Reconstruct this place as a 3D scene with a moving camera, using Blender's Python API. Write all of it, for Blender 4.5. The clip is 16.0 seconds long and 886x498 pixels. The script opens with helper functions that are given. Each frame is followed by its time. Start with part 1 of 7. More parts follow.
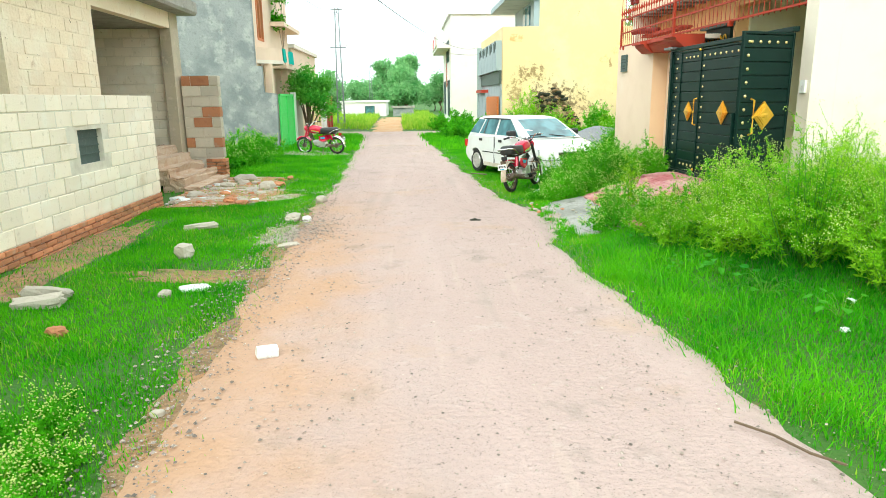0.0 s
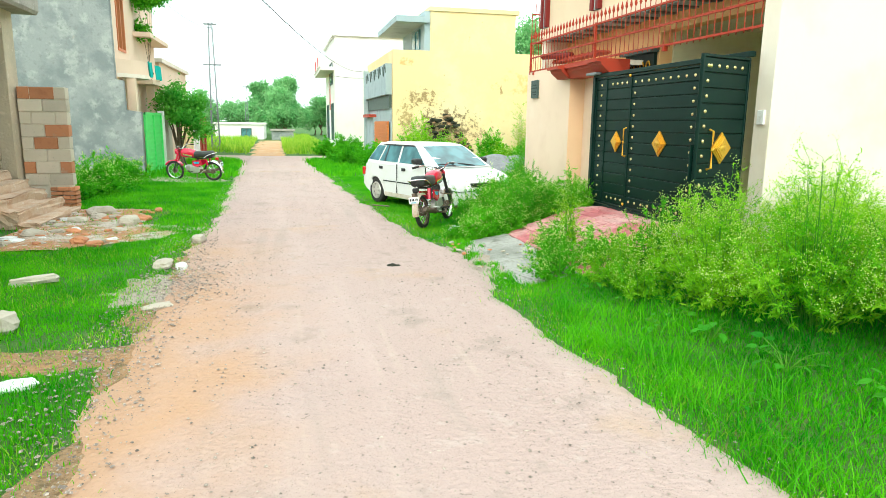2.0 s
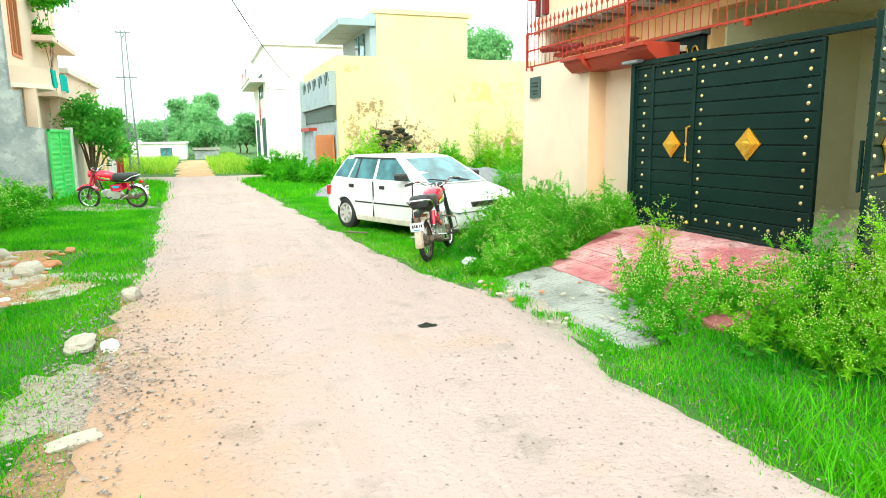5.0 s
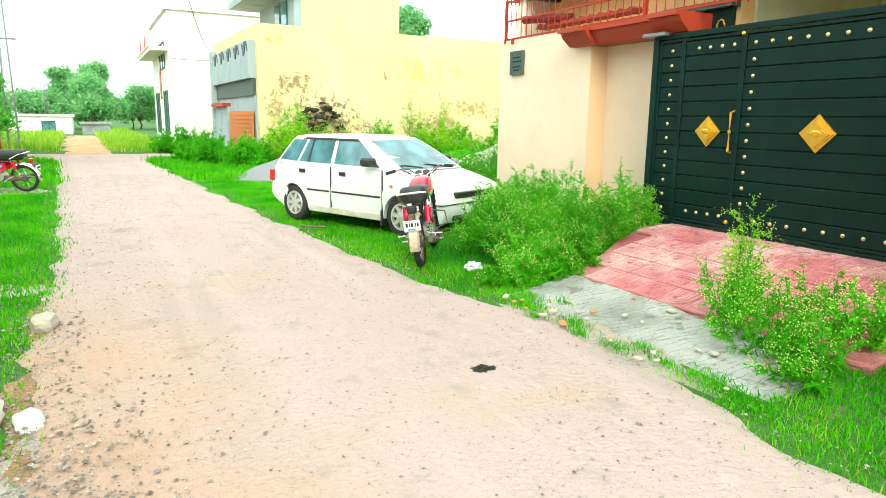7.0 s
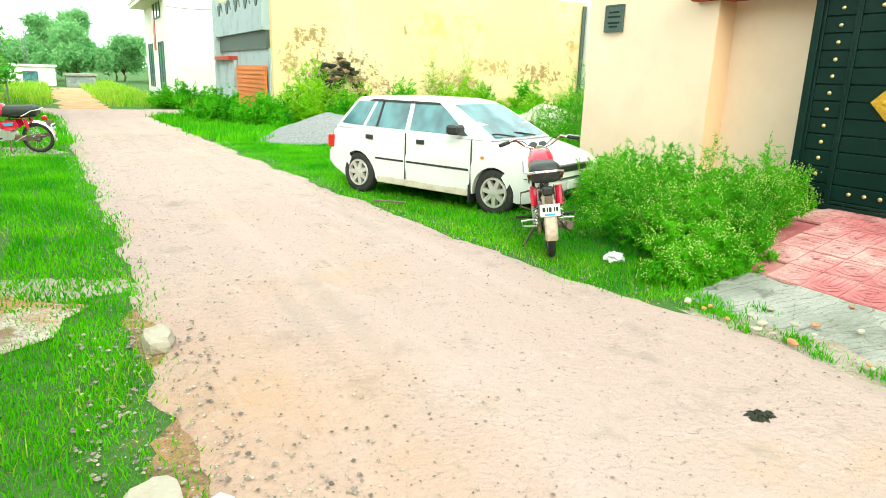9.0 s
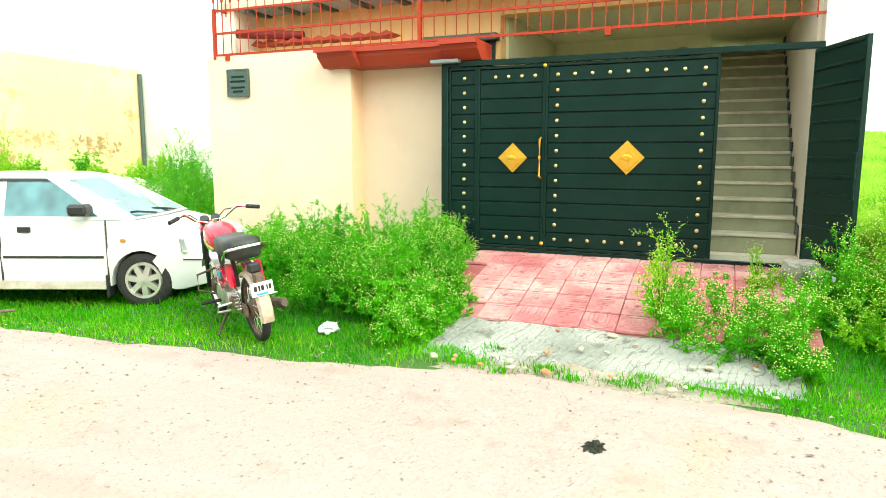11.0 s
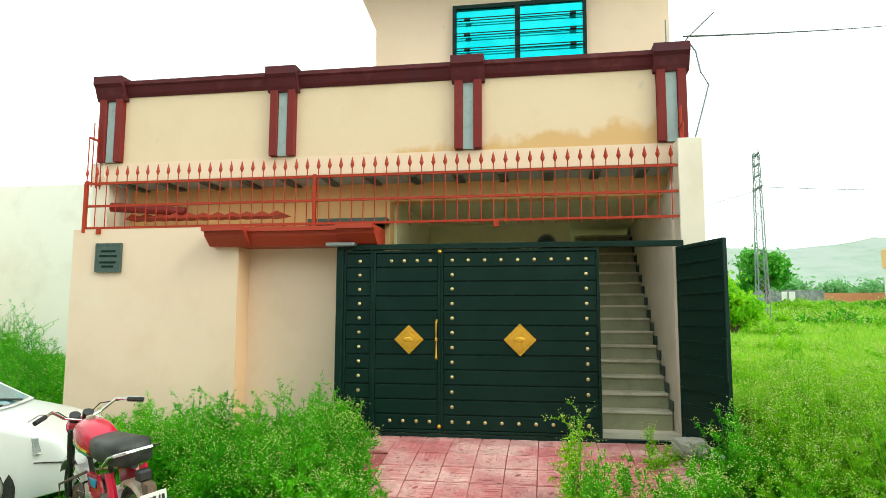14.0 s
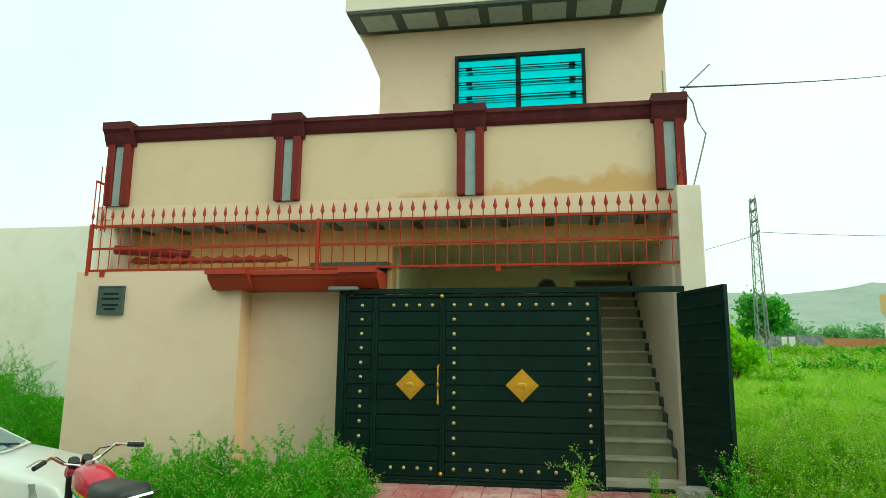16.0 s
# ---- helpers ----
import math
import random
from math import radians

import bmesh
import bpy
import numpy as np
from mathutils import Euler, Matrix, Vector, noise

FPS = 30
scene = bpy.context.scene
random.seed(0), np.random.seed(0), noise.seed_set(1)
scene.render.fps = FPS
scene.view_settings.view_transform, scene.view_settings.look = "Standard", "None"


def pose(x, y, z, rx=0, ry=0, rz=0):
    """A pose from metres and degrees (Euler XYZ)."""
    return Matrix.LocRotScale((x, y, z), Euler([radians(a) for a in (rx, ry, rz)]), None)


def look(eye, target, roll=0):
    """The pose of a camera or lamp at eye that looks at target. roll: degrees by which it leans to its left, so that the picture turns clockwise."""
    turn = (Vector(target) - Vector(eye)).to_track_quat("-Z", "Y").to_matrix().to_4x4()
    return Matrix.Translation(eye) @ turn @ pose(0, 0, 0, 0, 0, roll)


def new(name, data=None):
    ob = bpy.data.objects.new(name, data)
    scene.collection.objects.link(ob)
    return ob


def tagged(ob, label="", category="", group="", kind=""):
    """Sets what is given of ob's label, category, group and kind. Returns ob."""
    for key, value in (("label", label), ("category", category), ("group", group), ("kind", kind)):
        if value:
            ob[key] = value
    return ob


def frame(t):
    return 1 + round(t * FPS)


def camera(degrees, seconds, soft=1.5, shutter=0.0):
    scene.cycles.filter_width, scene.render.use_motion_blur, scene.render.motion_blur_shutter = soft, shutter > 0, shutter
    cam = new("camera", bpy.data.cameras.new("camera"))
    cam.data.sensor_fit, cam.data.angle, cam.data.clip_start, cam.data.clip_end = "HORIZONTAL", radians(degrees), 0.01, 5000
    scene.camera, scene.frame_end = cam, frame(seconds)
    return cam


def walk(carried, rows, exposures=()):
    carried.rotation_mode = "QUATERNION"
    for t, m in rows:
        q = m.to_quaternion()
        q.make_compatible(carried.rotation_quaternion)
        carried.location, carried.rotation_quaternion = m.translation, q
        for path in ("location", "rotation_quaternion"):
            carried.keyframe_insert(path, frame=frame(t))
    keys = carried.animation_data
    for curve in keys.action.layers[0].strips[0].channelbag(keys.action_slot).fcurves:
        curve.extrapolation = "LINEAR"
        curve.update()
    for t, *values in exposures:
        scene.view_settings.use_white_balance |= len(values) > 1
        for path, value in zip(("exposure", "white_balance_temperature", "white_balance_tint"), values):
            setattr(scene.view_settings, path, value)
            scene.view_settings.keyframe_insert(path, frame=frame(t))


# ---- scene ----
cam = camera(68.0, 16.0, soft=0.85)
PATH = [
    (0, (0.521, 0.319, 1.821), (0.618, 2.266, 1.372), -0.7),
    (0.5, (0.438, 0.713, 1.813), (0.613, 2.672, 1.447), -0.5),
    (1, (0.336, 1.071, 1.797), (0.673, 3.004, 1.411), -0.6),
    (1.5, (0.262, 1.505, 1.81), (0.559, 3.446, 1.433), 0.5),
    (2, (0.212, 1.95, 1.794), (0.671, 3.86, 1.418), 0.7),
    (2.5, (0.128, 2.373, 1.753), (0.557, 4.296, 1.41), -0.4),
    (3, (0.078, 2.856, 1.743), (0.541, 4.766, 1.371), 0.6),
    (3.5, (-0.024, 3.246, 1.732), (0.596, 5.114, 1.374), 0.2),
    (4, (-0.098, 3.728, 1.734), (0.389, 5.639, 1.397), -0.2),
    (4.5, (-0.176, 4.171, 1.731), (0.471, 6.037, 1.42), 0.9),
    (5, (-0.252, 4.621, 1.655), (0.415, 6.477, 1.322), -0.7),
    (7.5, (-0.81, 6.89, 1.629), (0.146, 8.599, 1.219), 1.3),
    (8, (-0.974, 7.323, 1.669), (-0.212, 9.101, 1.163), 0.3),
    (10.3, (-1.876, 9.004, 1.623), (-0.358, 10.239, 1.213), 0.7),
    (10.5, (-1.885, 9.151, 1.64), (-0.283, 10.282, 1.247), -0.2),
    (11, (-1.862, 9.335, 1.573), (-0.036, 10.099, 1.29), 0.1),
    (11.5, (-2.026, 9.631, 1.607), (-0.084, 9.958, 1.256), -1.3),
    (12, (-2.063, 9.742, 1.634), (-0.098, 9.968, 1.335), -1.5),
    (12.5, (-1.995, 9.844, 1.66), (-0.017, 10.084, 1.496), 0.5),
    (13, (-1.977, 9.896, 1.71), (0.009, 10.131, 1.687), 0.3),
    (13.5, (-1.987, 9.925, 1.744), (-0.01, 10.203, 1.862), 0.7),
    (14, (-2.003, 9.923, 1.759), (-0.04, 10.239, 1.975), 0.2),
    (14.5, (-2.046, 9.944, 1.761), (-0.089, 10.24, 2.05), 0.3),
    (15, (-2.038, 9.938, 1.755), (-0.092, 10.209, 2.129), 0.3),
    (15.5, (-2.064, 9.954, 1.77), (-0.134, 10.246, 2.206), 0.8),
    (16, (-2.064, 9.958, 1.772), (-0.119, 10.267, 2.117), 0.5),
]
EXPO = [(0.0, 0.44, 6150, -6), (3.0, 0.54, 6120, -9), (5.0, 0.70, 6100, -10), (8.0, 0.66, 6360, -12), (11.0, 0.98, 6500, -10), (12.0, 1.14, 6500, 2), (12.5, 1.10, 6380, 2), (13.2, 0.84, 6300, 1), (14.0, 0.15, 6380, -10), (15.0, -0.38, 6450, -23), (16.0, -0.42, 6450, -26)]
walk(cam, [(t, look(e, g, r)) for t, e, g, r in PATH], EXPO)

# ---- world and light ----
world = bpy.data.worlds.new("overcast_evening")
scene.world = world
world.use_nodes = True
wn, wl = world.node_tree.nodes, world.node_tree.links
wn.clear()
w_out, w_bg = wn.new("ShaderNodeOutputWorld"), wn.new("ShaderNodeBackground")
w_sky, w_mix, w_noise, w_ramp, w_co = (wn.new(k) for k in ("ShaderNodeTexSky", "ShaderNodeMix", "ShaderNodeTexNoise", "ShaderNodeValToRGB", "ShaderNodeTexCoord"))
w_sky.sky_type, w_sky.sun_disc = "NISHITA", False
w_sky.sun_elevation, w_sky.sun_rotation, w_sky.dust_density = radians(33.5), radians(204), 4.0
w_mix.data_type = "RGBA"
w_mix.inputs["Factor"].default_value = 0.8
w_noise.inputs["Scale"].default_value, w_noise.inputs["Detail"].default_value = 2.2, 5
w_ramp.color_ramp.elements[0].position, w_ramp.color_ramp.elements[0].color = 0.3, (9.6, 9.9, 10.4, 1)
w_ramp.color_ramp.elements[1].position, w_ramp.color_ramp.elements[1].color = 0.75, (12.4, 12.3, 12.0, 1)
wl.new(w_co.outputs["Generated"], w_noise.inputs["Vector"])
wl.new(w_noise.outputs["Fac"], w_ramp.inputs["Fac"])
wl.new(w_sky.outputs["Color"], w_mix.inputs["A"])
wl.new(w_ramp.outputs["Color"], w_mix.inputs["B"])
wl.new(w_mix.outputs["Result"], w_bg.inputs["Color"])
wl.new(w_bg.outputs["Background"], w_out.inputs["Surface"])
w_bg.inputs["Strength"].default_value = 0.165

sun = new("sun", bpy.data.lights.new("sun", "SUN"))
sun.data.energy, sun.data.angle, sun.data.color = 1.3, radians(22), (1.0, 0.93, 0.82)
sun.matrix_world = look((-10, -22, 16), (0, 0, 0))


# ---- materials ----
def material(name, base, rough=0.8, metal=0.0, spots=(), bump=0.0, bump_scale=60.0, vary=0.0, coat=0.0, spec=0.5):
    """A node material. spots: (scale, low, high, colour, detail) layers of worn patches over the base colour."""
    m = bpy.data.materials.new(name)
    m.use_nodes = True
    n, l = m.node_tree.nodes, m.node_tree.links
    b = n["Principled BSDF"]
    b.inputs["Roughness"].default_value, b.inputs["Metallic"].default_value = rough, metal
    b.inputs["Coat Weight"].default_value = coat
    b.inputs["Specular IOR Level"].default_value = spec
    co = n.new("ShaderNodeTexCoord")
    geo = n.new("ShaderNodeNewGeometry")
    rgb = n.new("ShaderNodeRGB")
    rgb.outputs[0].default_value = (*base, 1)
    col = rgb.outputs[0]
    for scale, low, high, tint, detail in spots:
        t, r, x = n.new("ShaderNodeTexNoise"), n.new("ShaderNodeMapRange"), n.new("ShaderNodeMix")
        t.inputs["Scale"].default_value, t.inputs["Detail"].default_value, t.inputs["Roughness"].default_value = scale, detail, 0.62
        l.new(geo.outputs["Position"], t.inputs["Vector"])
        r.inputs["From Min"].default_value, r.inputs["From Max"].default_value = low, high
        l.new(t.outputs["Fac"], r.inputs["Value"])
        x.data_type = "RGBA"
        l.new(r.outputs["Result"], x.inputs["Factor"])
        l.new(col, x.inputs["A"])
        x.inputs["B"].default_value = (*tint, 1)
        col = x.outputs["Result"]
    if vary:
        info, hsv, mr = n.new("ShaderNodeObjectInfo"), n.new("ShaderNodeHueSaturation"), n.new("ShaderNodeMapRange")
        add = n.new("ShaderNodeMath")
        add.operation = "ADD"
        l.new(info.outputs["Random"], add.inputs[0])
        l.new(geo.outputs["Random Per Island"], add.inputs[1])
        fr = n.new("ShaderNodeMath")
        fr.operation = "FRACT"
        l.new(add.outputs[0], fr.inputs[0])
        mr.inputs["To Min"].default_value, mr.inputs["To Max"].default_value = 1 - vary, 1 + vary
        l.new(fr.outputs[0], mr.inputs["Value"])
        l.new(mr.outputs["Result"], hsv.inputs["Value"])
        l.new(col, hsv.inputs["Color"])
        col = hsv.outputs["Color"]
    l.new(col, b.inputs["Base Color"])
    if bump:
        t, bp = n.new("ShaderNodeTexNoise"), n.new("ShaderNodeBump")
        t.inputs["Scale"].default_value, t.inputs["Detail"].default_value = bump_scale, 6
        l.new(geo.outputs["Position"], t.inputs["Vector"])
        l.new(t.outputs["Fac"], bp.inputs["Height"])
        bp.inputs["Strength"].default_value, bp.inputs["Distance"].default_value = min(1.0, bump * 8), bump * 0.25
        l.new(bp.outputs["Normal"], b.inputs["Normal"])
    return m


def leafy(name, base, tip, rough=0.6, through_light=0.35):
    """Foliage: colour varies from leaf to leaf, and some light passes through."""
    m = bpy.data.materials.new(name)
    m.use_nodes = True
    n, l = m.node_tree.nodes, m.node_tree.links
    b, out = n["Principled BSDF"], n["Material Output"]
    geo, ramp, t, x = (n.new(k) for k in ("ShaderNodeNewGeometry", "ShaderNodeMix", "ShaderNodeTexNoise", "ShaderNodeMath"))
    t.inputs["Scale"].default_value = 1.1
    l.new(geo.outputs["Position"], t.inputs["Vector"])
    x.operation = "MULTIPLY_ADD"
    x.inputs[1].default_value = 0.6
    sub = n.new("ShaderNodeMath")
    sub.operation = "MULTIPLY_ADD"
    sub.inputs[1].default_value, sub.inputs[2].default_value = 1.8, -0.7
    l.new(t.outputs["Fac"], sub.inputs[0])
    l.new(geo.outputs["Random Per Island"], x.inputs[0])
    l.new(sub.outputs[0], x.inputs[2])
    ramp.data_type = "RGBA"
    l.new(x.outputs[0], ramp.inputs["Factor"])
    ramp.inputs["A"].default_value, ramp.inputs["B"].default_value = (*base, 1), (*tip, 1)
    l.new(ramp.outputs["Result"], b.inputs["Base Color"])
    b.inputs["Roughness"].default_value = rough
    b.inputs["Specular IOR Level"].default_value = 0.25
    tr, mx = n.new("ShaderNodeBsdfTranslucent"), n.new("ShaderNodeMixShader")
    l.new(ramp.outputs["Result"], tr.inputs["Color"])
    mx.inputs["Fac"].default_value = through_light
    l.new(b.outputs["BSDF"], mx.inputs[1])
    l.new(tr.outputs["BSDF"], mx.inputs[2])
    l.new(mx.outputs["Shader"], out.inputs["Surface"])
    return m


CREAM = material("cream_plaster", (0.79, 0.60, 0.46), 0.85, spots=((1.4, 0.5, 0.75, (0.74, 0.55, 0.41), 5), (0.8, 0.62, 0.8, (0.80, 0.65, 0.52), 4), (3.5, 0.68, 0.76, (0.64, 0.48, 0.35), 6)), bump=0.02, bump_scale=90)
CREAM_STAIN = material("stained_cream_plaster", (0.74, 0.57, 0.40), 0.85, spots=((1.6, 0.5, 0.75, (0.70, 0.53, 0.36), 6), (5.0, 0.66, 0.74, (0.60, 0.52, 0.40), 6)), bump=0.03, bump_scale=60)
PALE = material("pale_wall_plaster", (0.79, 0.70, 0.60), 0.85, spots=((0.9, 0.5, 0.8, (0.66, 0.57, 0.46), 5),), bump=0.02, bump_scale=80)
ORANGE_CREAM = material("warm_cream_plaster", (0.84, 0.52, 0.23), 0.85, spots=((1.2, 0.5, 0.75, (0.78, 0.47, 0.20), 5),), bump=0.02)
PEACH = material("peach_plaster", (0.79, 0.53, 0.34), 0.85, spots=((1.2, 0.5, 0.75, (0.73, 0.48, 0.30), 5),), bump=0.02)
MAROON = material("maroon_paint", (0.17, 0.016, 0.014), 0.6, spots=((6, 0.55, 0.8, (0.20, 0.04, 0.04), 5),), bump=0.02, spec=0.25)
RED_TRIM = material("red_canopy_paint", (0.38, 0.035, 0.012), 0.6, spots=((5, 0.5, 0.8, (0.32, 0.04, 0.02), 5),), bump=0.02)
RED_IRON = material("red_oxide_iron", (0.36, 0.035, 0.012), 0.55, spots=((30, 0.55, 0.75, (0.22, 0.03, 0.015), 3),), bump=0.01, spec=0.25)
COPING = material("dark_purple_maroon_paint", (0.085, 0.013, 0.018), 0.6, spots=((4, 0.55, 0.75, (0.13, 0.03, 0.035), 6), (1.2, 0.6, 0.75, (0.06, 0.02, 0.03), 5)), bump=0.03, spec=0.25)
GREY_STRIP = material("grey_blue_paint", (0.36, 0.44, 0.44), 0.7, spots=((9, 0.5, 0.75, (0.28, 0.33, 0.33), 4),), bump=0.02)
GATE = material("dark_green_gate_paint", (0.005, 0.020, 0.016), 0.38, spots=((3, 0.45, 0.8, (0.009, 0.028, 0.023), 5), (40, 0.66, 0.75, (0.02, 0.03, 0.026), 3)), bump=0.008, bump_scale=30, spec=0.16)
GOLD = material("gold_paint", (0.85, 0.48, 0.06), 0.32, 0.75, spots=((25, 0.5, 0.8, (0.65, 0.33, 0.03), 4),), bump=0.05, bump_scale=70)
STUD = material("worn_brass_stud", (0.74, 0.58, 0.28), 0.35, 0.85)
STEEL = material("dull_steel", (0.68, 0.67, 0.64), 0.38, 0.75)
CHROME = material("chrome", (0.78, 0.78, 0.78), 0.14, 1.0)
BLACK = material("black_rubber", (0.018, 0.018, 0.018), 0.75, spots=((20, 0.5, 0.8, (0.05, 0.045, 0.04), 4),), bump=0.02, bump_scale=120)
BLACK_PLASTIC = material("black_plastic", (0.02, 0.02, 0.022), 0.45)
MUDDY = material("muddy_metal", (0.12, 0.09, 0.07), 0.7, 0.3, spots=((14, 0.45, 0.65, (0.24, 0.16, 0.1), 5),), bump=0.04)
SEAT_VINYL = material("black_seat_vinyl", (0.025, 0.027, 0.026), 0.5, spots=((12, 0.5, 0.8, (0.06, 0.06, 0.055), 4),), bump=0.02)
CAR_PAINT = material("white_car_paint", (0.72, 0.73, 0.73), 0.3, spots=((2.5, 0.5, 0.8, (0.66, 0.65, 0.62), 5),), coat=0.5)
CAR_DIRT = material("dusty_white_sill", (0.58, 0.53, 0.46), 0.6, spots=((6, 0.45, 0.7, (0.42, 0.34, 0.25), 5),))
CAR_GLASS = material("tinted_car_glass", (0.10, 0.25, 0.29), 0.06, spec=0.9, spots=((2.5, 0.4, 0.7, (0.04, 0.10, 0.12), 2),))
LENS_CLEAR = material("clear_lamp_lens", (0.42, 0.45, 0.46), 0.12, 0.5, spots=((9, 0.5, 0.6, (0.62, 0.64, 0.64), 2),))
LENS_RED = material("red_lamp_lens", (0.5, 0.02, 0.02), 0.2)
LENS_AMBER = material("amber_lamp_lens", (0.7, 0.2, 0.02), 0.2)
BIKE_RED = material("red_bike_paint", (0.56, 0.006, 0.045), 0.25, coat=0.6)
WHITE_PLATE = material("white_plate_paint", (0.75, 0.75, 0.74), 0.5, spots=((15, 0.55, 0.75, (0.6, 0.58, 0.54), 3),))
BLUE_DECAL = material("blue_decal", (0.05, 0.35, 0.55), 0.4)
YELLOW_DECAL = material("yellow_decal", (0.75, 0.6, 0.05), 0.4)
GREEN_DECAL = material("green_decal", (0.05, 0.4, 0.22), 0.4)
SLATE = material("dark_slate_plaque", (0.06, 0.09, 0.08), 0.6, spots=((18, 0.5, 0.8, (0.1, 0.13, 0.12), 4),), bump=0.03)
TEAL_GLASS = material("teal_coated_window_glass", (0.02, 0.58, 0.66), 0.08, 0.65, spots=((2, 0.45, 0.7, (0.04, 0.68, 0.74), 2),), spec=0.9)
CONCRETE = material("old_concrete", (0.36, 0.33, 0.29), 0.9, spots=((3, 0.45, 0.7, (0.24, 0.22, 0.19), 6), (11, 0.55, 0.75, (0.45, 0.42, 0.37), 5)), bump=0.08, bump_scale=35)
# Contrast between treads and risers is put into these two colours.
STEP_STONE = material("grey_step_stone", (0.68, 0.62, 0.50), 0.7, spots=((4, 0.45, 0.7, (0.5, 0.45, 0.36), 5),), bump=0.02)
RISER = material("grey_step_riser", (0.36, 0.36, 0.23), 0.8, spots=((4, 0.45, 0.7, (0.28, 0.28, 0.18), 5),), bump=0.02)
BLOCK = material("concrete_block", (0.90, 0.78, 0.63), 0.92, spots=((2.2, 0.5, 0.75, (0.92, 0.85, 0.73), 5), (1.1, 0.60, 0.72, (0.74, 0.60, 0.43), 7), (14, 0.6, 0.75, (0.68, 0.57, 0.43), 5)), bump=0.06, bump_scale=45, vary=0.08)
SMEARED_BLOCK = material("mortar_smeared_block", (0.87, 0.71, 0.52), 0.92, spots=((1.6, 0.48, 0.66, (0.90, 0.78, 0.60), 7), (4.5, 0.60, 0.70, (0.70, 0.54, 0.37), 7), (9, 0.70, 0.73, (0.20, 0.15, 0.10), 3)), bump=0.10, bump_scale=20, vary=0.05)
FIN_BLOCK = material("dusty_grey_block", (0.55, 0.48, 0.38), 0.92, spots=((2.2, 0.5, 0.75, (0.62, 0.52, 0.42), 5), (14, 0.6, 0.75, (0.42, 0.36, 0.29), 5)), bump=0.06, bump_scale=45, vary=0.15)
SAND_PLASTER = material("sandy_cement_plaster", (0.52, 0.43, 0.31), 0.92, spots=((1.5, 0.45, 0.62, (0.40, 0.35, 0.27), 7), (6, 0.56, 0.68, (0.60, 0.50, 0.37), 6)), bump=0.08, bump_scale=25)
MORTAR = material("sand_mortar", (0.74, 0.67, 0.56), 0.95, spots=((4, 0.45, 0.7, (0.60, 0.53, 0.43), 6),), bump=0.06)
BRICK = material("burnt_brick", (0.54, 0.23, 0.11), 0.9, spots=((6, 0.5, 0.75, (0.42, 0.16, 0.08), 5), (3, 0.6, 0.75, (0.52, 0.40, 0.30), 5)), bump=0.06, bump_scale=50, vary=0.25)
GREY_RENDER = material("grey_cement_render", (0.27, 0.285, 0.285), 0.9, spots=((0.9, 0.44, 0.58, (0.19, 0.21, 0.215), 9), (2.2, 0.50, 0.62, (0.35, 0.36, 0.35), 10), (6, 0.55, 0.66, (0.21, 0.22, 0.22), 9), (0.8, 0.68, 0.74, (0.42, 0.27, 0.16), 4)), bump=0.12, bump_scale=14)
YELLOW_WALL = material("weathered_yellow_wall", (0.76, 0.58, 0.31), 0.88, spots=((0.45, 0.48, 0.68, (0.78, 0.65, 0.40), 6), (0.7, 0.62, 0.74, (0.66, 0.42, 0.17), 8), (3.0, 0.68, 0.73, (0.48, 0.33, 0.16), 7)), bump=0.04, bump_scale=20)
BLUE_WALL = material("blue_grey_wall", (0.36, 0.43, 0.46), 0.85, spots=((1.5, 0.5, 0.75, (0.24, 0.30, 0.33), 5),), bump=0.03)
WHITE_WALL = material("white_wall_paint", (0.78, 0.75, 0.71), 0.85, spots=((0.7, 0.5, 0.8, (0.68, 0.63, 0.57), 5),), bump=0.02)
GREEN_GATE = material("bright_green_gate_paint", (0.15, 0.72, 0.17), 0.5, spots=((4, 0.5, 0.8, (0.11, 0.60, 0.13), 4),), bump=0.01)
ORANGE = material("orange_gate_paint", (0.62, 0.19, 0.04), 0.6, spots=((4, 0.5, 0.8, (0.5, 0.13, 0.03), 4),))
GALV = material("galvanised_steel", (0.24, 0.26, 0.27), 0.6, 0.3, spots=((8, 0.5, 0.8, (0.16, 0.17, 0.18), 4),))
CABLE = material("black_cable", (0.02, 0.02, 0.02), 0.7)
DARK_ROOM = material("shaded_interior_plaster", (0.78, 0.76, 0.50), 0.9, spots=((1.2, 0.45, 0.75, (0.68, 0.66, 0.42), 5),))
GRAVEL = material("grey_gravel", (0.30, 0.30, 0.31), 0.95, spots=((22, 0.4, 0.65, (0.18, 0.18, 0.19), 6),), bump=0.15, bump_scale=28, vary=0.2)
SAND = material("pale_sand_heap", (0.52, 0.46, 0.38), 0.95, spots=((3, 0.45, 0.7, (0.42, 0.36, 0.29), 6),), bump=0.1, bump_scale=20)
PAVER = material("pink_paver", (0.54, 0.17, 0.18), 0.75, spots=((1.3, 0.46, 0.66, (0.70, 0.42, 0.40), 6), (0.9, 0.6, 0.75, (0.50, 0.11, 0.10), 4), (30, 0.58, 0.7, (0.40, 0.11, 0.11), 4)), bump=0.06, bump_scale=50, vary=0.1)
# The grooves between raised shapes get their shade from this darker colour.
PAVER_GROOVE = material("dark_red_paver_groove", (0.40, 0.10, 0.11), 0.85, spots=((2.2, 0.45, 0.66, (0.58, 0.30, 0.28), 6),), bump=0.05)
STONE = material("limestone_rubble", (0.50, 0.44, 0.36), 0.92, spots=((6, 0.5, 0.7, (0.44, 0.38, 0.3), 5),), bump=0.08, bump_scale=30, vary=0.12)
PEBBLE = material("road_pebbles", (0.25, 0.20, 0.17), 0.9, spots=((60, 0.52, 0.6, (0.42, 0.35, 0.29), 2),), vary=0.5)
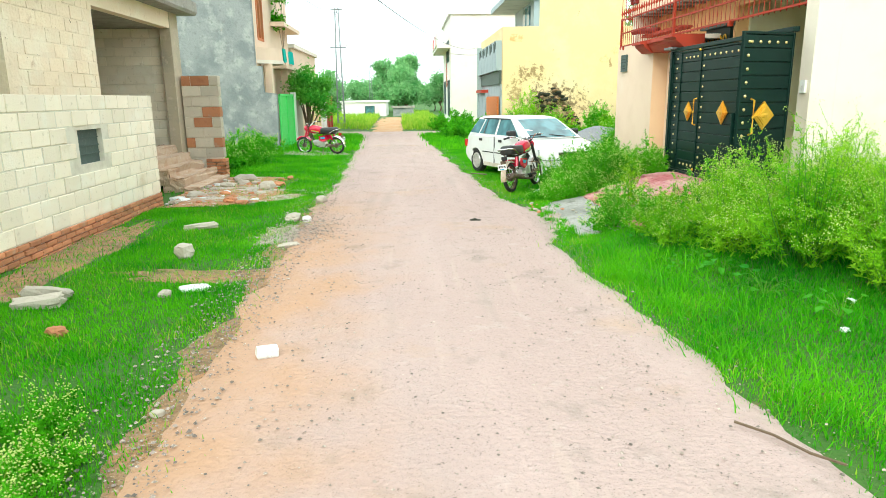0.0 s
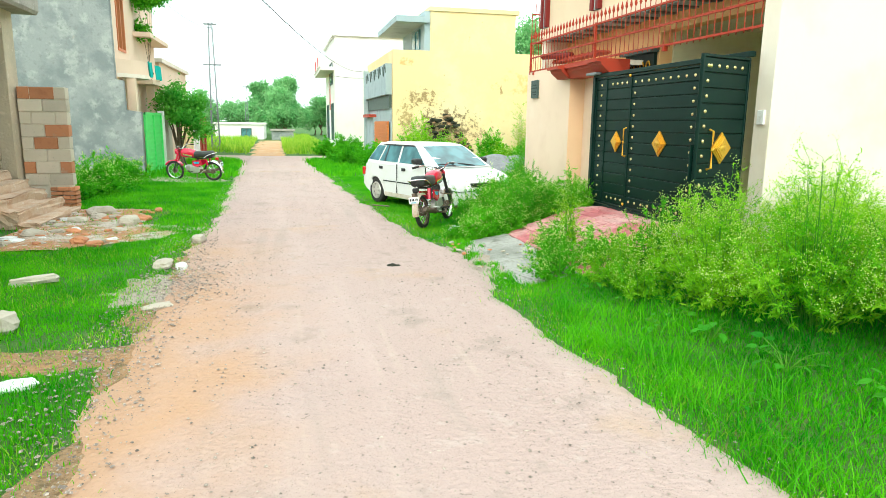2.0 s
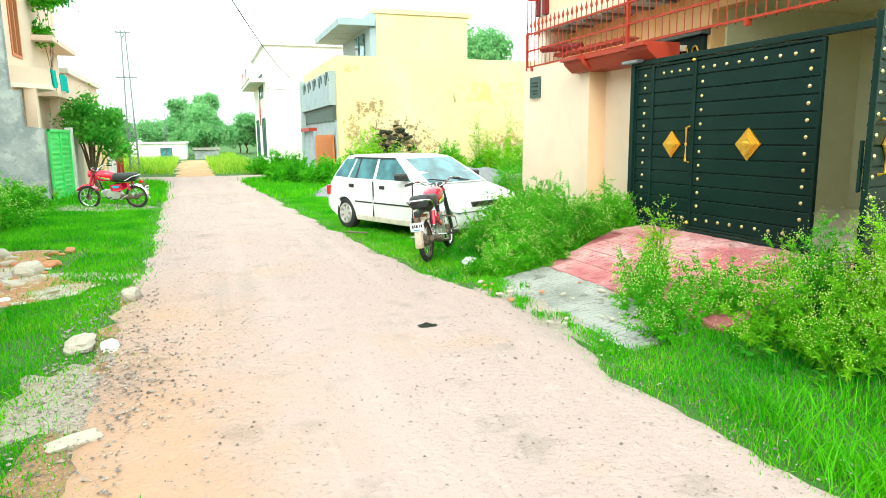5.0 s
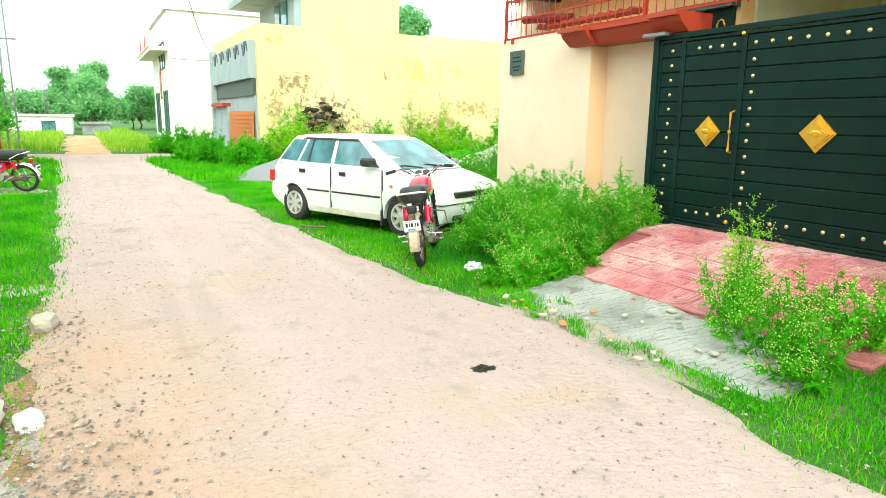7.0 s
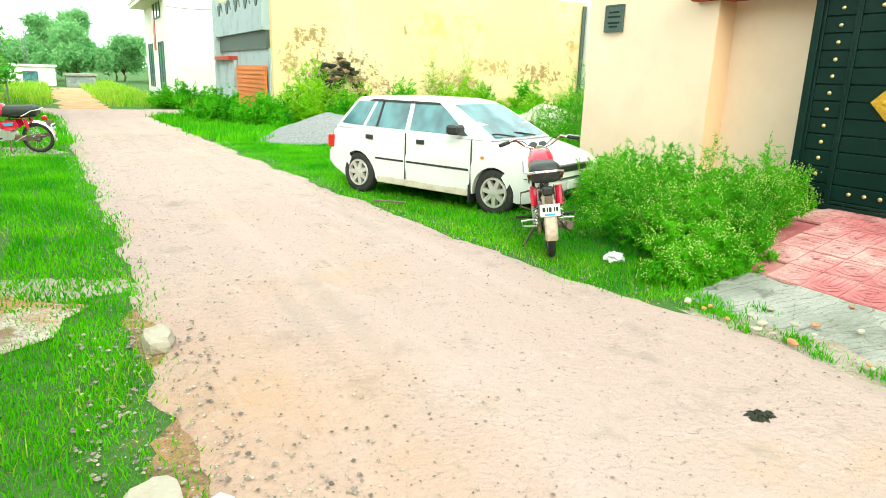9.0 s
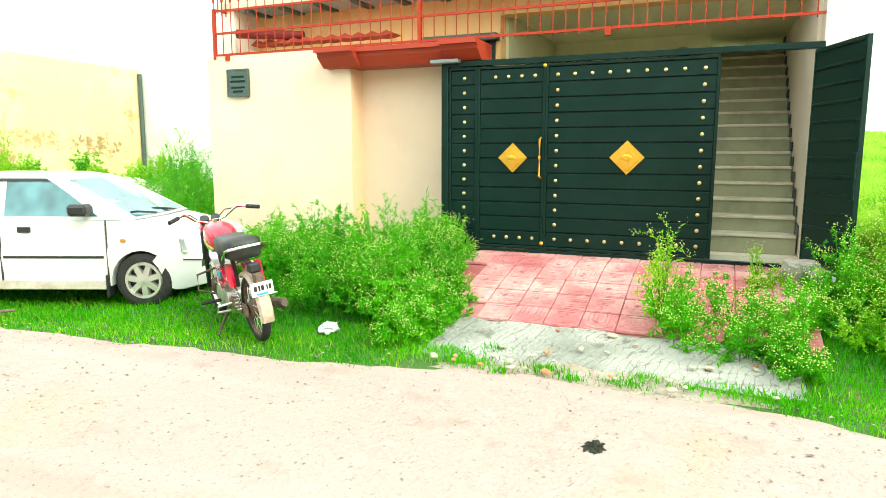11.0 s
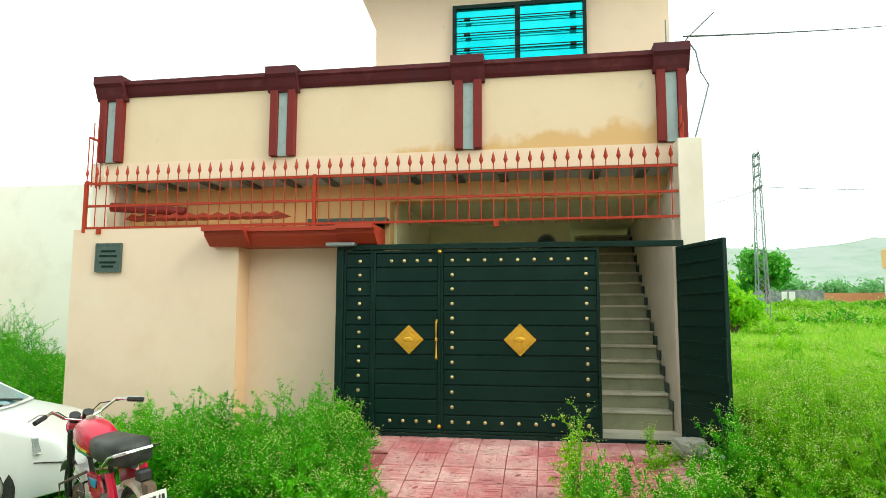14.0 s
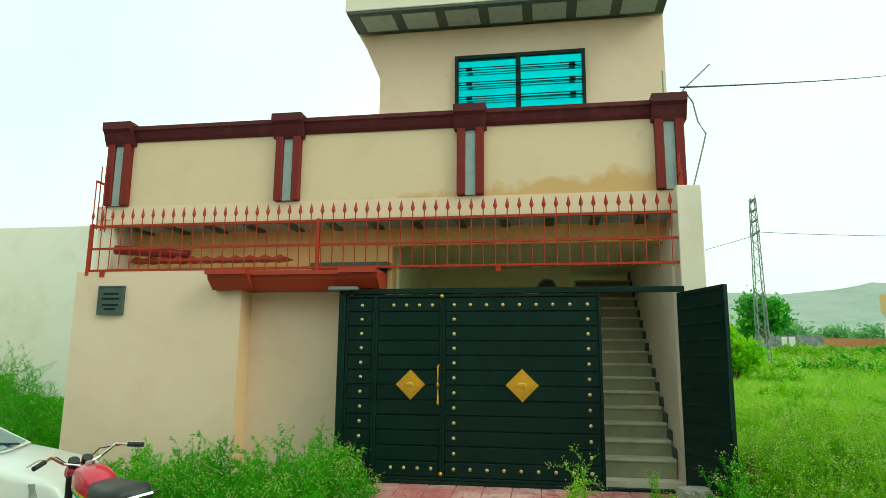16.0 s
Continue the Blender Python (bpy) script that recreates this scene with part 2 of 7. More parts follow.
DUNG = material("dark_dung", (0.02, 0.024, 0.012), 0.8, spots=((20, 0.5, 0.7, (0.05, 0.045, 0.02), 4),), bump=0.1)
PAPER = material("crumpled_plastic", (0.66, 0.66, 0.68), 0.45, spots=((12, 0.55, 0.7, (0.45, 0.5, 0.6), 3),), bump=0.04)
TEAL_CLOTH = material("teal_cloth", (0.02, 0.42, 0.36), 0.85, bump=0.04)
WOOD_FRAME = material("orange_wood_frame", (0.55, 0.16, 0.05), 0.6)
BARK = material("tree_bark", (0.16, 0.11, 0.07), 0.95, bump=0.1)
LAWN = leafy("lawn_grass", (0.03, 0.30, 0.002), (0.20, 0.62, 0.008), through_light=0.45)
# Darker copy of the lawn grass; shade beside the weeds is in its colour.
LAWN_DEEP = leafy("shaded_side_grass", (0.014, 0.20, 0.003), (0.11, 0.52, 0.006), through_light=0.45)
STRAW = material("dry_straw", (0.50, 0.38, 0.20), 0.9, vary=0.3)
DRY_BLADE = leafy("yellowish_grass", (0.17, 0.42, 0.012), (0.48, 0.62, 0.07), through_light=0.45)
FIELD_BLADE = leafy("pale_field_grass", (0.20, 0.50, 0.02), (0.54, 0.72, 0.10), through_light=0.55)
WEED = leafy("weed_leaf", (0.028, 0.26, 0.004), (0.20, 0.64, 0.016), through_light=0.45)
WEED_LIGHT = leafy("pale_weed_leaf", (0.13, 0.46, 0.006), (0.46, 0.76, 0.035), through_light=0.55)
BROADLEAF = leafy("broad_weed_leaf", (0.02, 0.20, 0.005), (0.10, 0.40, 0.015), through_light=0.35)
FLOWER = leafy("tiny_pale_flower", (0.48, 0.62, 0.10), (0.68, 0.76, 0.26), through_light=0.3)
STALK = leafy("green_stalk", (0.07, 0.26, 0.015), (0.16, 0.36, 0.03), through_light=0.1)
TREE_LEAF = leafy("tree_leaf", (0.05, 0.30, 0.02), (0.20, 0.52, 0.06))
# Haze of the distance is put into this paler, softer green.
FAR_LEAF = leafy("hazed_distant_tree_leaf", (0.14, 0.40, 0.13), (0.36, 0.60, 0.26), through_light=0.45)
# The hills' pale grey base stands in for haze in the air.
HILL = material("haze_tinted_hill", (0.34, 0.38, 0.34), 0.95, spots=((0.02, 0.45, 0.65, (0.27, 0.34, 0.27), 6),))


def ground_material(name, layers, base, bump=0.1):
    """Soil: a base colour, then layers (scale, low, high, colour) and a fine grit."""
    return material(name, base, 0.95, spots=[(s, a, b2, c, 7) for s, a, b2, c in layers], bump=bump, bump_scale=24)


SOIL = ground_material("grassy_soil", ((0.8, 0.40, 0.62, (0.05, 0.15, 0.015)), (2.5, 0.60, 0.72, (0.22, 0.15, 0.07)), (40, 0.5, 0.7, (0.04, 0.10, 0.012))), (0.06, 0.14, 0.018))
ROAD = ground_material("dirt_road", ((0.35, 0.42, 0.62, (0.46, 0.34, 0.31)), (0.6, 0.57, 0.72, (0.46, 0.31, 0.22)), (1.9, 0.57, 0.70, (0.33, 0.255, 0.22)), (6, 0.58, 0.68, (0.48, 0.365, 0.335)), (26, 0.62, 0.68, (0.21, 0.16, 0.14)), (75, 0.60, 0.68, (0.50, 0.39, 0.355)), (120, 0.60, 0.66, (0.19, 0.145, 0.125))), (0.45, 0.325, 0.295), 0.1)
ORANGE_DIRT = ground_material("orange_dirt", ((1.2, 0.45, 0.65, (0.52, 0.36, 0.22)), (25, 0.55, 0.7, (0.30, 0.19, 0.11))), (0.50, 0.27, 0.12))
RUBBLE_DIRT = ground_material("brick_dust_earth", ((1.4, 0.48, 0.58, (0.58, 0.50, 0.42)), (3.5, 0.55, 0.64, (0.30, 0.19, 0.12)), (9, 0.56, 0.64, (0.62, 0.56, 0.48)), (30, 0.56, 0.66, (0.24, 0.17, 0.12))), (0.50, 0.25, 0.12), 0.25)
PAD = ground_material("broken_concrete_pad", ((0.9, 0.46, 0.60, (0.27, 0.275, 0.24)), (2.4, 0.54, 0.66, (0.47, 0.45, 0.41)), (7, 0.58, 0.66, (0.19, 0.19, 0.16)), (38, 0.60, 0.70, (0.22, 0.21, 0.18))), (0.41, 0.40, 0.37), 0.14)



def groove_shade_lines(m, scale, width, dark):
    """Draws dark lines into the colour in place of shade in grooves and cracks."""
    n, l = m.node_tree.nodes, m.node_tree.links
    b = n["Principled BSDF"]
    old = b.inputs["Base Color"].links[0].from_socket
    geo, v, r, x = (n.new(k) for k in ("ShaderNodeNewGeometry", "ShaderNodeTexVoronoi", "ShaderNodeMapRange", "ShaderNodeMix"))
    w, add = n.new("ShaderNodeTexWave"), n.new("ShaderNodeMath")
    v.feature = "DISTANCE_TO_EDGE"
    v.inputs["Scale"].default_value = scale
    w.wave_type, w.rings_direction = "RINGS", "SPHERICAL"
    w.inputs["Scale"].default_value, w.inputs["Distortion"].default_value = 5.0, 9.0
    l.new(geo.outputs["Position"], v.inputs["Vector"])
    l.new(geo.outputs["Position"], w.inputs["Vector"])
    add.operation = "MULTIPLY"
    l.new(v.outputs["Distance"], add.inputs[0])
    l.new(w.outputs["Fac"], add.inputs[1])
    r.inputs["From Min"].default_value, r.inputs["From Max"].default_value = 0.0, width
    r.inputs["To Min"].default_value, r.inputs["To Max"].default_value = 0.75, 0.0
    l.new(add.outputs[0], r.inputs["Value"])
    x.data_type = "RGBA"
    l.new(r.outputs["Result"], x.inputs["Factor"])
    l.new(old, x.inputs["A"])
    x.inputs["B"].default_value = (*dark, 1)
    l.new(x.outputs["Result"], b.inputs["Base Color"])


groove_shade_lines(PAD, 3.2, 0.003, (0.16, 0.16, 0.12))


def damp_streak(m):
    """An orange damp stain with a ragged upper edge, creeping up from the slab at one end of the parapet."""
    n, l = m.node_tree.nodes, m.node_tree.links
    b = n["Principled BSDF"]
    old = b.inputs["Base Color"].links[0].from_socket
    geo, sep, t, x = (n.new(k) for k in ("ShaderNodeNewGeometry", "ShaderNodeSeparateXYZ", "ShaderNodeTexNoise", "ShaderNodeMix"))
    l.new(geo.outputs["Position"], sep.inputs[0])
    l.new(geo.outputs["Position"], t.inputs["Vector"])
    t.inputs["Scale"].default_value, t.inputs["Detail"].default_value = 3.0, 8
    hi, sub, band, mul = n.new("ShaderNodeMapRange"), n.new("ShaderNodeMath"), n.new("ShaderNodeMapRange"), n.new("ShaderNodeMath")
    for k, v in (("From Min", 13.2), ("From Max", 8.6), ("To Min", 3.75), ("To Max", 4.12)):
        hi.inputs[k].default_value = v
    l.new(sep.outputs["Y"], hi.inputs["Value"])
    mul.operation = "MULTIPLY_ADD"
    l.new(t.outputs["Fac"], mul.inputs[0])
    mul.inputs[1].default_value = 0.5
    l.new(sep.outputs["Z"], mul.inputs[2])
    sub.operation = "SUBTRACT"
    l.new(hi.outputs["Result"], sub.inputs[0])
    l.new(mul.outputs[0], sub.inputs[1])
    for k, v in (("From Min", -0.24), ("From Max", -0.14), ("To Max", 0.8)):
        band.inputs[k].default_value = v
    l.new(sub.outputs[0], band.inputs["Value"])
    x.data_type = "RGBA"
    l.new(band.outputs["Result"], x.inputs["Factor"])
    l.new(old, x.inputs["A"])
    x.inputs["B"].default_value = (0.62, 0.36, 0.13, 1)
    l.new(x.outputs["Result"], b.inputs["Base Color"])


damp_streak(CREAM_STAIN)


def wall_stains(m, marks):
    """Ragged weather stains on a wall facing the street: (x, z, half width, half height, colour, grain, strength)."""
    n, l = m.node_tree.nodes, m.node_tree.links
    b = n["Principled BSDF"]
    col = b.inputs["Base Color"].links[0].from_socket
    geo, sep = n.new("ShaderNodeNewGeometry"), n.new("ShaderNodeSeparateXYZ")
    l.new(geo.outputs["Position"], sep.inputs[0])

    def calc(op, a, k, c=None):
        node = n.new("ShaderNodeMath")
        node.operation = op
        for slot, v in zip(node.inputs, (a, k, c)):
            if v is None:
                continue
            if isinstance(v, (int, float)):
                slot.default_value = v
            else:
                l.new(v, slot)
        return node.outputs[0]
    for cx, cz, rx, rz, tint, grain, strength in marks:
        t, r, x = n.new("ShaderNodeTexNoise"), n.new("ShaderNodeMapRange"), n.new("ShaderNodeMix")
        t.inputs["Scale"].default_value, t.inputs["Detail"].default_value, t.inputs["Roughness"].default_value = grain, 9, 0.72
        l.new(geo.outputs["Position"], t.inputs["Vector"])
        u = calc("MULTIPLY_ADD", sep.outputs["X"], 1 / rx, -cx / rx)
        v = calc("MULTIPLY_ADD", sep.outputs["Z"], 1 / rz, -cz / rz)
        d = calc("MULTIPLY_ADD", u, u, calc("MULTIPLY", v, v))
        edge = calc("MULTIPLY_ADD", d, -0.16, t.outputs["Fac"])
        r.inputs["From Min"].default_value, r.inputs["From Max"].default_value, r.inputs["To Max"].default_value = 0.43, 0.52, strength
        l.new(edge, r.inputs["Value"])
        x.data_type = "RGBA"
        l.new(r.outputs["Result"], x.inputs["Factor"])
        l.new(col, x.inputs["A"])
        x.inputs["B"].default_value = (*tint, 1)
        col = x.outputs["Result"]
    l.new(col, b.inputs["Base Color"])


wall_stains(YELLOW_WALL, (
    (5.35, 4.45, 0.5, 0.28, (0.62, 0.33, 0.10), 2.5, 0.8), (11.4, 3.5, 2.2, 0.6, (0.68, 0.44, 0.15), 1.6, 0.75), (9.7, 3.3, 0.07, 0.25, (0.36, 0.22, 0.09), 6.0, 0.9),
    (6.1, 2.8, 1.0, 0.6, (0.30, 0.20, 0.09), 5.0, 0.95), (5.4, 1.9, 0.5, 1.0, (0.36, 0.25, 0.10), 5.5, 0.85), (7.2, 1.7, 1.9, 1.0, (0.20, 0.14, 0.07), 4.5, 0.95), (9.0, 1.1, 1.0, 0.7, (0.28, 0.18, 0.08), 5.0, 0.95),
    (12.2, 1.4, 1.3, 0.6, (0.40, 0.26, 0.11), 4.5, 0.9), (13.6, 2.1, 1.2, 0.45, (0.46, 0.30, 0.12), 4.5, 0.9), (15.9, 1.9, 1.7, 0.6, (0.33, 0.21, 0.09), 4.5, 0.95), (17.5, 3.3, 0.3, 1.1, (0.46, 0.30, 0.13), 3.0, 0.85)))
DUST = material("dusty_white_metal", (0.55, 0.46, 0.38), 0.7, 0.1, spots=((9, 0.45, 0.65, (0.40, 0.28, 0.19), 5),), bump=0.03)


# ---- mesh tools ----
def mesh_object(name, bm, mat, parent=None, label=""):
    me = bpy.data.meshes.new(name)
    bm.to_mesh(me)
    bm.free()
    me.materials.append(mat)
    ob = new(name, me)
    if parent is not None:
        ob.parent = parent
    if label:
        ob["label"] = label
    return ob


def part(name, bm, mat, parent, label=""):
    return mesh_object(name, bm, mat, parent, label)


def empty(name, m, label, category, group="", kind=""):
    ob = new(name)
    ob.matrix_world = m
    ob.empty_display_size = 0.1
    return tagged(ob, label, category, group, kind)


def smooth(ob):
    ob.data.polygons.foreach_set("use_smooth", [True] * len(ob.data.polygons))
    return ob


def box(bm, x0, x1, y0, y1, z0, z1, bevel=0.0, m=None):
    """A box, with rounded edges if bevel is given."""
    r = bmesh.ops.create_cube(bm, size=1.0)
    vs = r["verts"]
    for v in vs:
        v.co = Vector(((x0 + x1) / 2 + v.co.x * (x1 - x0), (y0 + y1) / 2 + v.co.y * (y1 - y0), (z0 + z1) / 2 + v.co.z * (z1 - z0)))
        if m is not None:
            v.co = m @ v.co
    if bevel:
        es = list({e for v in vs for e in v.link_edges})
        bmesh.ops.bevel(bm, geom=es, offset=bevel, segments=1, affect="EDGES", profile=0.5)
    return bm


def new_box(*a, **k):
    return box(bmesh.new(), *a, **k)


def rod(bm, a, b, r0, r1=None, seg=8, caps=True):
    """A straight round bar from a to b."""
    a, b = Vector(a), Vector(b)
    r1 = r0 if r1 is None else r1
    q = (b - a).to_track_quat("Z", "Y").to_matrix().to_4x4()
    mm = Matrix.Translation((a + b) / 2) @ q
    bmesh.ops.create_cone(bm, cap_ends=caps, segments=seg, radius1=r0, radius2=r1, depth=(b - a).length, matrix=mm)
    return bm


def pipe(bm, pts, r, seg=8):
    """A bent round tube along pts; r may be a list, one radius a point."""
    pts = [Vector(p) for p in pts]
    rs = r if isinstance(r, (list, tuple)) else [r] * len(pts)
    rings = []
    for i, p in enumerate(pts):
        d = (pts[min(i + 1, len(pts) - 1)] - pts[max(i - 1, 0)]).normalized()
        q = d.to_track_quat("Z", "Y")
        rings.append([bm.verts.new(p + q @ Vector((rs[i] * math.cos(2 * math.pi * k / seg), rs[i] * math.sin(2 * math.pi * k / seg), 0))) for k in range(seg)])
    for a, b in zip(rings, rings[1:]):
        for k in range(seg):
            bm.faces.new((a[k], a[(k + 1) % seg], b[(k + 1) % seg], b[k]))
    bm.faces.new(rings[0][::-1])
    bm.faces.new(rings[-1])
    return bm


def loft(bm, sections, close=True):
    """Joins equal rings of points into a skin with end caps."""
    rings = [[bm.verts.new(p) for p in s] for s in sections]
    n = len(rings[0])
    for a, b in zip(rings, rings[1:]):
        for k in range(n):
            bm.faces.new((a[k], a[(k + 1) % n], b[(k + 1) % n], b[k]))
    if close:
        bm.faces.new(rings[0][::-1])
        bm.faces.new(rings[-1])
    bmesh.ops.recalc_face_normals(bm, faces=bm.faces)
    return bm


def prism(bm, outline, axis, lo, hi):
    """Pulls a flat outline of (u, v) along an axis: x -> (y, z), y -> (x, z), z -> (x, y)."""
    put = {"x": lambda u, v, w: (w, u, v), "y": lambda u, v, w: (u, w, v), "z": lambda u, v, w: (u, v, w)}[axis]
    return loft(bm, [[put(u, v, lo) for u, v in outline], [put(u, v, hi) for u, v in outline]])


def ball(bm, p, r, sub=1, squash=(1, 1, 1)):
    bmesh.ops.create_icosphere(bm, subdivisions=sub, radius=r, matrix=Matrix.Translation(p) @ Matrix.Diagonal((*squash, 1)))
    return bm


def raw_mesh(name, verts, faces, mat, parent=None, label=""):
    """A mesh from numpy arrays of triangles or quads."""
    me = bpy.data.meshes.new(name)
    verts, faces = np.asarray(verts, dtype=np.float32), np.asarray(faces, dtype=np.int32)
    k = faces.shape[1]
    me.vertices.add(len(verts))
    me.vertices.foreach_set("co", verts.ravel())
    me.loops.add(faces.size)
    me.loops.foreach_set("vertex_index", faces.ravel())
    me.polygons.add(len(faces))
    me.polygons.foreach_set("loop_start", np.arange(0, faces.size, k, dtype=np.int32))
    me.update(calc_edges=True)
    me.materials.append(mat)
    ob = new(name, me)
    if parent is not None:
        ob.parent = parent
    if label:
        ob["label"] = label
    return ob


def jag(bm, amount, seed):
    """Roughens a mesh: every vertex strays a little."""
    rnd = random.Random(seed)
    for v in bm.verts:
        v.co += Vector((rnd.uniform(-1, 1), rnd.uniform(-1, 1), rnd.uniform(-1, 1))) * amount
    return bm


def structure(ob, label="", category=""):
    return tagged(ob, label, category, "", "structure")

# ---- ground and road ----
def step01(a, b, v):
    s = np.clip((v - a) / (b - a), 0, 1)
    return s * s * (3 - 2 * s)


def ground_z(x, y):
    """Height of the ground: flat at the road, rising to the house plots on the far side of the verge and on to the field."""
    x, y = np.asarray(x, dtype=float), np.asarray(y, dtype=float)
    plot = 0.415 * step01(2.62, 5.2, x) * step01(16.2, 13.8, y)
    field = (1.0 * step01(7, 38, x) + 2.3 * step01(36, 80, x)) * step01(16, 6, y)
    lot = 0.35 * step01(5.5, 12, x) * step01(13, 19, y)
    left = 0.05 * step01(-1.5, -3.5, x)
    dip = -0.05 * np.exp(-(((x - 3.0) / 1.4) ** 2 + ((y - 16.1) / 1.6) ** 2))
    rough = 0.025 * np.sin(x * 2.3 + 1.7 * np.sin(y * 1.1)) * np.cos(y * 1.9 + x) * (step01(2.4, 3.2, x) + step01(-1.0, -1.6, x))
    return plot + field + lot + left + rough + dip


def gz(x, y):
    return float(ground_z(x, y))


ROAD_Y = [-14, 3, 6, 8.4, 9.2, 11.1, 12, 15.5, 20, 26, 33.5, 40]
ROAD_L = [-0.95, -0.92, -1.0, -1.05, -1.05, -1.1, -1.1, -1.1, -1.25, -1.45, -1.8, -2.0]
ROAD_R = [2.7, 2.65, 2.42, 2.34, 2.56, 2.5, 2.22, 2.0, 1.72, 1.45, 1.1, 0.9]


def road_edges(y):
    return np.interp(y, ROAD_Y, ROAD_L), np.interp(y, ROAD_Y, ROAD_R)


def build_ground():
    xs = np.concatenate([[-2500, -600, -200, -90, -50, -30, -20], np.arange(-14, 14, 0.35), [14.5, 16, 18, 21, 25, 30, 36, 42, 50, 62, 80, 120, 250, 700, 2500]])
    ys = np.concatenate([[-2500, -600, -200, -90, -50, -30, -20], np.arange(-14, 36, 0.4), [37, 39, 42, 46, 52, 60, 75, 100, 160, 300, 800, 2500]])
    gx, gy = np.meshgrid(xs, ys)
    v = np.stack([gx.ravel(), gy.ravel(), ground_z(gx, gy).ravel()], 1)
    n = len(xs)
    i, j = np.meshgrid(np.arange(n - 1), np.arange(len(ys) - 1))
    a = (j * n + i).ravel()
    ob = raw_mesh("ground", v, np.stack([a, a + 1, a + n + 1, a + n], 1), SOIL)
    structure(smooth(ob), "green grassy soil with bare earth patches", "ground")


def strip(name, ys, left, right, cols, lift, mat, ragged, seed, crown=0.0, over=None):
    """A sheet lying on the ground between two ragged edges."""
    rows = []
    for i, y in enumerate(ys):
        l0, r0 = left(y), right(y)
        l0 += ragged * noise.fractal(Vector((y * 0.9, seed, 0)), 0.8, 2.1, 5)
        r0 += ragged * noise.fractal(Vector((y * 0.9, seed + 40, 0)), 0.8, 2.1, 5)
        xs = np.linspace(l0, r0, cols)
        s = np.linspace(-1, 1, cols)
        base = ground_z(xs, np.full(cols, y)) if over is None else over(xs, y)
        edge = np.where(np.abs(s) > 0.999, -0.02, 0.0)
        bumps = np.array([0.012 * noise.noise(Vector((x * 1.4, y * 1.4, seed))) + 0.006 * noise.noise(Vector((x * 6, y * 6, seed))) for x in xs])
        rows.append(np.stack([xs, np.full(cols, y), base + lift + crown * (1 - s * s) + edge + bumps * (np.abs(s) < 0.999)], 1))
    v = np.concatenate(rows)
    i, j = np.meshgrid(np.arange(cols - 1), np.arange(len(ys) - 1))
    a = (j * cols + i).ravel()
    return smooth(raw_mesh(name, v, np.stack([a, a + 1, a + cols + 1, a + cols], 1), mat))



def tint_road_edge(m):
    """Orange bare earth along one side of the road, fading with noise, near the block wall."""
    n, l = m.node_tree.nodes, m.node_tree.links
    b = n["Principled BSDF"]
    old = b.inputs["Base Color"].links[0].from_socket
    geo, sep, t, x = (n.new(k) for k in ("ShaderNodeNewGeometry", "ShaderNodeSeparateXYZ", "ShaderNodeTexNoise", "ShaderNodeMix"))
    l.new(geo.outputs["Position"], sep.inputs[0])
    l.new(geo.outputs["Position"], t.inputs["Vector"])
    t.inputs["Scale"].default_value, t.inputs["Detail"].default_value = 1.3, 8
    fx, fy, add, mul = n.new("ShaderNodeMapRange"), n.new("ShaderNodeMapRange"), n.new("ShaderNodeMath"), n.new("ShaderNodeMath")
    add.operation, mul.operation = "MULTIPLY_ADD", "MULTIPLY"
    l.new(t.outputs["Fac"], add.inputs[0])
    add.inputs[1].default_value = 2.4
    l.new(sep.outputs["X"], add.inputs[2])
    fx.interpolation_type = "SMOOTHSTEP"
    for k, v in (("From Min", 1.9), ("From Max", 0.05), ("To Max", 0.9)):
        fx.inputs[k].default_value = v
    l.new(add.outputs[0], fx.inputs["Value"])
    for k, v in (("From Min", 14.0), ("From Max", 8.0)):
        fy.inputs[k].default_value = v
    l.new(sep.outputs["Y"], fy.inputs["Value"])
    l.new(fx.outputs["Result"], mul.inputs[0])
    l.new(fy.outputs["Result"], mul.inputs[1])
    x.data_type = "RGBA"
    l.new(mul.outputs[0], x.inputs["Factor"])
    l.new(old, x.inputs["A"])
    x.inputs["B"].default_value = (0.49, 0.285, 0.165, 1)
    l.new(x.outputs["Result"], b.inputs["Base Color"])


def wheel_tracks(m):
    """Paler worn streaks along the road and greyer ones between, drawn out in the direction of travel."""
    n, l = m.node_tree.nodes, m.node_tree.links
    b = n["Principled BSDF"]
    col = b.inputs["Base Color"].links[0].from_socket
    geo = n.new("ShaderNodeNewGeometry")
    for scale, low, high, tint, shift in (((1.5, 0.10, 1.0), 0.50, 0.66, (0.53, 0.395, 0.365), 0.0), ((3.2, 0.22, 1.0), 0.57, 0.70, (0.34, 0.275, 0.24), 7.0), ((9.0, 0.5, 1.0), 0.60, 0.70, (0.50, 0.38, 0.33), 3.0)):
        mp, t, r, x = (n.new(k) for k in ("ShaderNodeMapping", "ShaderNodeTexNoise", "ShaderNodeMapRange", "ShaderNodeMix"))
        mp.inputs["Scale"].default_value, mp.inputs["Location"].default_value = scale, (shift, shift, 0)
        l.new(geo.outputs["Position"], mp.inputs["Vector"])
        l.new(mp.outputs["Vector"], t.inputs["Vector"])
        t.inputs["Scale"].default_value, t.inputs["Detail"].default_value = 1.0, 7
        r.inputs["From Min"].default_value, r.inputs["From Max"].default_value, r.inputs["To Max"].default_value = low, high, 0.42
        l.new(t.outputs["Fac"], r.inputs["Value"])
        x.data_type = "RGBA"
        l.new(r.outputs["Result"], x.inputs["Factor"])
        l.new(col, x.inputs["A"])
        x.inputs["B"].default_value = (*tint, 1)
        col = x.outputs["Result"]
    l.new(col, b.inputs["Base Color"])


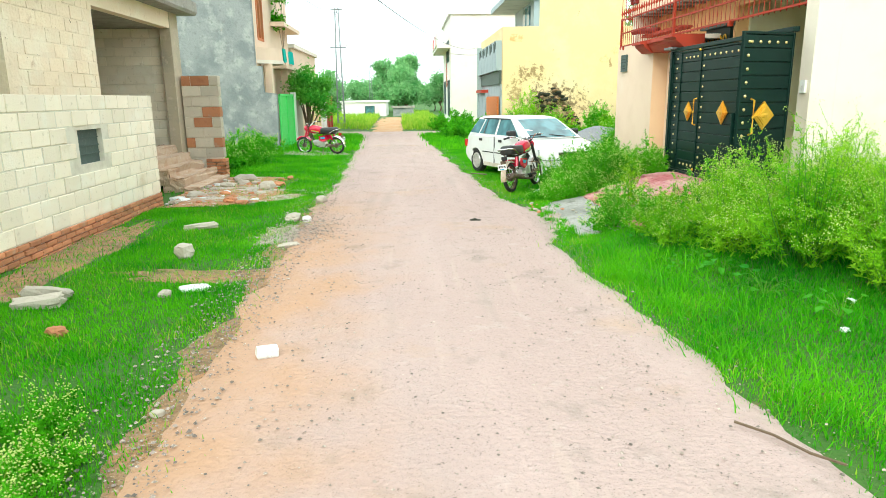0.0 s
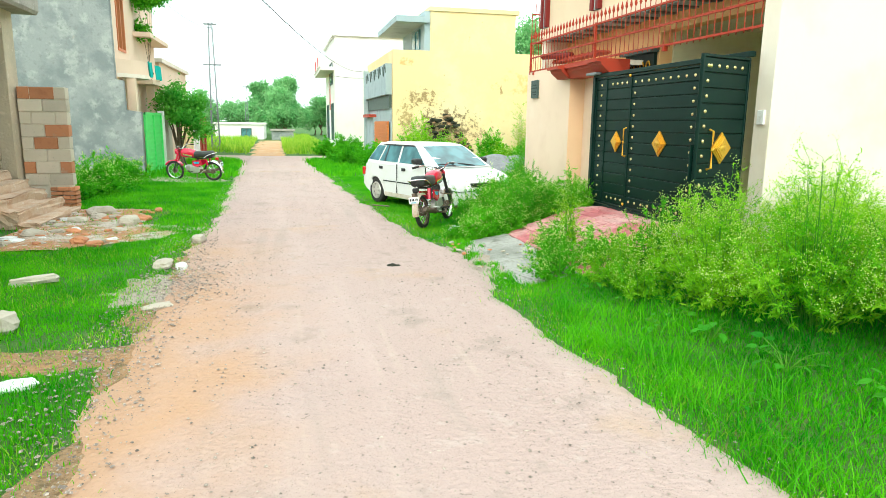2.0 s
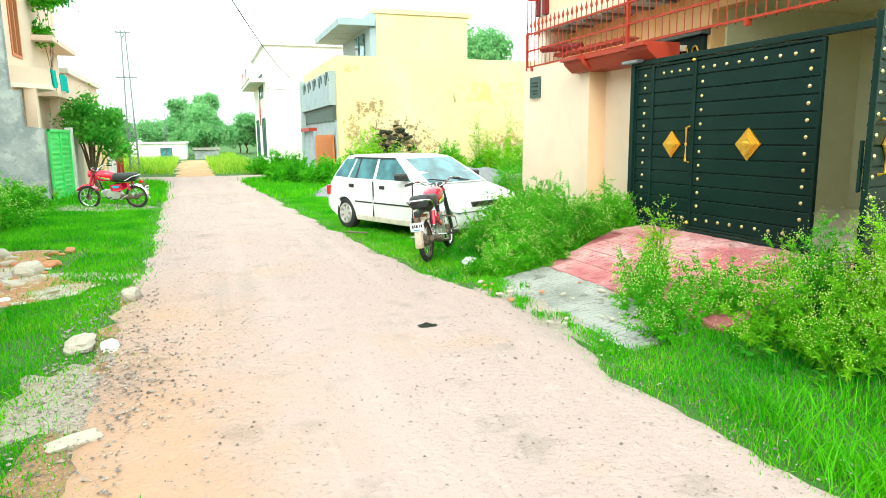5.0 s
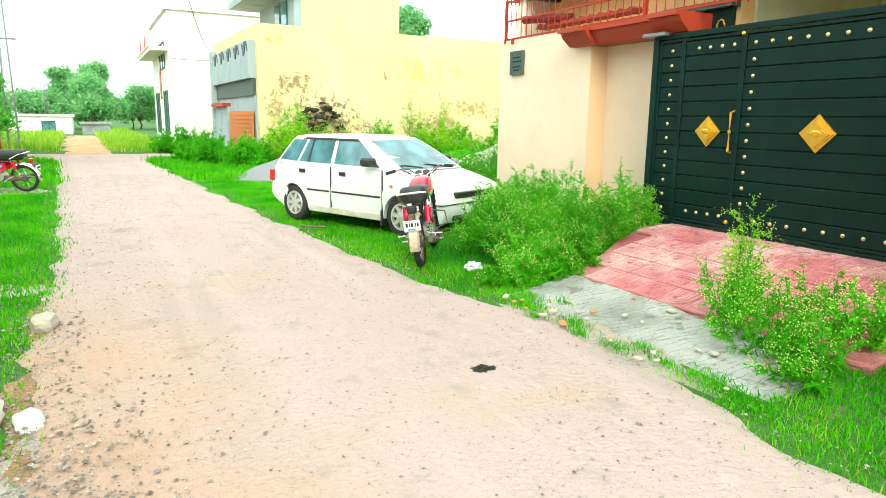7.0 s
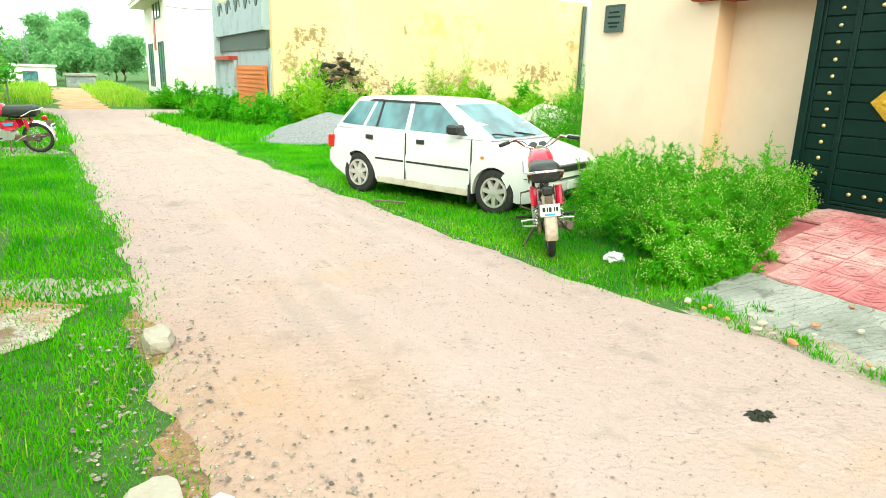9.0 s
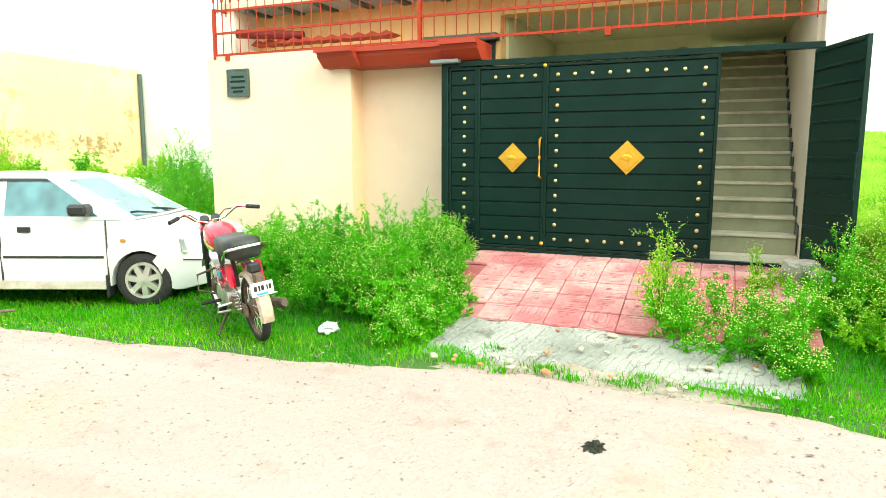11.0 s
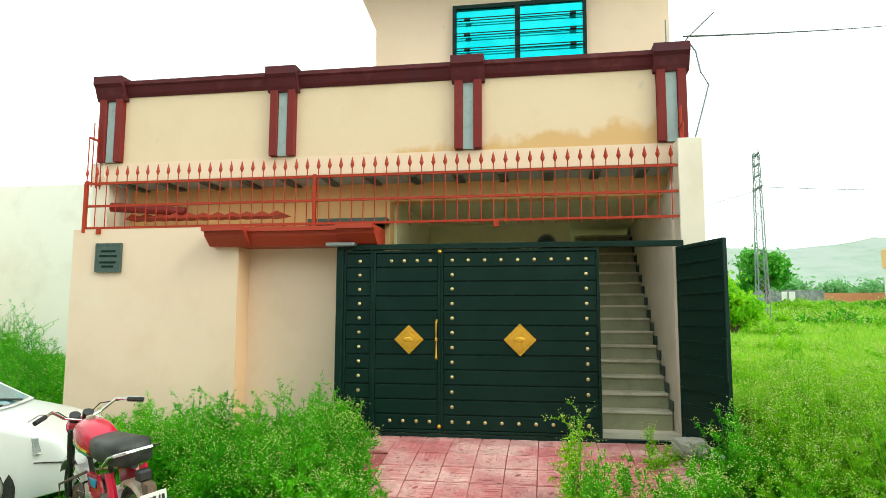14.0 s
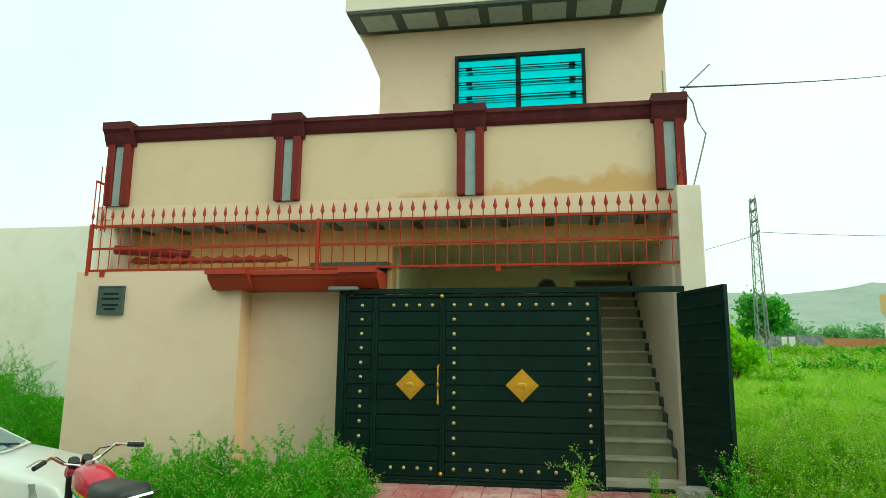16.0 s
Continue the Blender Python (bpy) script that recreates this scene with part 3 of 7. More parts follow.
wheel_tracks(ROAD)
tint_road_edge(ROAD)
build_ground()
road = strip("road", np.arange(-14, 34, 0.12), lambda y: road_edges(y)[0], lambda y: road_edges(y)[1], 36, 0.025, ROAD, 0.16, 3.0, 0.02)
structure(road, "pinkish unpaved dirt road with pebbles and ragged edges", "road")
cross = strip("road_cross", np.arange(33.0, 37.2, 0.3), lambda y: -16.0, lambda y: 14.0, 60, 0.035, ROAD, 0.3, 9.0, 0.0)
structure(cross, "pale unpaved cross lane", "road")
path_far = strip("footpath", np.arange(37, 66, 0.6), lambda y: -1.6 - (y - 37) * 0.02, lambda y: 0.2 - (y - 37) * 0.01, 10, 0.02, ORANGE_DIRT, 0.5, 14.0, 0.0)
structure(path_far, "bare earth footpath through grass", "path")
rubble_bed = strip("rubble_earth", np.arange(11.6, 15.8, 0.15), lambda y: -3.8, lambda y: -2.5 + 0.9 * math.exp(-((y - 13.2) / 0.8) ** 2), 16, 0.03, RUBBLE_DIRT, 0.55, 27.0, 0.0)
structure(rubble_bed, "bare earth with brick dust in front of steps", "ground")


def ramp_z(x, y):
    """Height of the drive between road and gate."""
    return 0.035 + 0.435 * step01(2.6, 5.2, np.asarray(x, dtype=float))


def pad_z(x, y):
    """The pad comes up out of the soil at its ragged edges."""
    rise = step01(2.72, 3.1, np.asarray(x, dtype=float)) * step01(8.7, 9.1, y) * step01(11.5, 11.15, y)
    low = ground_z(x, np.full(len(x), y))
    return low + (ramp_z(x, y) - low) * rise


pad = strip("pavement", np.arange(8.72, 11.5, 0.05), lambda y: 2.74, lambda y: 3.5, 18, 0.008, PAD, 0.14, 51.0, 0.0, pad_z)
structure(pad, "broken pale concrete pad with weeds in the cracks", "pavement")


def dirt_patch(name, cx, cy, rx, ry, mat, label, seed, lift=0.014):
    """A thin ragged sheet of bare ground."""
    n, rings = 48, 9
    bm = bmesh.new()
    rows = []
    for j in range(rings):
        u = 1 - j / rings
        row = []
        for k in range(n):
            a = 2 * math.pi * k / n
            r = u * (1 + 0.5 * noise.fractal(Vector((math.cos(a) * 2.2, math.sin(a) * 2.2, seed)), 0.7, 2.2, 5))
            x, y = cx + rx * r * math.cos(a), cy + ry * r * math.sin(a)
            row.append(bm.verts.new((x, y, gz(x, y) + (lift if j else -0.012) + 0.006 * noise.noise(Vector((x * 5, y * 5, seed))))))
        rows.append(row)
    mid = bm.verts.new((cx, cy, gz(cx, cy) + lift))
    for p, q in zip(rows, rows[1:]):
        for k in range(n):
            bm.faces.new((p[k], p[(k + 1) % n], q[(k + 1) % n], q[k]))
    for k in range(n):
        bm.faces.new((rows[-1][k], rows[-1][(k + 1) % n], mid))
    structure(smooth(mesh_object(name, bm, mat)), label, "ground")


DARK_DIRT = ground_material("dark_gravelly_dirt", ((2.5, 0.45, 0.60, (0.42, 0.23, 0.11)), (9, 0.52, 0.62, (0.19, 0.13, 0.065)), (30, 0.58, 0.66, (0.44, 0.35, 0.26)), (70, 0.58, 0.66, (0.12, 0.085, 0.05))), (0.32, 0.20, 0.105), 0.2)
PALE_GRIT = ground_material("pale_grit", ((3, 0.45, 0.62, (0.40, 0.32, 0.24)), (25, 0.52, 0.64, (0.29, 0.235, 0.19)), (60, 0.55, 0.65, (0.52, 0.46, 0.39))), (0.43, 0.365, 0.30), 0.2)
shoulder = strip("road_shoulder", np.arange(1.0, 13.0, 0.1), lambda y: road_edges(y)[0] - 0.12, lambda y: road_edges(y)[0] + 0.16, 10, 0.012, DARK_DIRT, 0.30, 61.0, 0.0)
structure(shoulder, "brown gravelly bare earth between grass and road", "ground")
dirt_patch("dirt_patch", 2.62, 10.1, 0.22, 1.15, PALE_GRIT, "pale bare earth before the concrete pad", 8.0)
dirt_patch("dirt_patch", -1.55, 7.2, 0.95, 0.28, DARK_DIRT, "orange-brown dirt tongue across the grass", 1.0)
dirt_patch("dirt_patch", -1.15, 9.35, 0.55, 0.75, PALE_GRIT, "pale gritty patch at the road edge", 3.0)
dirt_patch("dirt_patch", -3.45, 8.2, 0.38, 2.2, DARK_DIRT, "bare earth along the foot of the block wall", 4.0)
dirt_patch("dirt_patch", -1.9, 13.6, 0.95, 0.35, PALE_GRIT, "pale grit running across the grass", 5.0)
dirt_patch("dirt_patch", -2.9, 23.0, 1.3, 0.9, PALE_GRIT, "pale bare ground in front of the green gate", 7.0)

# ---- the cream house with the gate ----
def lathe_ring(x, y, z, r0, r1, seg=20):
    """A flat ring on a wall facing the street."""
    bm = bmesh.new()
    pts = [(math.cos(2 * math.pi * k / seg), math.sin(2 * math.pi * k / seg)) for k in range(seg)]
    rings = [[bm.verts.new((x + d, y + r * c, z + r * q)) for c, q in pts] for r, d in ((r0, 0.03), (r0, 0.0), (r1, 0.0), (r1, 0.03))]
    for a, b in zip(rings, rings[1:]):
        for k in range(seg):
            bm.faces.new((a[k], a[(k + 1) % seg], b[(k + 1) % seg], b[k]))
    return bm


def house_cream():
    root = empty("house", pose(9, 12, 0.4), "cream plastered house with maroon parapet trim and front gate", "house")
    inv = root.matrix_world.inverted()

    def add(name, bm, mat, label="", parent=None):
        bm.transform(inv if parent is None else parent.matrix_world.inverted())
        return part(name, bm, mat, root if parent is None else parent, label)
    F = 5.40
    # front boundary wall: plain stretch, shallow recess, end column
    add("front_wall", new_box(F, F + 0.31, 13.62, 15.86, 0.0, 2.89, 0.008), CREAM)
    add("front_wall", new_box(F + 0.3, F + 0.42, 12.33, 13.62, 0.0, 2.72), CREAM)
    # The warm tone of the recess's side face is put into this strip.
    add("reveal", new_box(F + 0.004, F + 0.3, 13.612, 13.619, 0.3, 2.64), PEACH)
    add("side_wall", new_box(F + 0.31, 18.0, 15.63, 15.86, 0.0, 3.62), PALE)
    add("side_wall", new_box(F + 0.3, 18.0, 8.25, 8.48, 0.0, 3.62), PALE)
    add("column", new_box(F - 0.02, F + 0.3, 8.24, 8.5, 0.0, 3.77, 0.008), PALE)
    add("column", new_box(F + 0.25, F + 1.2, 15.66, 15.859, 3.62, 3.8), PALE)
    # moulded red canopy over the recess
    bm = bmesh.new()
    for y0, y1, d in ((13.42, 13.93, 0.34), (12.3, 13.42, 0.22), (11.86, 12.3, 0.34)):
        prism(bm, [(F + 0.24, 2.63), (F - d * 0.35, 2.63), (F - d * 0.75, 2.74), (F - d * 0.8, 2.79), (F - d, 2.79), (F - d, 2.84), (F + 0.24, 2.84)], "y", y0 + (0.001 if y0 < 13 else 0), y1)
    add("canopy", bm, RED_TRIM, "moulded red concrete canopy above the wall recess")
    # lean-to roof behind the front wall
    add("lean_to_roof", new_box(F + 0.31, 6.2, 12.33, 15.63, 2.80, 2.88), PALE)
    # house front set back behind the yard
    W = 6.2
    add("house_front", new_box(W, W + 0.23, 11.94, 15.63, 0.3, 3.55), ORANGE_CREAM)
    add("house_front", new_box(W, W + 0.23, 8.48, 11.94, 3.29, 3.55), ORANGE_CREAM)
    add("porch_floor", new_box(F + 0.31, 13.0, 8.48, 15.63, 0.1, 0.52), PALE)
    add("porch_side", new_box(W + 0.23, 12.5, 11.9, 12.1, 0.5, 3.35), DARK_ROOM)
    add("porch_back", new_box(8.9, 9.1, 9.56, 11.9, 0.5, 3.35), DARK_ROOM)
    add("stair_back", new_box(12.5, 12.7, 8.48, 9.56, 0.5, 3.35), DARK_ROOM)
    add("wall_vent", rod(bmesh.new(), (8.87, 9.95, 3.02), (8.9, 9.95, 3.02), 0.13, seg=20), SLATE, "round dark vent in the porch wall")
    add("vent_ring", lathe_ring(8.86, 9.95, 3.02, 0.13, 0.16), GALV)
    add("porch_ceiling", new_box(W + 0.23, 12.7, 8.48, 12.1, 3.35, 3.55), DARK_ROOM)
    # projecting roof slab, brackets under it
    add("roof_slab", new_box(5.66, 14.0, 8.3, 15.86, 3.55, 3.79), CREAM)
    for i in range(13):
        y = 8.75 + i * 0.55
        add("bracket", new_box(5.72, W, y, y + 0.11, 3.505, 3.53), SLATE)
    add("soffit", new_box(5.70, W, 8.5, 15.62, 3.53, 3.549), GREY_STRIP)
    door = add("door", new_box(W - 0.06, W, 12.0, 12.95, 0.5, 2.98, 0.006), GATE, "dark iron house door with gold scrollwork")
    dm = pose(9, 12, 0.4)
    for k in range(4):
        b = bmesh.new()
        pipe(b, [(W - 0.075, 12.15 + k * 0.2 + 0.06 * math.cos(t), 2.75 + 0.1 * math.sin(t)) for t in (0.55 * q for q in range(10))], 0.012, 6)
        b.transform(dm.inverted())
        part("scroll", b, GOLD, door)
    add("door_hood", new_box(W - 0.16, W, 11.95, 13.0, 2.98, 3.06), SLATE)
    add("bell_box", new_box(F - 0.05, F - 0.02, 8.31, 8.42, 1.82, 1.98, 0.006), WHITE_PLATE, "pale doorbell box on the column")
    # parapet with pilasters and a dark red moulded cap
    add("parapet", new_box(5.68, 5.88, 8.4, 15.76, 3.79, 4.70), CREAM_STAIN, "cream parapet with orange damp stains")
    add("parapet", new_box(5.88, 14.0, 15.56, 15.76, 3.79, 4.70), CREAM)
    add("parapet", new_box(5.88, 14.0, 8.3, 8.5, 3.79, 4.70), CREAM)
    bm = bmesh.new()
    prism(bm, [(5.66, 4.68), (5.63, 4.72), (5.6, 4.8), (5.57, 4.82), (5.57, 4.87), (5.95, 4.87), (5.95, 4.68)], "y", 8.35, 15.8)
    add("coping", bm, COPING)
    for k, y in enumerate((15.58, 13.2, 10.85, 8.5)):
        for s in (-0.165, 0.065):
            add("pilaster", new_box(5.59, 5.68, y + s, y + s + 0.1, 3.8, 4.69, 0.006), MAROON)
        add("pilaster_strip", new_box(5.63, 5.68, y - 0.062, y + 0.062, 3.8, 4.66), GREY_STRIP)
        bm = bmesh.new()
        prism(bm, [(5.6, 4.62), (5.57, 4.68), (5.53, 4.78), (5.49, 4.82), (5.49, 4.92), (5.98, 4.92), (5.98, 4.62)], "y", y - 0.2, y + 0.2)
        add("pilaster_cap", bm, COPING)
    # upper room
    add("upper_room", new_box(6.7, 11.0, 8.3, 12.3, 3.79, 6.56), CREAM)
    add("upper_eave", new_box(6.1, 11.3, 8.28, 12.67, 6.62, 6.89, 0.006), PALE)
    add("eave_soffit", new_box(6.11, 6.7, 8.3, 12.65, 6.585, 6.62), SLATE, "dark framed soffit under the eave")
    for i in range(7):
        y = 8.42 + i * 0.6
        add("soffit_panel", new_box(6.2, 6.62, y, y + 0.46, 6.572, 6.585), GREY_STRIP)
    add("upper_parapet", new_box(6.2, 6.38, 8.3, 12.62, 6.89, 7.75), CREAM_STAIN)
    add("upper_parapet", new_box(6.38, 11.0, 12.45, 12.62, 6.89, 7.75), CREAM)
    for y in (12.47, 10.73, 8.45):
        for s in (-0.155, 0.065):
            add("pilaster", new_box(6.12, 6.2, y + s, y + s + 0.09, 6.89, 7.75, 0.006), MAROON)
        add("pilaster_strip", new_box(6.16, 6.2, y - 0.062, y + 0.062, 6.89, 7.7), GREY_STRIP)
    add("upper_coping", new_box(6.08, 6.5, 8.25, 12.7, 7.75, 7.9, 0.01), MAROON)
    prism_bm = prism(bmesh.new(), [(12.3, 5.85), (12.62, 6.58), (12.3, 6.58)], "x", 6.75, 7.0)
    add("eave_bracket", prism_bm, CREAM)
    # sliding window with a grille of horizontal bars
    win = new("window")
    win.parent = root
    win.matrix_parent_inverse = Matrix.Identity(4)
    win.matrix_basis = inv @ pose(6.68, 10.28, 5.4)
    bpy.context.view_layer.update()
    add("pane", new_box(6.68, 6.7, 10.3, 11.14, 5.1, 6.06), TEAL_GLASS, parent=win)
    add("pane", new_box(6.66, 6.68, 9.41, 10.3, 5.1, 6.06), TEAL_GLASS, parent=win)
    bm = bmesh.new()
    for y0, y1, z0, z1 in ((9.37, 11.19, 6.06, 6.11), (9.37, 11.19, 5.05, 5.1), (9.37, 9.42, 5.1, 6.06), (11.14, 11.19, 5.1, 6.06), (10.26, 10.33, 5.1, 6.06)):
        box(bm, 6.63, 6.7, y0, y1, z0, z1)
    add("window_frame", bm, GATE, parent=win)
    for i in range(4):
        z = 5.22 + i * 0.215
        bm = bmesh.new()
        for dz in (0, 0.035):
            rod(bm, (6.6, 9.4, z + dz), (6.6, 11.16, z + dz), 0.008, seg=6)
        for y in (9.55, 10.98):
            rod(bm, (6.6, y - 0.04, z + 0.017), (6.6, y + 0.04, z + 0.017), 0.03, seg=6)
        add("grille_bar", bm, GATE, parent=win)
    # stairs inside the gate opening
    for i in range(15):
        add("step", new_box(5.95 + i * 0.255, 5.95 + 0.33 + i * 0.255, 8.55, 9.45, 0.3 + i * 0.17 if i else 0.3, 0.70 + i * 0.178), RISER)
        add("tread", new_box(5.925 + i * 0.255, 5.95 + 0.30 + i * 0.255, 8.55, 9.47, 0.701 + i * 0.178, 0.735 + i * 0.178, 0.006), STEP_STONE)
        add("stair_skirting", new_box(5.93 + i * 0.255, 6.19 + i * 0.255, 8.535, 8.549, 0.735 + i * 0.178, 0.85 + i * 0.178), SLATE)
    add("stair_wall", new_box(5.72, 12.5, 8.481, 8.53, 0.5, 3.34), PALE)
    return root


house = house_cream()


def rail_fence():
    """The red iron railing with spear heads on the front wall."""
    root = empty("railing", pose(5.42, 12, 2.9), "red-painted iron railing with spear heads", "railing")
    inv = root.matrix_world.inverted()
    def add(name, bm, mat=RED_IRON):
        bm.transform(inv)
        return part(name, bm, mat, root)
    X, Y0, Y1 = 5.41, 8.43, 15.72
    for z in (2.9, 3.18, 3.47):
        add("rail", new_box(X - 0.012, X + 0.012, Y0, Y1, z - 0.014, z + 0.014))
    n = 52
    for i in range(n + 1):
        y = Y0 + (Y1 - Y0) * i / n
        add("bar", rod(bmesh.new(), (X, y, 2.86), (X, y, 3.58), 0.0065, seg=6))
        bm = bmesh.new()
        rod(bm, (X, y, 3.56), (X, y, 3.6), 0.008, 0.026, seg=4)
        rod(bm, (X, y, 3.6), (X, y, 3.7), 0.026, 0.002, seg=4)
        add("spear_head", bm)
    for y in (Y0, 12.68, Y1):
        add("post", new_box(X - 0.02, X + 0.02, y - 0.02, y + 0.02, 2.84, 3.5))
    for y, top in ((Y1, 4.08), (Y0, 3.95)):
        for z in (3.5, top):
            add("return_rail", new_box(X, 5.66, y - 0.012, y + 0.012, z - 0.012, z + 0.012))
        for k in range(4):
            add("return_bar", rod(bmesh.new(), (X + 0.08 * k, y, 3.45), (X + 0.08 * k, y, top + (0.22 if k else 0.0)), 0.008, seg=6))
    for y in (15.5, 13.9, 10.5):
        add("bracket", new_box(5.38, 5.44, y - 0.03, y + 0.03, 2.82, 2.9))


rail_fence()


def gate_panel(root, add, y0, y1, z0, z1, x, slats, studs, pad=0.03):
    """A sheet-metal gate panel: slightly proud slats in a frame, with domed studs."""
    h = (z1 - z0 - 2 * pad) / slats
    for k in range(slats):
        add("slat", new_box(x - 0.012, x + 0.012, y0 + pad, y1 - pad, z0 + pad + k * h + 0.006, z0 + pad + (k + 1) * h - 0.006, 0.005))
    add("backing", new_box(x + 0.006, x + 0.016, y0 + 0.01, y1 - 0.01, z0 + 0.01, z1 - 0.01))
    for a in ((y0, y0 + pad, z0, z1), (y1 - pad, y1, z0, z1), (y0 + pad, y1 - pad, z0, z0 + pad), (y0 + pad, y1 - pad, z1 - pad, z1)):
        add("frame_bar", new_box(x - 0.025, x + 0.02, *a, 0.004))
    for y, z in studs:
        bm = bmesh.new()
        ball(bm, (x - 0.014, y, z), 0.021, 2, (0.7, 1, 1))
        add("stud", bm, STUD, "domed metal stud")


def diamond(add, x, y, z, w, side=-1, axis="x"):
    """A gold cast diamond ornament: stepped pyramid with a raised boss."""
    bm = bmesh.new()
    for r, d0, d1 in ((w, 0.0, 0.014), (w * 0.86, 0.014, 0.022), (w * 0.7, 0.014, 0.034), (w * 0.55, 0.03, 0.04)):
        prism(bm, [(y - r, z), (y, z - r), (y + r, z), (y, z + r)], "x", x + side * d0, x + side * d1)
    ball(bm, (x + side * 0.036, y, z), w * 0.3, 2, (0.25, 1.1, 0.7))
    jag(bm, 0.0015, 5)
    add("ornament", bm, GOLD, "gold cast diamond ornament")


def pull(add, x, y, z0, z1, side=-1):
    bm = bmesh.new()
    pipe(bm, [(x, y, z0), (x + side * 0.05, y, z0 + 0.015), (x + side * 0.05, y, z1 - 0.015), (x, y, z1)], 0.014, 8)
    ball(bm, (x + side * 0.05, y, (z0 + z1) / 2), 0.018, 1, (1, 1, 1.6))
    add("handle", bm, GOLD, "gold pull handle")


def main_gate():
    root = empty("gate", pose(5.28, 11, 0.5), "dark green sheet-metal gate with gold diamonds, one leaf open", "gate")
    inv = root.matrix_world.inverted()
    def add(name, bm, mat=GATE, label=""):
        bm.transform(inv)
        return part(name, bm, mat, root, label)
    X, z0, z1 = 5.29, 0.53, 2.55
    rows = [z0 + 0.12 + k * (z1 - z0 - 0.24) / 11 for k in range(12)]
    # narrow fixed strip, wicket, wide panel
    gate_panel(root, add, 11.9, 12.25, z0, z1, X, 12, [(12.06, z) for z in rows])
    gate_panel(root, add, 11.12, 11.9, z0, z1, X, 12, [(11.24 + 0.15 * k, z) for k in range(4) for z in (rows[0], rows[-1])])
    gate_panel(root, add, 9.38, 11.12, z0, z1, X, 12, [(10.99, z) for z in rows] + [(9.52, z) for z in rows] + [(9.71 + 0.183 * k, z) for k in range(7) for z in (rows[0], rows[-1])])
    add("post", new_box(5.24, 5.36, 12.25, 12.33, 0.3, 2.57, 0.005))
    add("top_bar", new_box(5.25, 5.33, 8.5, 12.33, 2.56, 2.62, 0.004))
    add("sill_bar", new_box(5.25, 5.33, 8.5, 12.33, 0.46, 0.52, 0.004))
    add("lock_box", new_box(5.16, 5.3, 12.1, 12.44, 2.6, 2.64, 0.006), GALV, "galvanised cover plate on the gate post")
    diamond(add, 5.275, 11.476, 1.545, 0.165)
    diamond(add, 5.275, 10.238, 1.55, 0.178)
    pull(add, 5.27, 11.16, 1.33, 1.76)
    for y, z in ((11.13, 2.53), (11.13, 0.6)):
        add("stud", ball(bmesh.new(), (5.262, y, z), 0.024, 2), GOLD)
    return root


main_gate()


def gate_leaf():
    """The open leaf, built flat along y and then swung out towards the street."""
    root = empty("gate_leaf", pose(5.3, 8.56, 0.5, 0, 0, 0), "dark green gate leaf with gold diamond, standing open outwards", "gate")
    inv = root.matrix_world.inverted()
    def add(name, bm, mat=GATE, label=""):
        bm.transform(inv)
        return part(name, bm, mat, root, label)
    z0, z1, y0, y1 = 0.56, 2.55, 8.56, 9.40
    rows = [z0 + 0.12 + k * (z1 - z0 - 0.24) / 11 for k in range(12)]
    gate_panel(root, add, y0, y1, z0, z1, 5.3, 12, [(y1 - 0.1, z) for z in rows] + [(8.7 + 0.14 * k, z) for k in range(5) for z in (rows[0], rows[-1])])
    diamond(add, 5.285, 8.98, 1.56, 0.175)
    pull(add, 5.28, y1 - 0.2, 1.33, 1.76)
    for k in range(13):
        z = z0 + 0.03 + k * (z1 - z0 - 0.06) / 12
        add("rib", new_box(5.316, 5.334, y0 + 0.03, y1 - 0.03, z - 0.012, z + 0.012, 0.003))
    add("bolt", new_box(5.334, 5.35, y1 - 0.03, y1 + 0.03, 1.2, 1.6, 0.004), GATE)
    root.matrix_world = pose(5.3, 8.56, 0.5, 0, 0, 109.7)


gate_leaf()


def plaque():
    root = empty("wall_plaque", pose(5.395, 15.33, 2.52), "dark slate wall plaque with raised lettering lines", "plaque")
    part("slab", box(bmesh.new(), -0.03, 0.005, -0.175, 0.175, -0.18, 0.18, 0.006), SLATE, root)
    part("border", box(box(box(box(bmesh.new(), -0.038, -0.03, -0.175, 0.175, 0.16, 0.18), -0.038, -0.03, -0.175, 0.175, -0.18, -0.16), -0.038, -0.03, -0.175, -0.155, -0.16, 0.16), -0.038, -0.03, 0.155, 0.175, -0.16, 0.16), SLATE, root)
    for z, w in ((0.08, 0.1), (0.02, 0.12), (-0.06, 0.11), (-0.11, 0.08)):
        part("text_line", box(bmesh.new(), -0.035, -0.03, -w, w, z - 0.012, z + 0.012), GATE, root)


plaque()

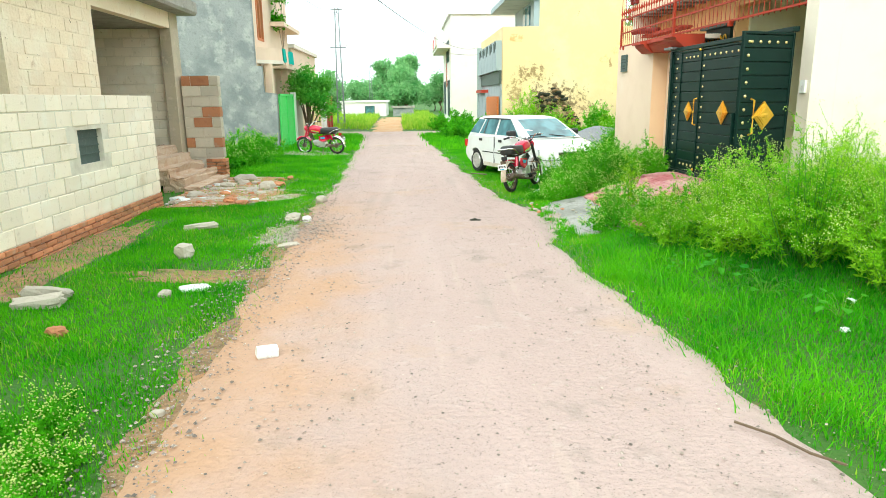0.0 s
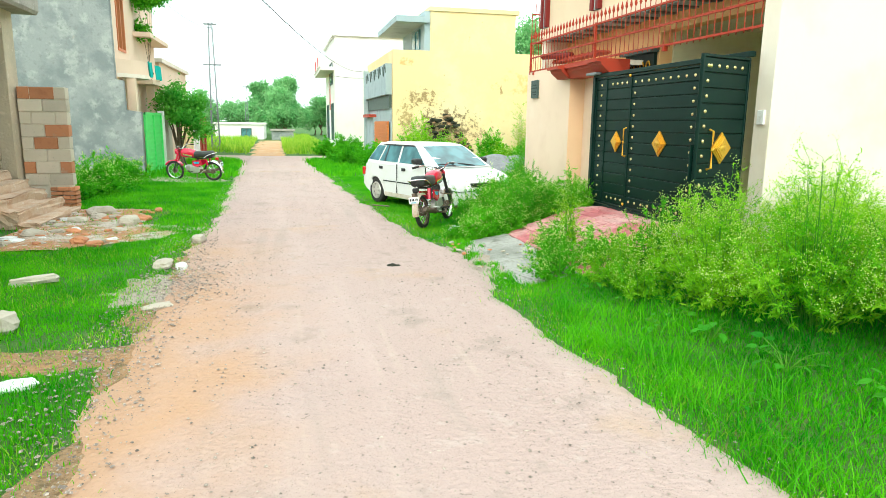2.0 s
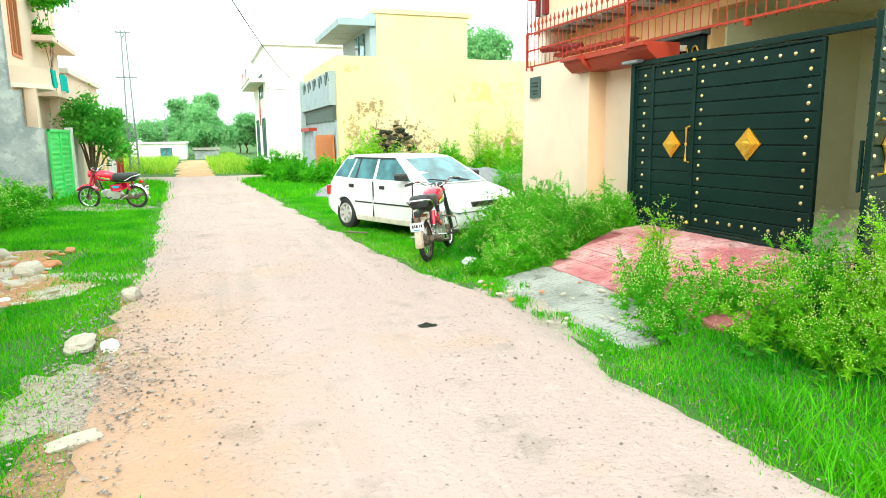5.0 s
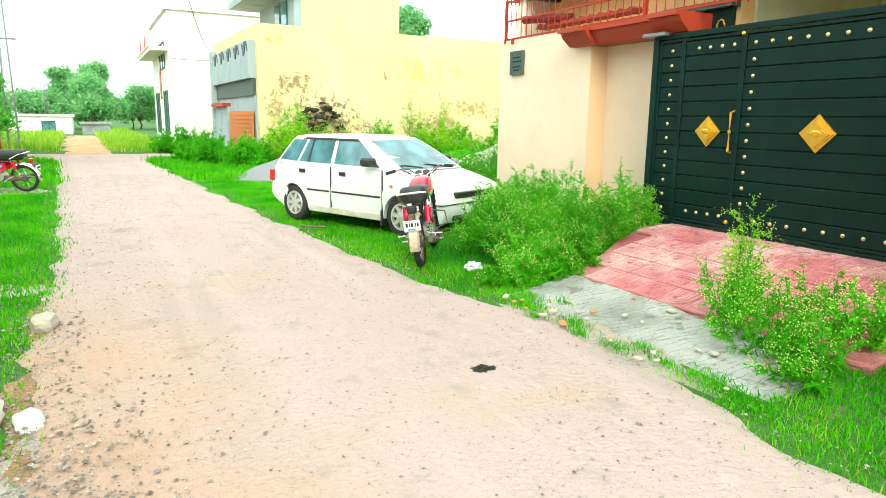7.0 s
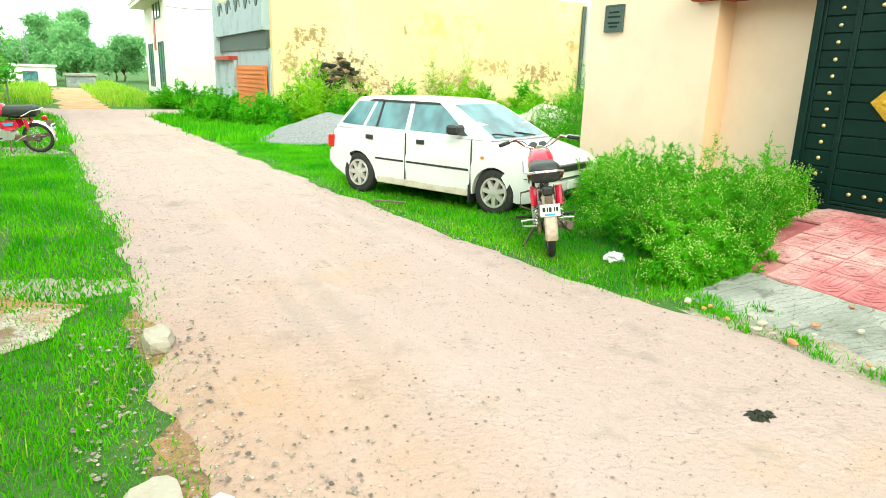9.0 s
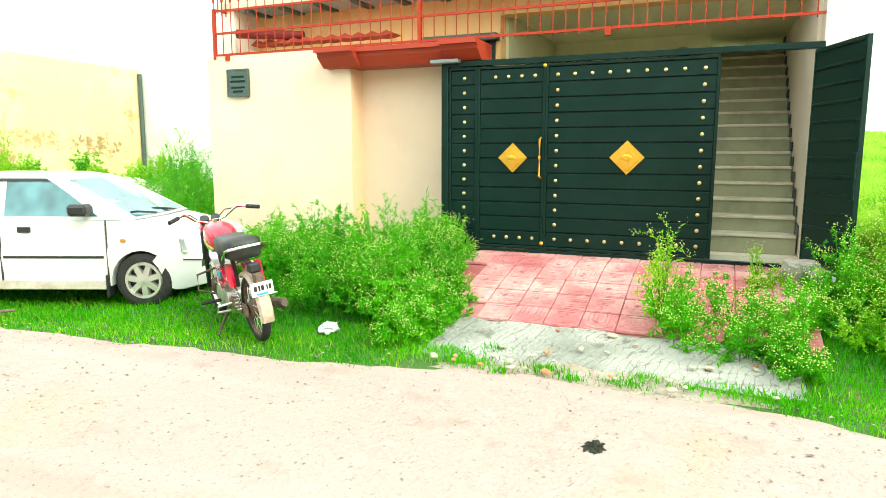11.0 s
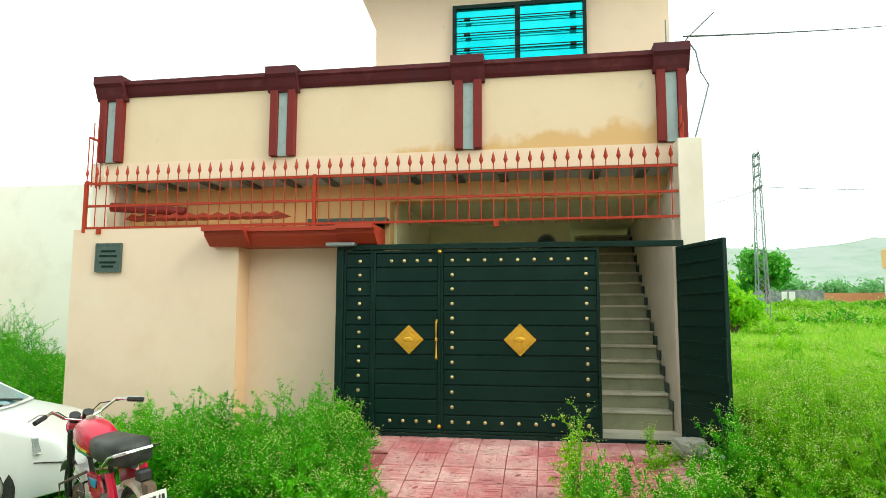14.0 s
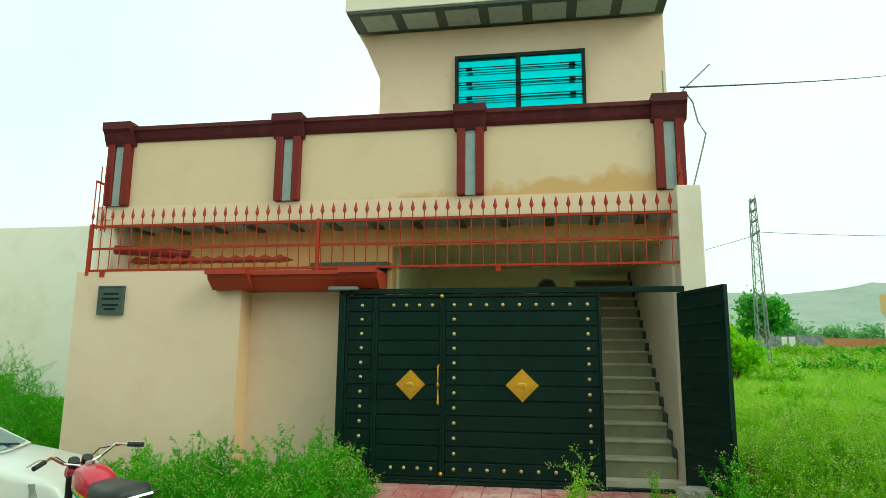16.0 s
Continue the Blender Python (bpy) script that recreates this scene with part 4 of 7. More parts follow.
# ---- other buildings ----
def block_wall(owner, add, y0, y1, z0, z1, x, depth, w=0.40, h=0.205, axis="y", holes=(), seed=1, mat=None, brick=None):
    """Courses of concrete blocks with recessed joints, each block a piece of its own, in front of a mortar core."""
    rnd = random.Random(seed)
    cache = {}
    inv = owner.matrix_world.inverted()
    rows = int(round((z1 - z0) / h))
    for r in range(rows):
        za = z0 + r * (z1 - z0) / rows
        zb = z0 + (r + 1) * (z1 - z0) / rows
        u = y0 - (w / 2 if r % 2 else 0)
        while u < y1 - 0.02:
            a, b = max(u, y0), min(u + w, y1)
            u += w
            if b - a < 0.05 or any(a < hb - 0.01 and b > ha + 0.01 and za < hd - 0.01 and zb > hc + 0.01 for ha, hb, hc, hd in holes):
                continue
            key = (round(b - a, 2), round(zb - za, 3), rnd.randrange(3))
            if key not in cache:
                bm = bmesh.new()
                if axis == "y":
                    box(bm, 0, depth, 0.008, key[0] - 0.008, 0.007, key[1] - 0.007, 0.006)
                else:
                    box(bm, 0.008, key[0] - 0.008, 0, depth, 0.007, key[1] - 0.007, 0.006)
                jag(bm, 0.003, len(cache))
                me = bpy.data.meshes.new("block")
                bm.to_mesh(me)
                bm.free()
                me.materials.append(mat or BLOCK)
                cache[key] = me
            me = cache[key]
            if brick and rnd.random() < brick:
                k2 = (*key, "b")
                if k2 not in cache:
                    cache[k2] = me.copy()
                    cache[k2].materials[0] = BRICK
                me = cache[k2]
            ob = new("block", me)
            ob.parent = owner
            p = (x + rnd.uniform(-0.006, 0.006), a, za) if axis == "y" else (a, x + rnd.uniform(-0.006, 0.006), za)
            ob.matrix_basis = inv @ Matrix.Translation(p)


def unfinished_house():
    """Raw block house with a low boundary wall, porch opening and canopy slab."""
    root = empty("house", pose(-8, 12, 0), "unfinished concrete block house with open porch and slab canopy", "house")
    inv = root.matrix_world.inverted()
    def add(name, bm, mat, label=""):
        bm.transform(inv)
        return part(name, bm, mat, root, label)
    X = -4.65
    # facade core with porch opening (12.1 to 16.0) and a window opening
    for a in ((-6, 8.2, 0, 4.0), (9.43, 12.05, 0, 4.0), (8.2, 9.43, 2.85, 4.0), (8.2, 9.43, 0, 1.5), (12.05, 15.74, 3.38, 4.0)):
        add("wall_core", new_box(X - 0.22, X - 0.016, *a), SMEARED_BLOCK)
    add("column", new_box(X - 0.25, X + 0.0, 15.75, 16.25, 0, 3.9, 0.01), SAND_PLASTER)
    add("porch_side", new_box(-9, X - 0.25, 16.0, 16.25, 0, 3.9), BLOCK)
    add("porch_back", new_box(-9.2, -9.0, 11.8, 16.25, 0, 3.9), BLOCK)
    add("porch_near_side", new_box(-9, X - 0.22, 11.85, 12.05, 0, 3.9), MORTAR)
    add("porch_ceiling", new_box(-9.2, X - 0.23, 11.8, 16.3, 3.4, 3.56), CONCRETE)
    bm = bmesh.new()
    prism(bm, [(X - 4.5, 3.72), (-4.3, 3.72), (-4.26, 3.78), (-4.26, 4.0), (X - 4.5, 4.05)], "y", -6, 16.5)
    add("canopy_slab", bm, CONCRETE)
    add("upper_wall", new_box(X - 0.25, X, -6, 16.2, 4.05, 4.8), CONCRETE)
    add("room_back", new_box(X - 1.5, X - 1.4, 7.8, 9.9, 1.2, 3.2), DARK_ROOM)
    block_wall(root, add, 5.5, 12.05, 1.64, 3.9, X - 0.05, 0.04, 0.4, 0.205, holes=[(8.2, 9.43, 1.5, 2.85)], seed=4, mat=SMEARED_BLOCK)
    block_wall(root, add, -9.0, X - 0.25, 0.2, 3.4, 15.98, 0.03, 0.4, 0.205, axis="x", seed=9)
    # fin of blocks and brick base beside the steps
    add("fin_core", new_box(-4.60, -3.82, 16.02, 16.2, 0.0, 2.36), MORTAR)
    block_wall(root, add, -4.62, -3.79, 0.52, 2.38, 16.0, 0.22, 0.415, 0.23, axis="x", seed=11, mat=FIN_BLOCK, brick=0.4)
    block_wall(root, add, -4.2, -3.74, 0.0, 0.5, 15.96, 0.28, 0.23, 0.08, axis="x", seed=12, mat=BRICK)
    return root


unfinished = unfinished_house()


def boundary_wall():
    root = empty("boundary_wall", pose(-3.9, 8, 0), "pale concrete block boundary wall on a red brick footing", "wall", kind="structure")
    inv = root.matrix_world.inverted()
    def add(name, bm, mat, label=""):
        bm.transform(inv)
        return part(name, bm, mat, root, label)
    H = (9.3, 10.0, 1.0, 1.46)
    for a in ((-6, 9.3, 0, 1.9), (10.0, 11.92, 0, 1.9), (9.3, 10.0, 0, 1.0), (9.3, 10.0, 1.46, 1.9)):
        add("wall_core", new_box(-3.95, -3.82, *a), MORTAR)
    block_wall(root, add, 4.0, 11.95, 0.28, 1.92, -3.842, 0.03, 0.4, 0.205, holes=[H], seed=2)
    block_wall(root, add, 5.4, 11.95, 0.0, 0.28, -3.84, 0.055, 0.23, 0.075, seed=3, mat=BRICK)
    block_wall(root, add, -3.96, -3.8, 0.28, 1.92, 11.92, 0.03, 0.2, 0.205, axis="x", seed=5)
    add("vent_screen", new_box(-3.93, -3.89, 9.3, 10.0, 1.0, 1.46), SLATE, "dark square vent opening in the wall")
    for k in range(3):
        add("screen_bar", new_box(-3.89, -3.875, 9.3, 10.0, 1.12 + k * 0.11, 1.135 + k * 0.11), SLATE)
    return root


boundary = boundary_wall()


SAND_STEP = material("sandy_broken_concrete", (0.55, 0.40, 0.29), 0.95, spots=((3, 0.45, 0.65, (0.46, 0.28, 0.17), 6), (12, 0.55, 0.7, (0.62, 0.52, 0.42), 5)), bump=0.1, bump_scale=25)


def front_steps():
    root = empty("steps", pose(-4.3, 14.2, 0), "broken concrete steps with brick rubble underneath", "steps")
    inv = root.matrix_world.inverted()
    for i in range(5):
        bm = new_box(-4.0 - i * 0.28, -3.6 - i * 0.28, 13.4, 15.6, 0.02 if i < 2 else 0.1 * i, 0.17 + i * 0.17, 0.02)
        bmesh.ops.subdivide_edges(bm, edges=list(bm.edges), cuts=2, use_grid_fill=True)
        jag(bm, 0.03, i)
        bm.transform(inv)
        part("step", bm, SAND_STEP, root)



front_steps()


def grey_house():
    """The house beyond, with a bare cement side wall, balcony and green gate."""
    root = empty("house", pose(-8, 27, 0), "two-storey cream house with bare grey cement side wall", "house")
    inv = root.matrix_world.inverted()
    def add(name, bm, mat, label="", parent=None):
        bm.transform(inv)
        return part(name, bm, mat, root, label)
    bm = bmesh.new()
    prism(bm, [(-16, 0), (-4.05, 0), (-4.02, 2.02), (-4.45, 2.08), (-4.47, 2.95), (-4.68, 2.98), (-4.70, 7.6), (-16, 7.6)], "y", 24.0, 24.24)
    add("side_wall", bm, GREY_RENDER, "bare grey cement rendered side wall")
    F = -4.72
    for a in ((24.24, 31.0, 0, 2.0), (24.24, 25.2, 2.0, 3.2), (26.6, 31.0, 2.0, 3.2), (24.24, 24.9, 3.2, 7.6), (25.9, 31.0, 3.2, 7.6), (24.9, 25.9, 5.6, 7.6), (24.9, 25.9, 3.2, 3.9)):
        add("front_wall", new_box(F - 0.25, F, *a), CREAM)
    add("door_recess", new_box(F - 0.9, F - 0.7, 25.0, 26.8, 0, 3.2), DARK_ROOM)
    add("roof", new_box(-16, -4.3, 24.0, 31.0, 7.6, 7.85), CONCRETE)
    # rounded balcony
    for z0, z1, r, mat in ((3.08, 3.2, 0.72, PALE), (3.2, 3.62, 0.66, CREAM)):
        bm = bmesh.new()
        pts = [(F, 24.5)] + [(F + r * math.sin(math.pi * k / 10), 24.5 + 2.3 * k / 10) for k in range(11)] + [(F, 26.8)]
        prism(bm, pts[1:-1] , "z", z0, z1)
        add("balcony", bm, mat)
    add("ledge", new_box(F, F + 0.6, 26.9, 31.0, 3.0, 3.14), CREAM)
    add("ledge", new_box(F, F + 0.55, 27.2, 31.0, 4.6, 4.75), CREAM)
    # window with orange frame
    win = new("window")
    win.parent = root
    win.matrix_basis = inv @ pose(F, 25.4, 4.7)
    def addw(name, bm, mat):
        bm.transform(pose(F, 25.4, 4.7).inverted())
        return part(name, bm, mat, win)
    addw("pane", new_box(F - 0.12, F - 0.1, 24.9, 25.9, 3.9, 5.6), TEAL_GLASS)
    for a in ((24.9, 25.9, 3.9, 3.98), (24.9, 25.9, 5.52, 5.6), (24.9, 24.98, 3.98, 5.52), (25.82, 25.9, 3.98, 5.52), (25.36, 25.44, 3.98, 5.52)):
        addw("window_frame", new_box(F - 0.14, F + 0.03, *a), WOOD_FRAME)
    for y in (24.9, 28.0):
        add("porch_pillar", new_box(-4.55, -4.3, y, y + 0.3, 0, 3.08), CREAM)


grey_house()


def cloth(y, seed, w):
    """A towel hung over the balcony edge."""
    bm = bmesh.new()
    n = 8
    rows = []
    for i in range(7):
        z = 3.66 - i * 0.08
        rows.append([(-4.05 + 0.03 * math.sin(k * 1.9 + seed) + 0.004 * i, y + w * k / n, z + 0.015 * math.sin(k + seed)) for k in range(n + 1)])
    back = [[(x - 0.02, yy, z) for x, yy, z in r] for r in rows]
    loft(bm, [r + b[::-1] for r, b in zip(rows, back)])
    tagged(mesh_object("cloth", bm, TEAL_CLOTH), "teal cloth hanging over the balcony edge", "cloth")


cloth(25.9, 1, 0.5)
cloth(27.2, 4, 0.9)


def green_gate():
    root = empty("gate", pose(-4.0, 25.2, 0), "bright green slatted metal gate", "gate")
    inv = root.matrix_world.inverted()
    def add(name, bm, mat=GREEN_GATE):
        bm.transform(inv)
        return part(name, bm, mat, root)
    x, y0, y1 = -4.0, 24.28, 27.1
    add("sheet", new_box(x - 0.02, x, y0, y1, 0.08, 2.0))
    for a in ((y0, y0 + 0.08, 0.08, 2.02), (y1 - 0.08, y1, 0.08, 2.02), (25.65, 25.73, 0.08, 2.02), (y0, y1, 1.94, 2.02), (y0, y1, 0.08, 0.16)):
        add("frame_bar", new_box(x, x + 0.05, *a, 0.004))
    for k in range(12):
        z = 0.28 + k * 0.135
        for a, b in ((y0 + 0.15, 25.58), (25.8, y1 - 0.15)):
            add("slat", new_box(x + 0.002, x + 0.03, a, b, z, z + 0.05, 0.004))
    add("post", new_box(x - 0.08, x + 0.1, y1, y1 + 0.25, 0, 2.1), WHITE_WALL)


green_gate()


def lane_wall(name, y0, y1, x, h, mat, label, ribs=0):
    root = empty(name, pose(x, (y0 + y1) / 2, 0), label, "wall", kind="structure")
    inv = root.matrix_world.inverted()
    b = new_box(x - 0.2, x, y0, y1, 0, h, 0.01)
    b.transform(inv)
    part("wall_body", b, mat, root)
    b = new_box(x - 0.24, x + 0.04, y0, y1, h, h + 0.07, 0.01)
    b.transform(inv)
    part("coping", b, mat, root)
    for k in range(ribs):
        y = y0 + (k + 0.5) * (y1 - y0) / ribs
        b = new_box(x, x + 0.05, y - 0.09, y + 0.09, 0, h)
        b.transform(inv)
        part("rib", b, mat, root)


lane_wall("wall_stone", 27.36, 29.4, -4.0, 1.75, STONE, "low rough stone front wall")
lane_wall("wall_cream", 29.4, 31.0, -4.0, 1.6, CREAM, "low cream wall")
lane_wall("wall_yellow", 31.0, 35.5, -4.0, 1.8, YELLOW_WALL, "yellow painted boundary wall", 4)
lane_wall("wall_white", 35.5, 38.0, -4.0, 1.9, WHITE_WALL, "white painted boundary wall", 2)
lane_wall("wall_red", 38.0, 41.0, -4.0, 1.9, RED_TRIM, "red painted front wall", 2)


def simple_house(name, label, x0, x1, y0, y1, h, wall, roof=CONCRETE, windows=(), extras=(), over=0.15):
    """A plain house: walls, roof slab with overhang, framed windows given as (face, a, b, z0, z1)."""
    root = empty(name, pose((x0 + x1) / 2, (y0 + y1) / 2, 0), label, "house")
    inv = root.matrix_world.inverted()
    def add(nm, bm, mat, lb="", parent=None):
        bm.transform(inv)
        return part(nm, bm, mat, parent or root, lb)
    add("wall_body", new_box(x0, x1, y0, y1, 0, h), wall)
    add("roof", new_box(x0 - over, x1 + over, y0 - over, y1 + over, h, h + 0.18), roof)
    for face, a, b, z0, z1 in windows:
        if face == "south":
            f = [new_box(a, b, y0 - 0.05, y0 - 0.01, z, z + 0.06) for z in (z0, z1 - 0.06)] + [new_box(u, u + 0.06, y0 - 0.05, y0 - 0.01, z0 + 0.06, z1 - 0.06) for u in (a, (a + b) / 2, b - 0.06)]
            g = new_box(a, b, y0 - 0.02, y0 - 0.004, z0, z1)
        else:
            f = [new_box(x0 - 0.05, x0 - 0.01, a, b, z, z + 0.06) for z in (z0, z1 - 0.06)] + [new_box(x0 - 0.05, x0 - 0.01, u, u + 0.06, z0 + 0.06, z1 - 0.06) for u in (a, (a + b) / 2, b - 0.06)]
            g = new_box(x0 - 0.02, x0 - 0.004, a, b, z0, z1)
        w = add("window", g, CAR_GLASS)
        for q in f:
            add("window_frame", q, SLATE, "", w)
    for nm, bx, mat in extras:
        add(nm, new_box(*bx), mat)
    return root


yellow = simple_house("house", "yellow plastered house with peeling damp side wall", 4.82, 18.1, 30.7, 39.5, 4.68, YELLOW_WALL, YELLOW_WALL, (), (
    ("upper_room", (6.45, 10.3, 30.72, 36.0, 4.86, 6.5), YELLOW_WALL), ("parapet", (6.40, 10.45, 30.66, 36.1, 6.5, 6.68), YELLOW_WALL),
    ("upper_front", (6.2, 6.45, 30.75, 36.0, 4.86, 6.5), BLUE_WALL), ("upper_eave", (4.95, 6.4, 30.6, 36.2, 6.0, 6.25), BLUE_WALL),
    # The dark slate strip under the balcony stands in for its shade.
    ("street_front", (4.76, 4.82, 30.95, 39.5, 0.0, 2.4), BLUE_WALL), ("balcony", (4.55, 4.82, 31.0, 38.8, 3.0, 4.3), BLUE_WALL), ("balcony_shade", (4.70, 4.82, 31.05, 38.8, 2.4, 3.0), SLATE), ("balcony_pier", (4.5, 4.75, 38.5, 38.8, 0.0, 4.5), GREY_STRIP), ("front_gate", (4.66, 4.70, 31.1, 35.4, 0.1, 1.85), ORANGE),
    ("gate_hood", (4.4, 4.76, 35.6, 38.3, 2.05, 2.2), RED_TRIM), ("gate_wall", (4.6, 4.74, 35.6, 38.4, 0, 2.05), BLUE_WALL)), 0.004)
yi = yellow.matrix_world.inverted()
for k in range(11):
    b = new_box(4.62, 4.66, 31.15, 35.35, 0.15 + k * 0.155, 0.26 + k * 0.155)
    b.transform(yi)
    part("gate_slat", b, ORANGE, yellow)
for k in range(5):
    b = prism(bmesh.new(), [(31.4 + k * 1.5 + 0.45 * math.sin(t), 4.3 - 0.55 * abs(math.cos(t * 0.5)) * (0.6 + 0.4 * math.sin(t * 3))) for t in (-3.0 + 0.3 * q for q in range(21))], "x", 4.52, 4.55)
    b.transform(yi)
    part("scallop", b, SLATE, yellow, "dark scalloped balcony ornament")
for k in range(2):
    b = new_box(6.14, 6.2, 31.6 + k * 1.0, 32.3 + k * 1.0, 5.0, 5.85)
    b.transform(yi)
    part("window", b, CAR_GLASS, yellow)


back_wall = structure(mesh_object("wall_back", new_box(18.1, 18.35, 15.86, 30.7, 0, 6.4, 0.01), WHITE_WALL), "pale plastered wall at the back of the empty plot", "wall")
pipe_ob = tagged(mesh_object("drain_pipe", rod(bmesh.new(), (17.98, 30.58, 0.3), (17.98, 30.58, 4.7), 0.08), SLATE), "dark drain pipe in the wall corner", "pipe")

simple_house("house", "white plastered two-storey house with red stripe", 3.4, 12.0, 44.5, 54.0, 7.0, WHITE_WALL, WHITE_WALL, (("west", 46.0, 48.0, 0.6, 3.0), ("west", 50.5, 52.5, 0.6, 3.0), ("west", 46.5, 49.0, 4.2, 5.6)), (
    ("balcony", (2.55, 3.4, 45.0, 53.5, 5.0, 5.2), WHITE_WALL), ("balcony_front", (2.5, 2.6, 45.0, 53.5, 5.2, 6.0), WHITE_WALL), ("red_stripe", (3.36, 3.4, 49.0, 49.6, 2.6, 5.0), LENS_RED), ("red_panel", (2.46, 2.5, 47.0, 48.0, 5.25, 5.9), LENS_RED), ("red_panel", (2.46, 2.5, 50.0, 51.0, 5.25, 5.9), LENS_RED)))
simple_house("house", "low white flat-roofed house across the fields", -6.3, -1.7, 70.0, 78.0, 1.45, WHITE_WALL, WHITE_WALL, (("south", -3.9, -2.9, 0.0, 1.1),), ())
simple_house("hut", "small grey block hut with flat roof", -1.0, 1.1, 69.5, 72.0, 0.85, GREY_RENDER, CONCRETE)
simple_house("house", "far cream house beyond the lane", -12, -4.9, 33.0, 41.0, 4.2, CREAM, PALE, (), ())

simple_house("house", "large white building with a brown top storey across the field", 68.0, 71.0, -42.0, -23.8, 7.0, WHITE_WALL, WHITE_WALL, (("west", -28.0, -26.0, 4.5, 6.0), ("west", -33.0, -31.0, 4.5, 6.0)), (("upper_band", (67.9, 71.1, -42.0, -23.7, 7.18, 9.1), ORANGE_CREAM),), 0.05)
open_lot = strip("bare_lot", np.arange(-42.0, -11.0, 0.8), lambda y: 42.0, lambda y: 50.0, 14, 0.06, PALE_GRIT, 1.2, 71.0, 0.0)
structure(open_lot, "pale bare earth lot in the field", "ground")

# ---- vehicles ----
def lathe(bm, profile, seg=32, axis="y", centre=(0, 0, 0)):
    """Turns a profile of (radius, offset) round an axis."""
    c = Vector(centre)
    rings = []
    for r, o in profile:
        ring = []
        for k in range(seg):
            a = 2 * math.pi * k / seg
            ring.append(bm.verts.new(c + Vector((r * math.cos(a), o, r * math.sin(a)))))
        rings.append(ring)
    for a, b in zip(rings, rings[1:]):
        for k in range(seg):
            bm.faces.new((a[k], a[(k + 1) % seg], b[(k + 1) % seg], b[k]))
    return bm


def car():
    root = empty("car", pose(3.40, 16.2, -0.025, 0, 0, -67.3), "white five-door hatchback car parked on the grass", "car")
    R, WX = 0.272, 1.18

    def arch(cx, r=0.335, n=12):
        return [(cx - r * math.cos(math.pi * k / n), 0.24 + r * math.sin(math.pi * k / n) * 1.12) for k in range(n + 1)]
    low = [(-1.80, 0.33), (-1.55, 0.22)] + arch(-WX) + [(0.0, 0.2)] + arch(WX) + [(1.62, 0.2), (1.86, 0.26), (1.93, 0.40), (1.90, 0.56)]
    top = [(1.84, 0.68), (1.74, 0.76), (1.45, 0.84), (1.05, 0.93), (0.0, 0.955), (-1.0, 0.955), (-1.66, 0.94), (-1.76, 0.88), (-1.79, 0.62), (-1.85, 0.56), (-1.87, 0.42)]
    outline = low + top

    def inset(points, d):
        cx, cz = 0.0, 0.55
        return [(x - math.copysign(min(abs(x - cx), d * 1.2), x - cx) if abs(x) > 1.4 else x, z - d * 0.55 if z > 0.7 else z) for x, z in points]
    bm = bmesh.new()
    sections = []
    for y, d in ((-0.80, 0.10), (-0.795, 0.05), (-0.77, 0.015), (-0.70, 0.0), (0.0, -0.02), (0.70, 0.0), (0.77, 0.015), (0.795, 0.05), (0.80, 0.10)):
        sections.append([(x, y * (1 - 0.06 * step01(1.2, 1.95, abs(x))) * (1 - 0.05 * float(step01(0.55, 0.2, z))) * (1 - 0.035 * float(step01(0.6, 0.95, z))), z) for x, z in inset(outline, d)])
    loft(bm, sections)
    smooth(part("body", bm, CAR_PAINT, root))
    root.children[0].data.set_sharp_from_angle(angle=radians(38))
    part("underbody", new_box(-1.5, 1.6, -0.56, 0.56, 0.17, 0.5), BLACK_PLASTIC, root)
    part("arch_liner", new_box(-1.5, -0.86, -0.6, 0.6, 0.3, 0.62), BLACK_PLASTIC, root)
    part("arch_liner", new_box(0.86, 1.5, -0.6, 0.6, 0.3, 0.62), BLACK_PLASTIC, root)

    # cabin: pillars and roof in paint, panes slightly proud
    def half(z):
        return 0.755 - 0.17 * (z - 0.94) / 0.45
    rings = []
    for z, xr, xf in ((0.93, -1.70, 1.10), (1.10, -1.58, 0.80), (1.30, -1.42, 0.42), (1.365, -1.33, 0.25), (1.395, -1.15, 0.05), (1.405, -0.9, -0.15)):
        w = half(min(z, 1.36)) - (0.06 if z > 1.37 else 0) - (0.1 if z > 1.4 else 0)
        rings.append([(xf, -w * 0.93, z), (xf + 0.05, 0, z), (xf, w * 0.93, z), (xf - 0.12, w, z), (xr + 0.12, w, z), (xr, w * 0.92, z), (xr - 0.03, 0, z), (xr, -w * 0.92, z), (xr + 0.12, -w, z), (xf - 0.12, -w, z)])
    bm = bmesh.new()
    loft(bm, rings)
    cab = smooth(part("cabin", bm, CAR_PAINT, root))
    cab.data.set_sharp_from_angle(angle=radians(30))

    def side_pane(name, pts, mat, out=0.006, s=-1):
        bm = bmesh.new()
        loft(bm, [[(x, s * (half(z) - 0.02), z) for x, z in pts], [(x, s * (half(z) + out), z) for x, z in pts]])
        return part(name, bm, mat, root)
    for s in (-1, 1):
        side_pane("window", [(-1.55, 0.99), (-1.12, 0.975), (-1.0, 1.31), (-1.31, 1.31)], CAR_GLASS, s=s)
        side_pane("window", [(-1.06, 0.975), (-0.32, 0.97), (-0.33, 1.325), (-0.93, 1.325)], CAR_GLASS, s=s)
        side_pane("window", [(-0.23, 0.97), (0.74, 0.965), (0.40, 1.20), (0.20, 1.325), (-0.25, 1.325)], CAR_GLASS, s=s)
        side_pane("window_seal", [(-1.1, 1.325), (0.2, 1.325), (0.16, 1.35), (-1.0, 1.35)], BLACK_PLASTIC, 0.02, s=s)
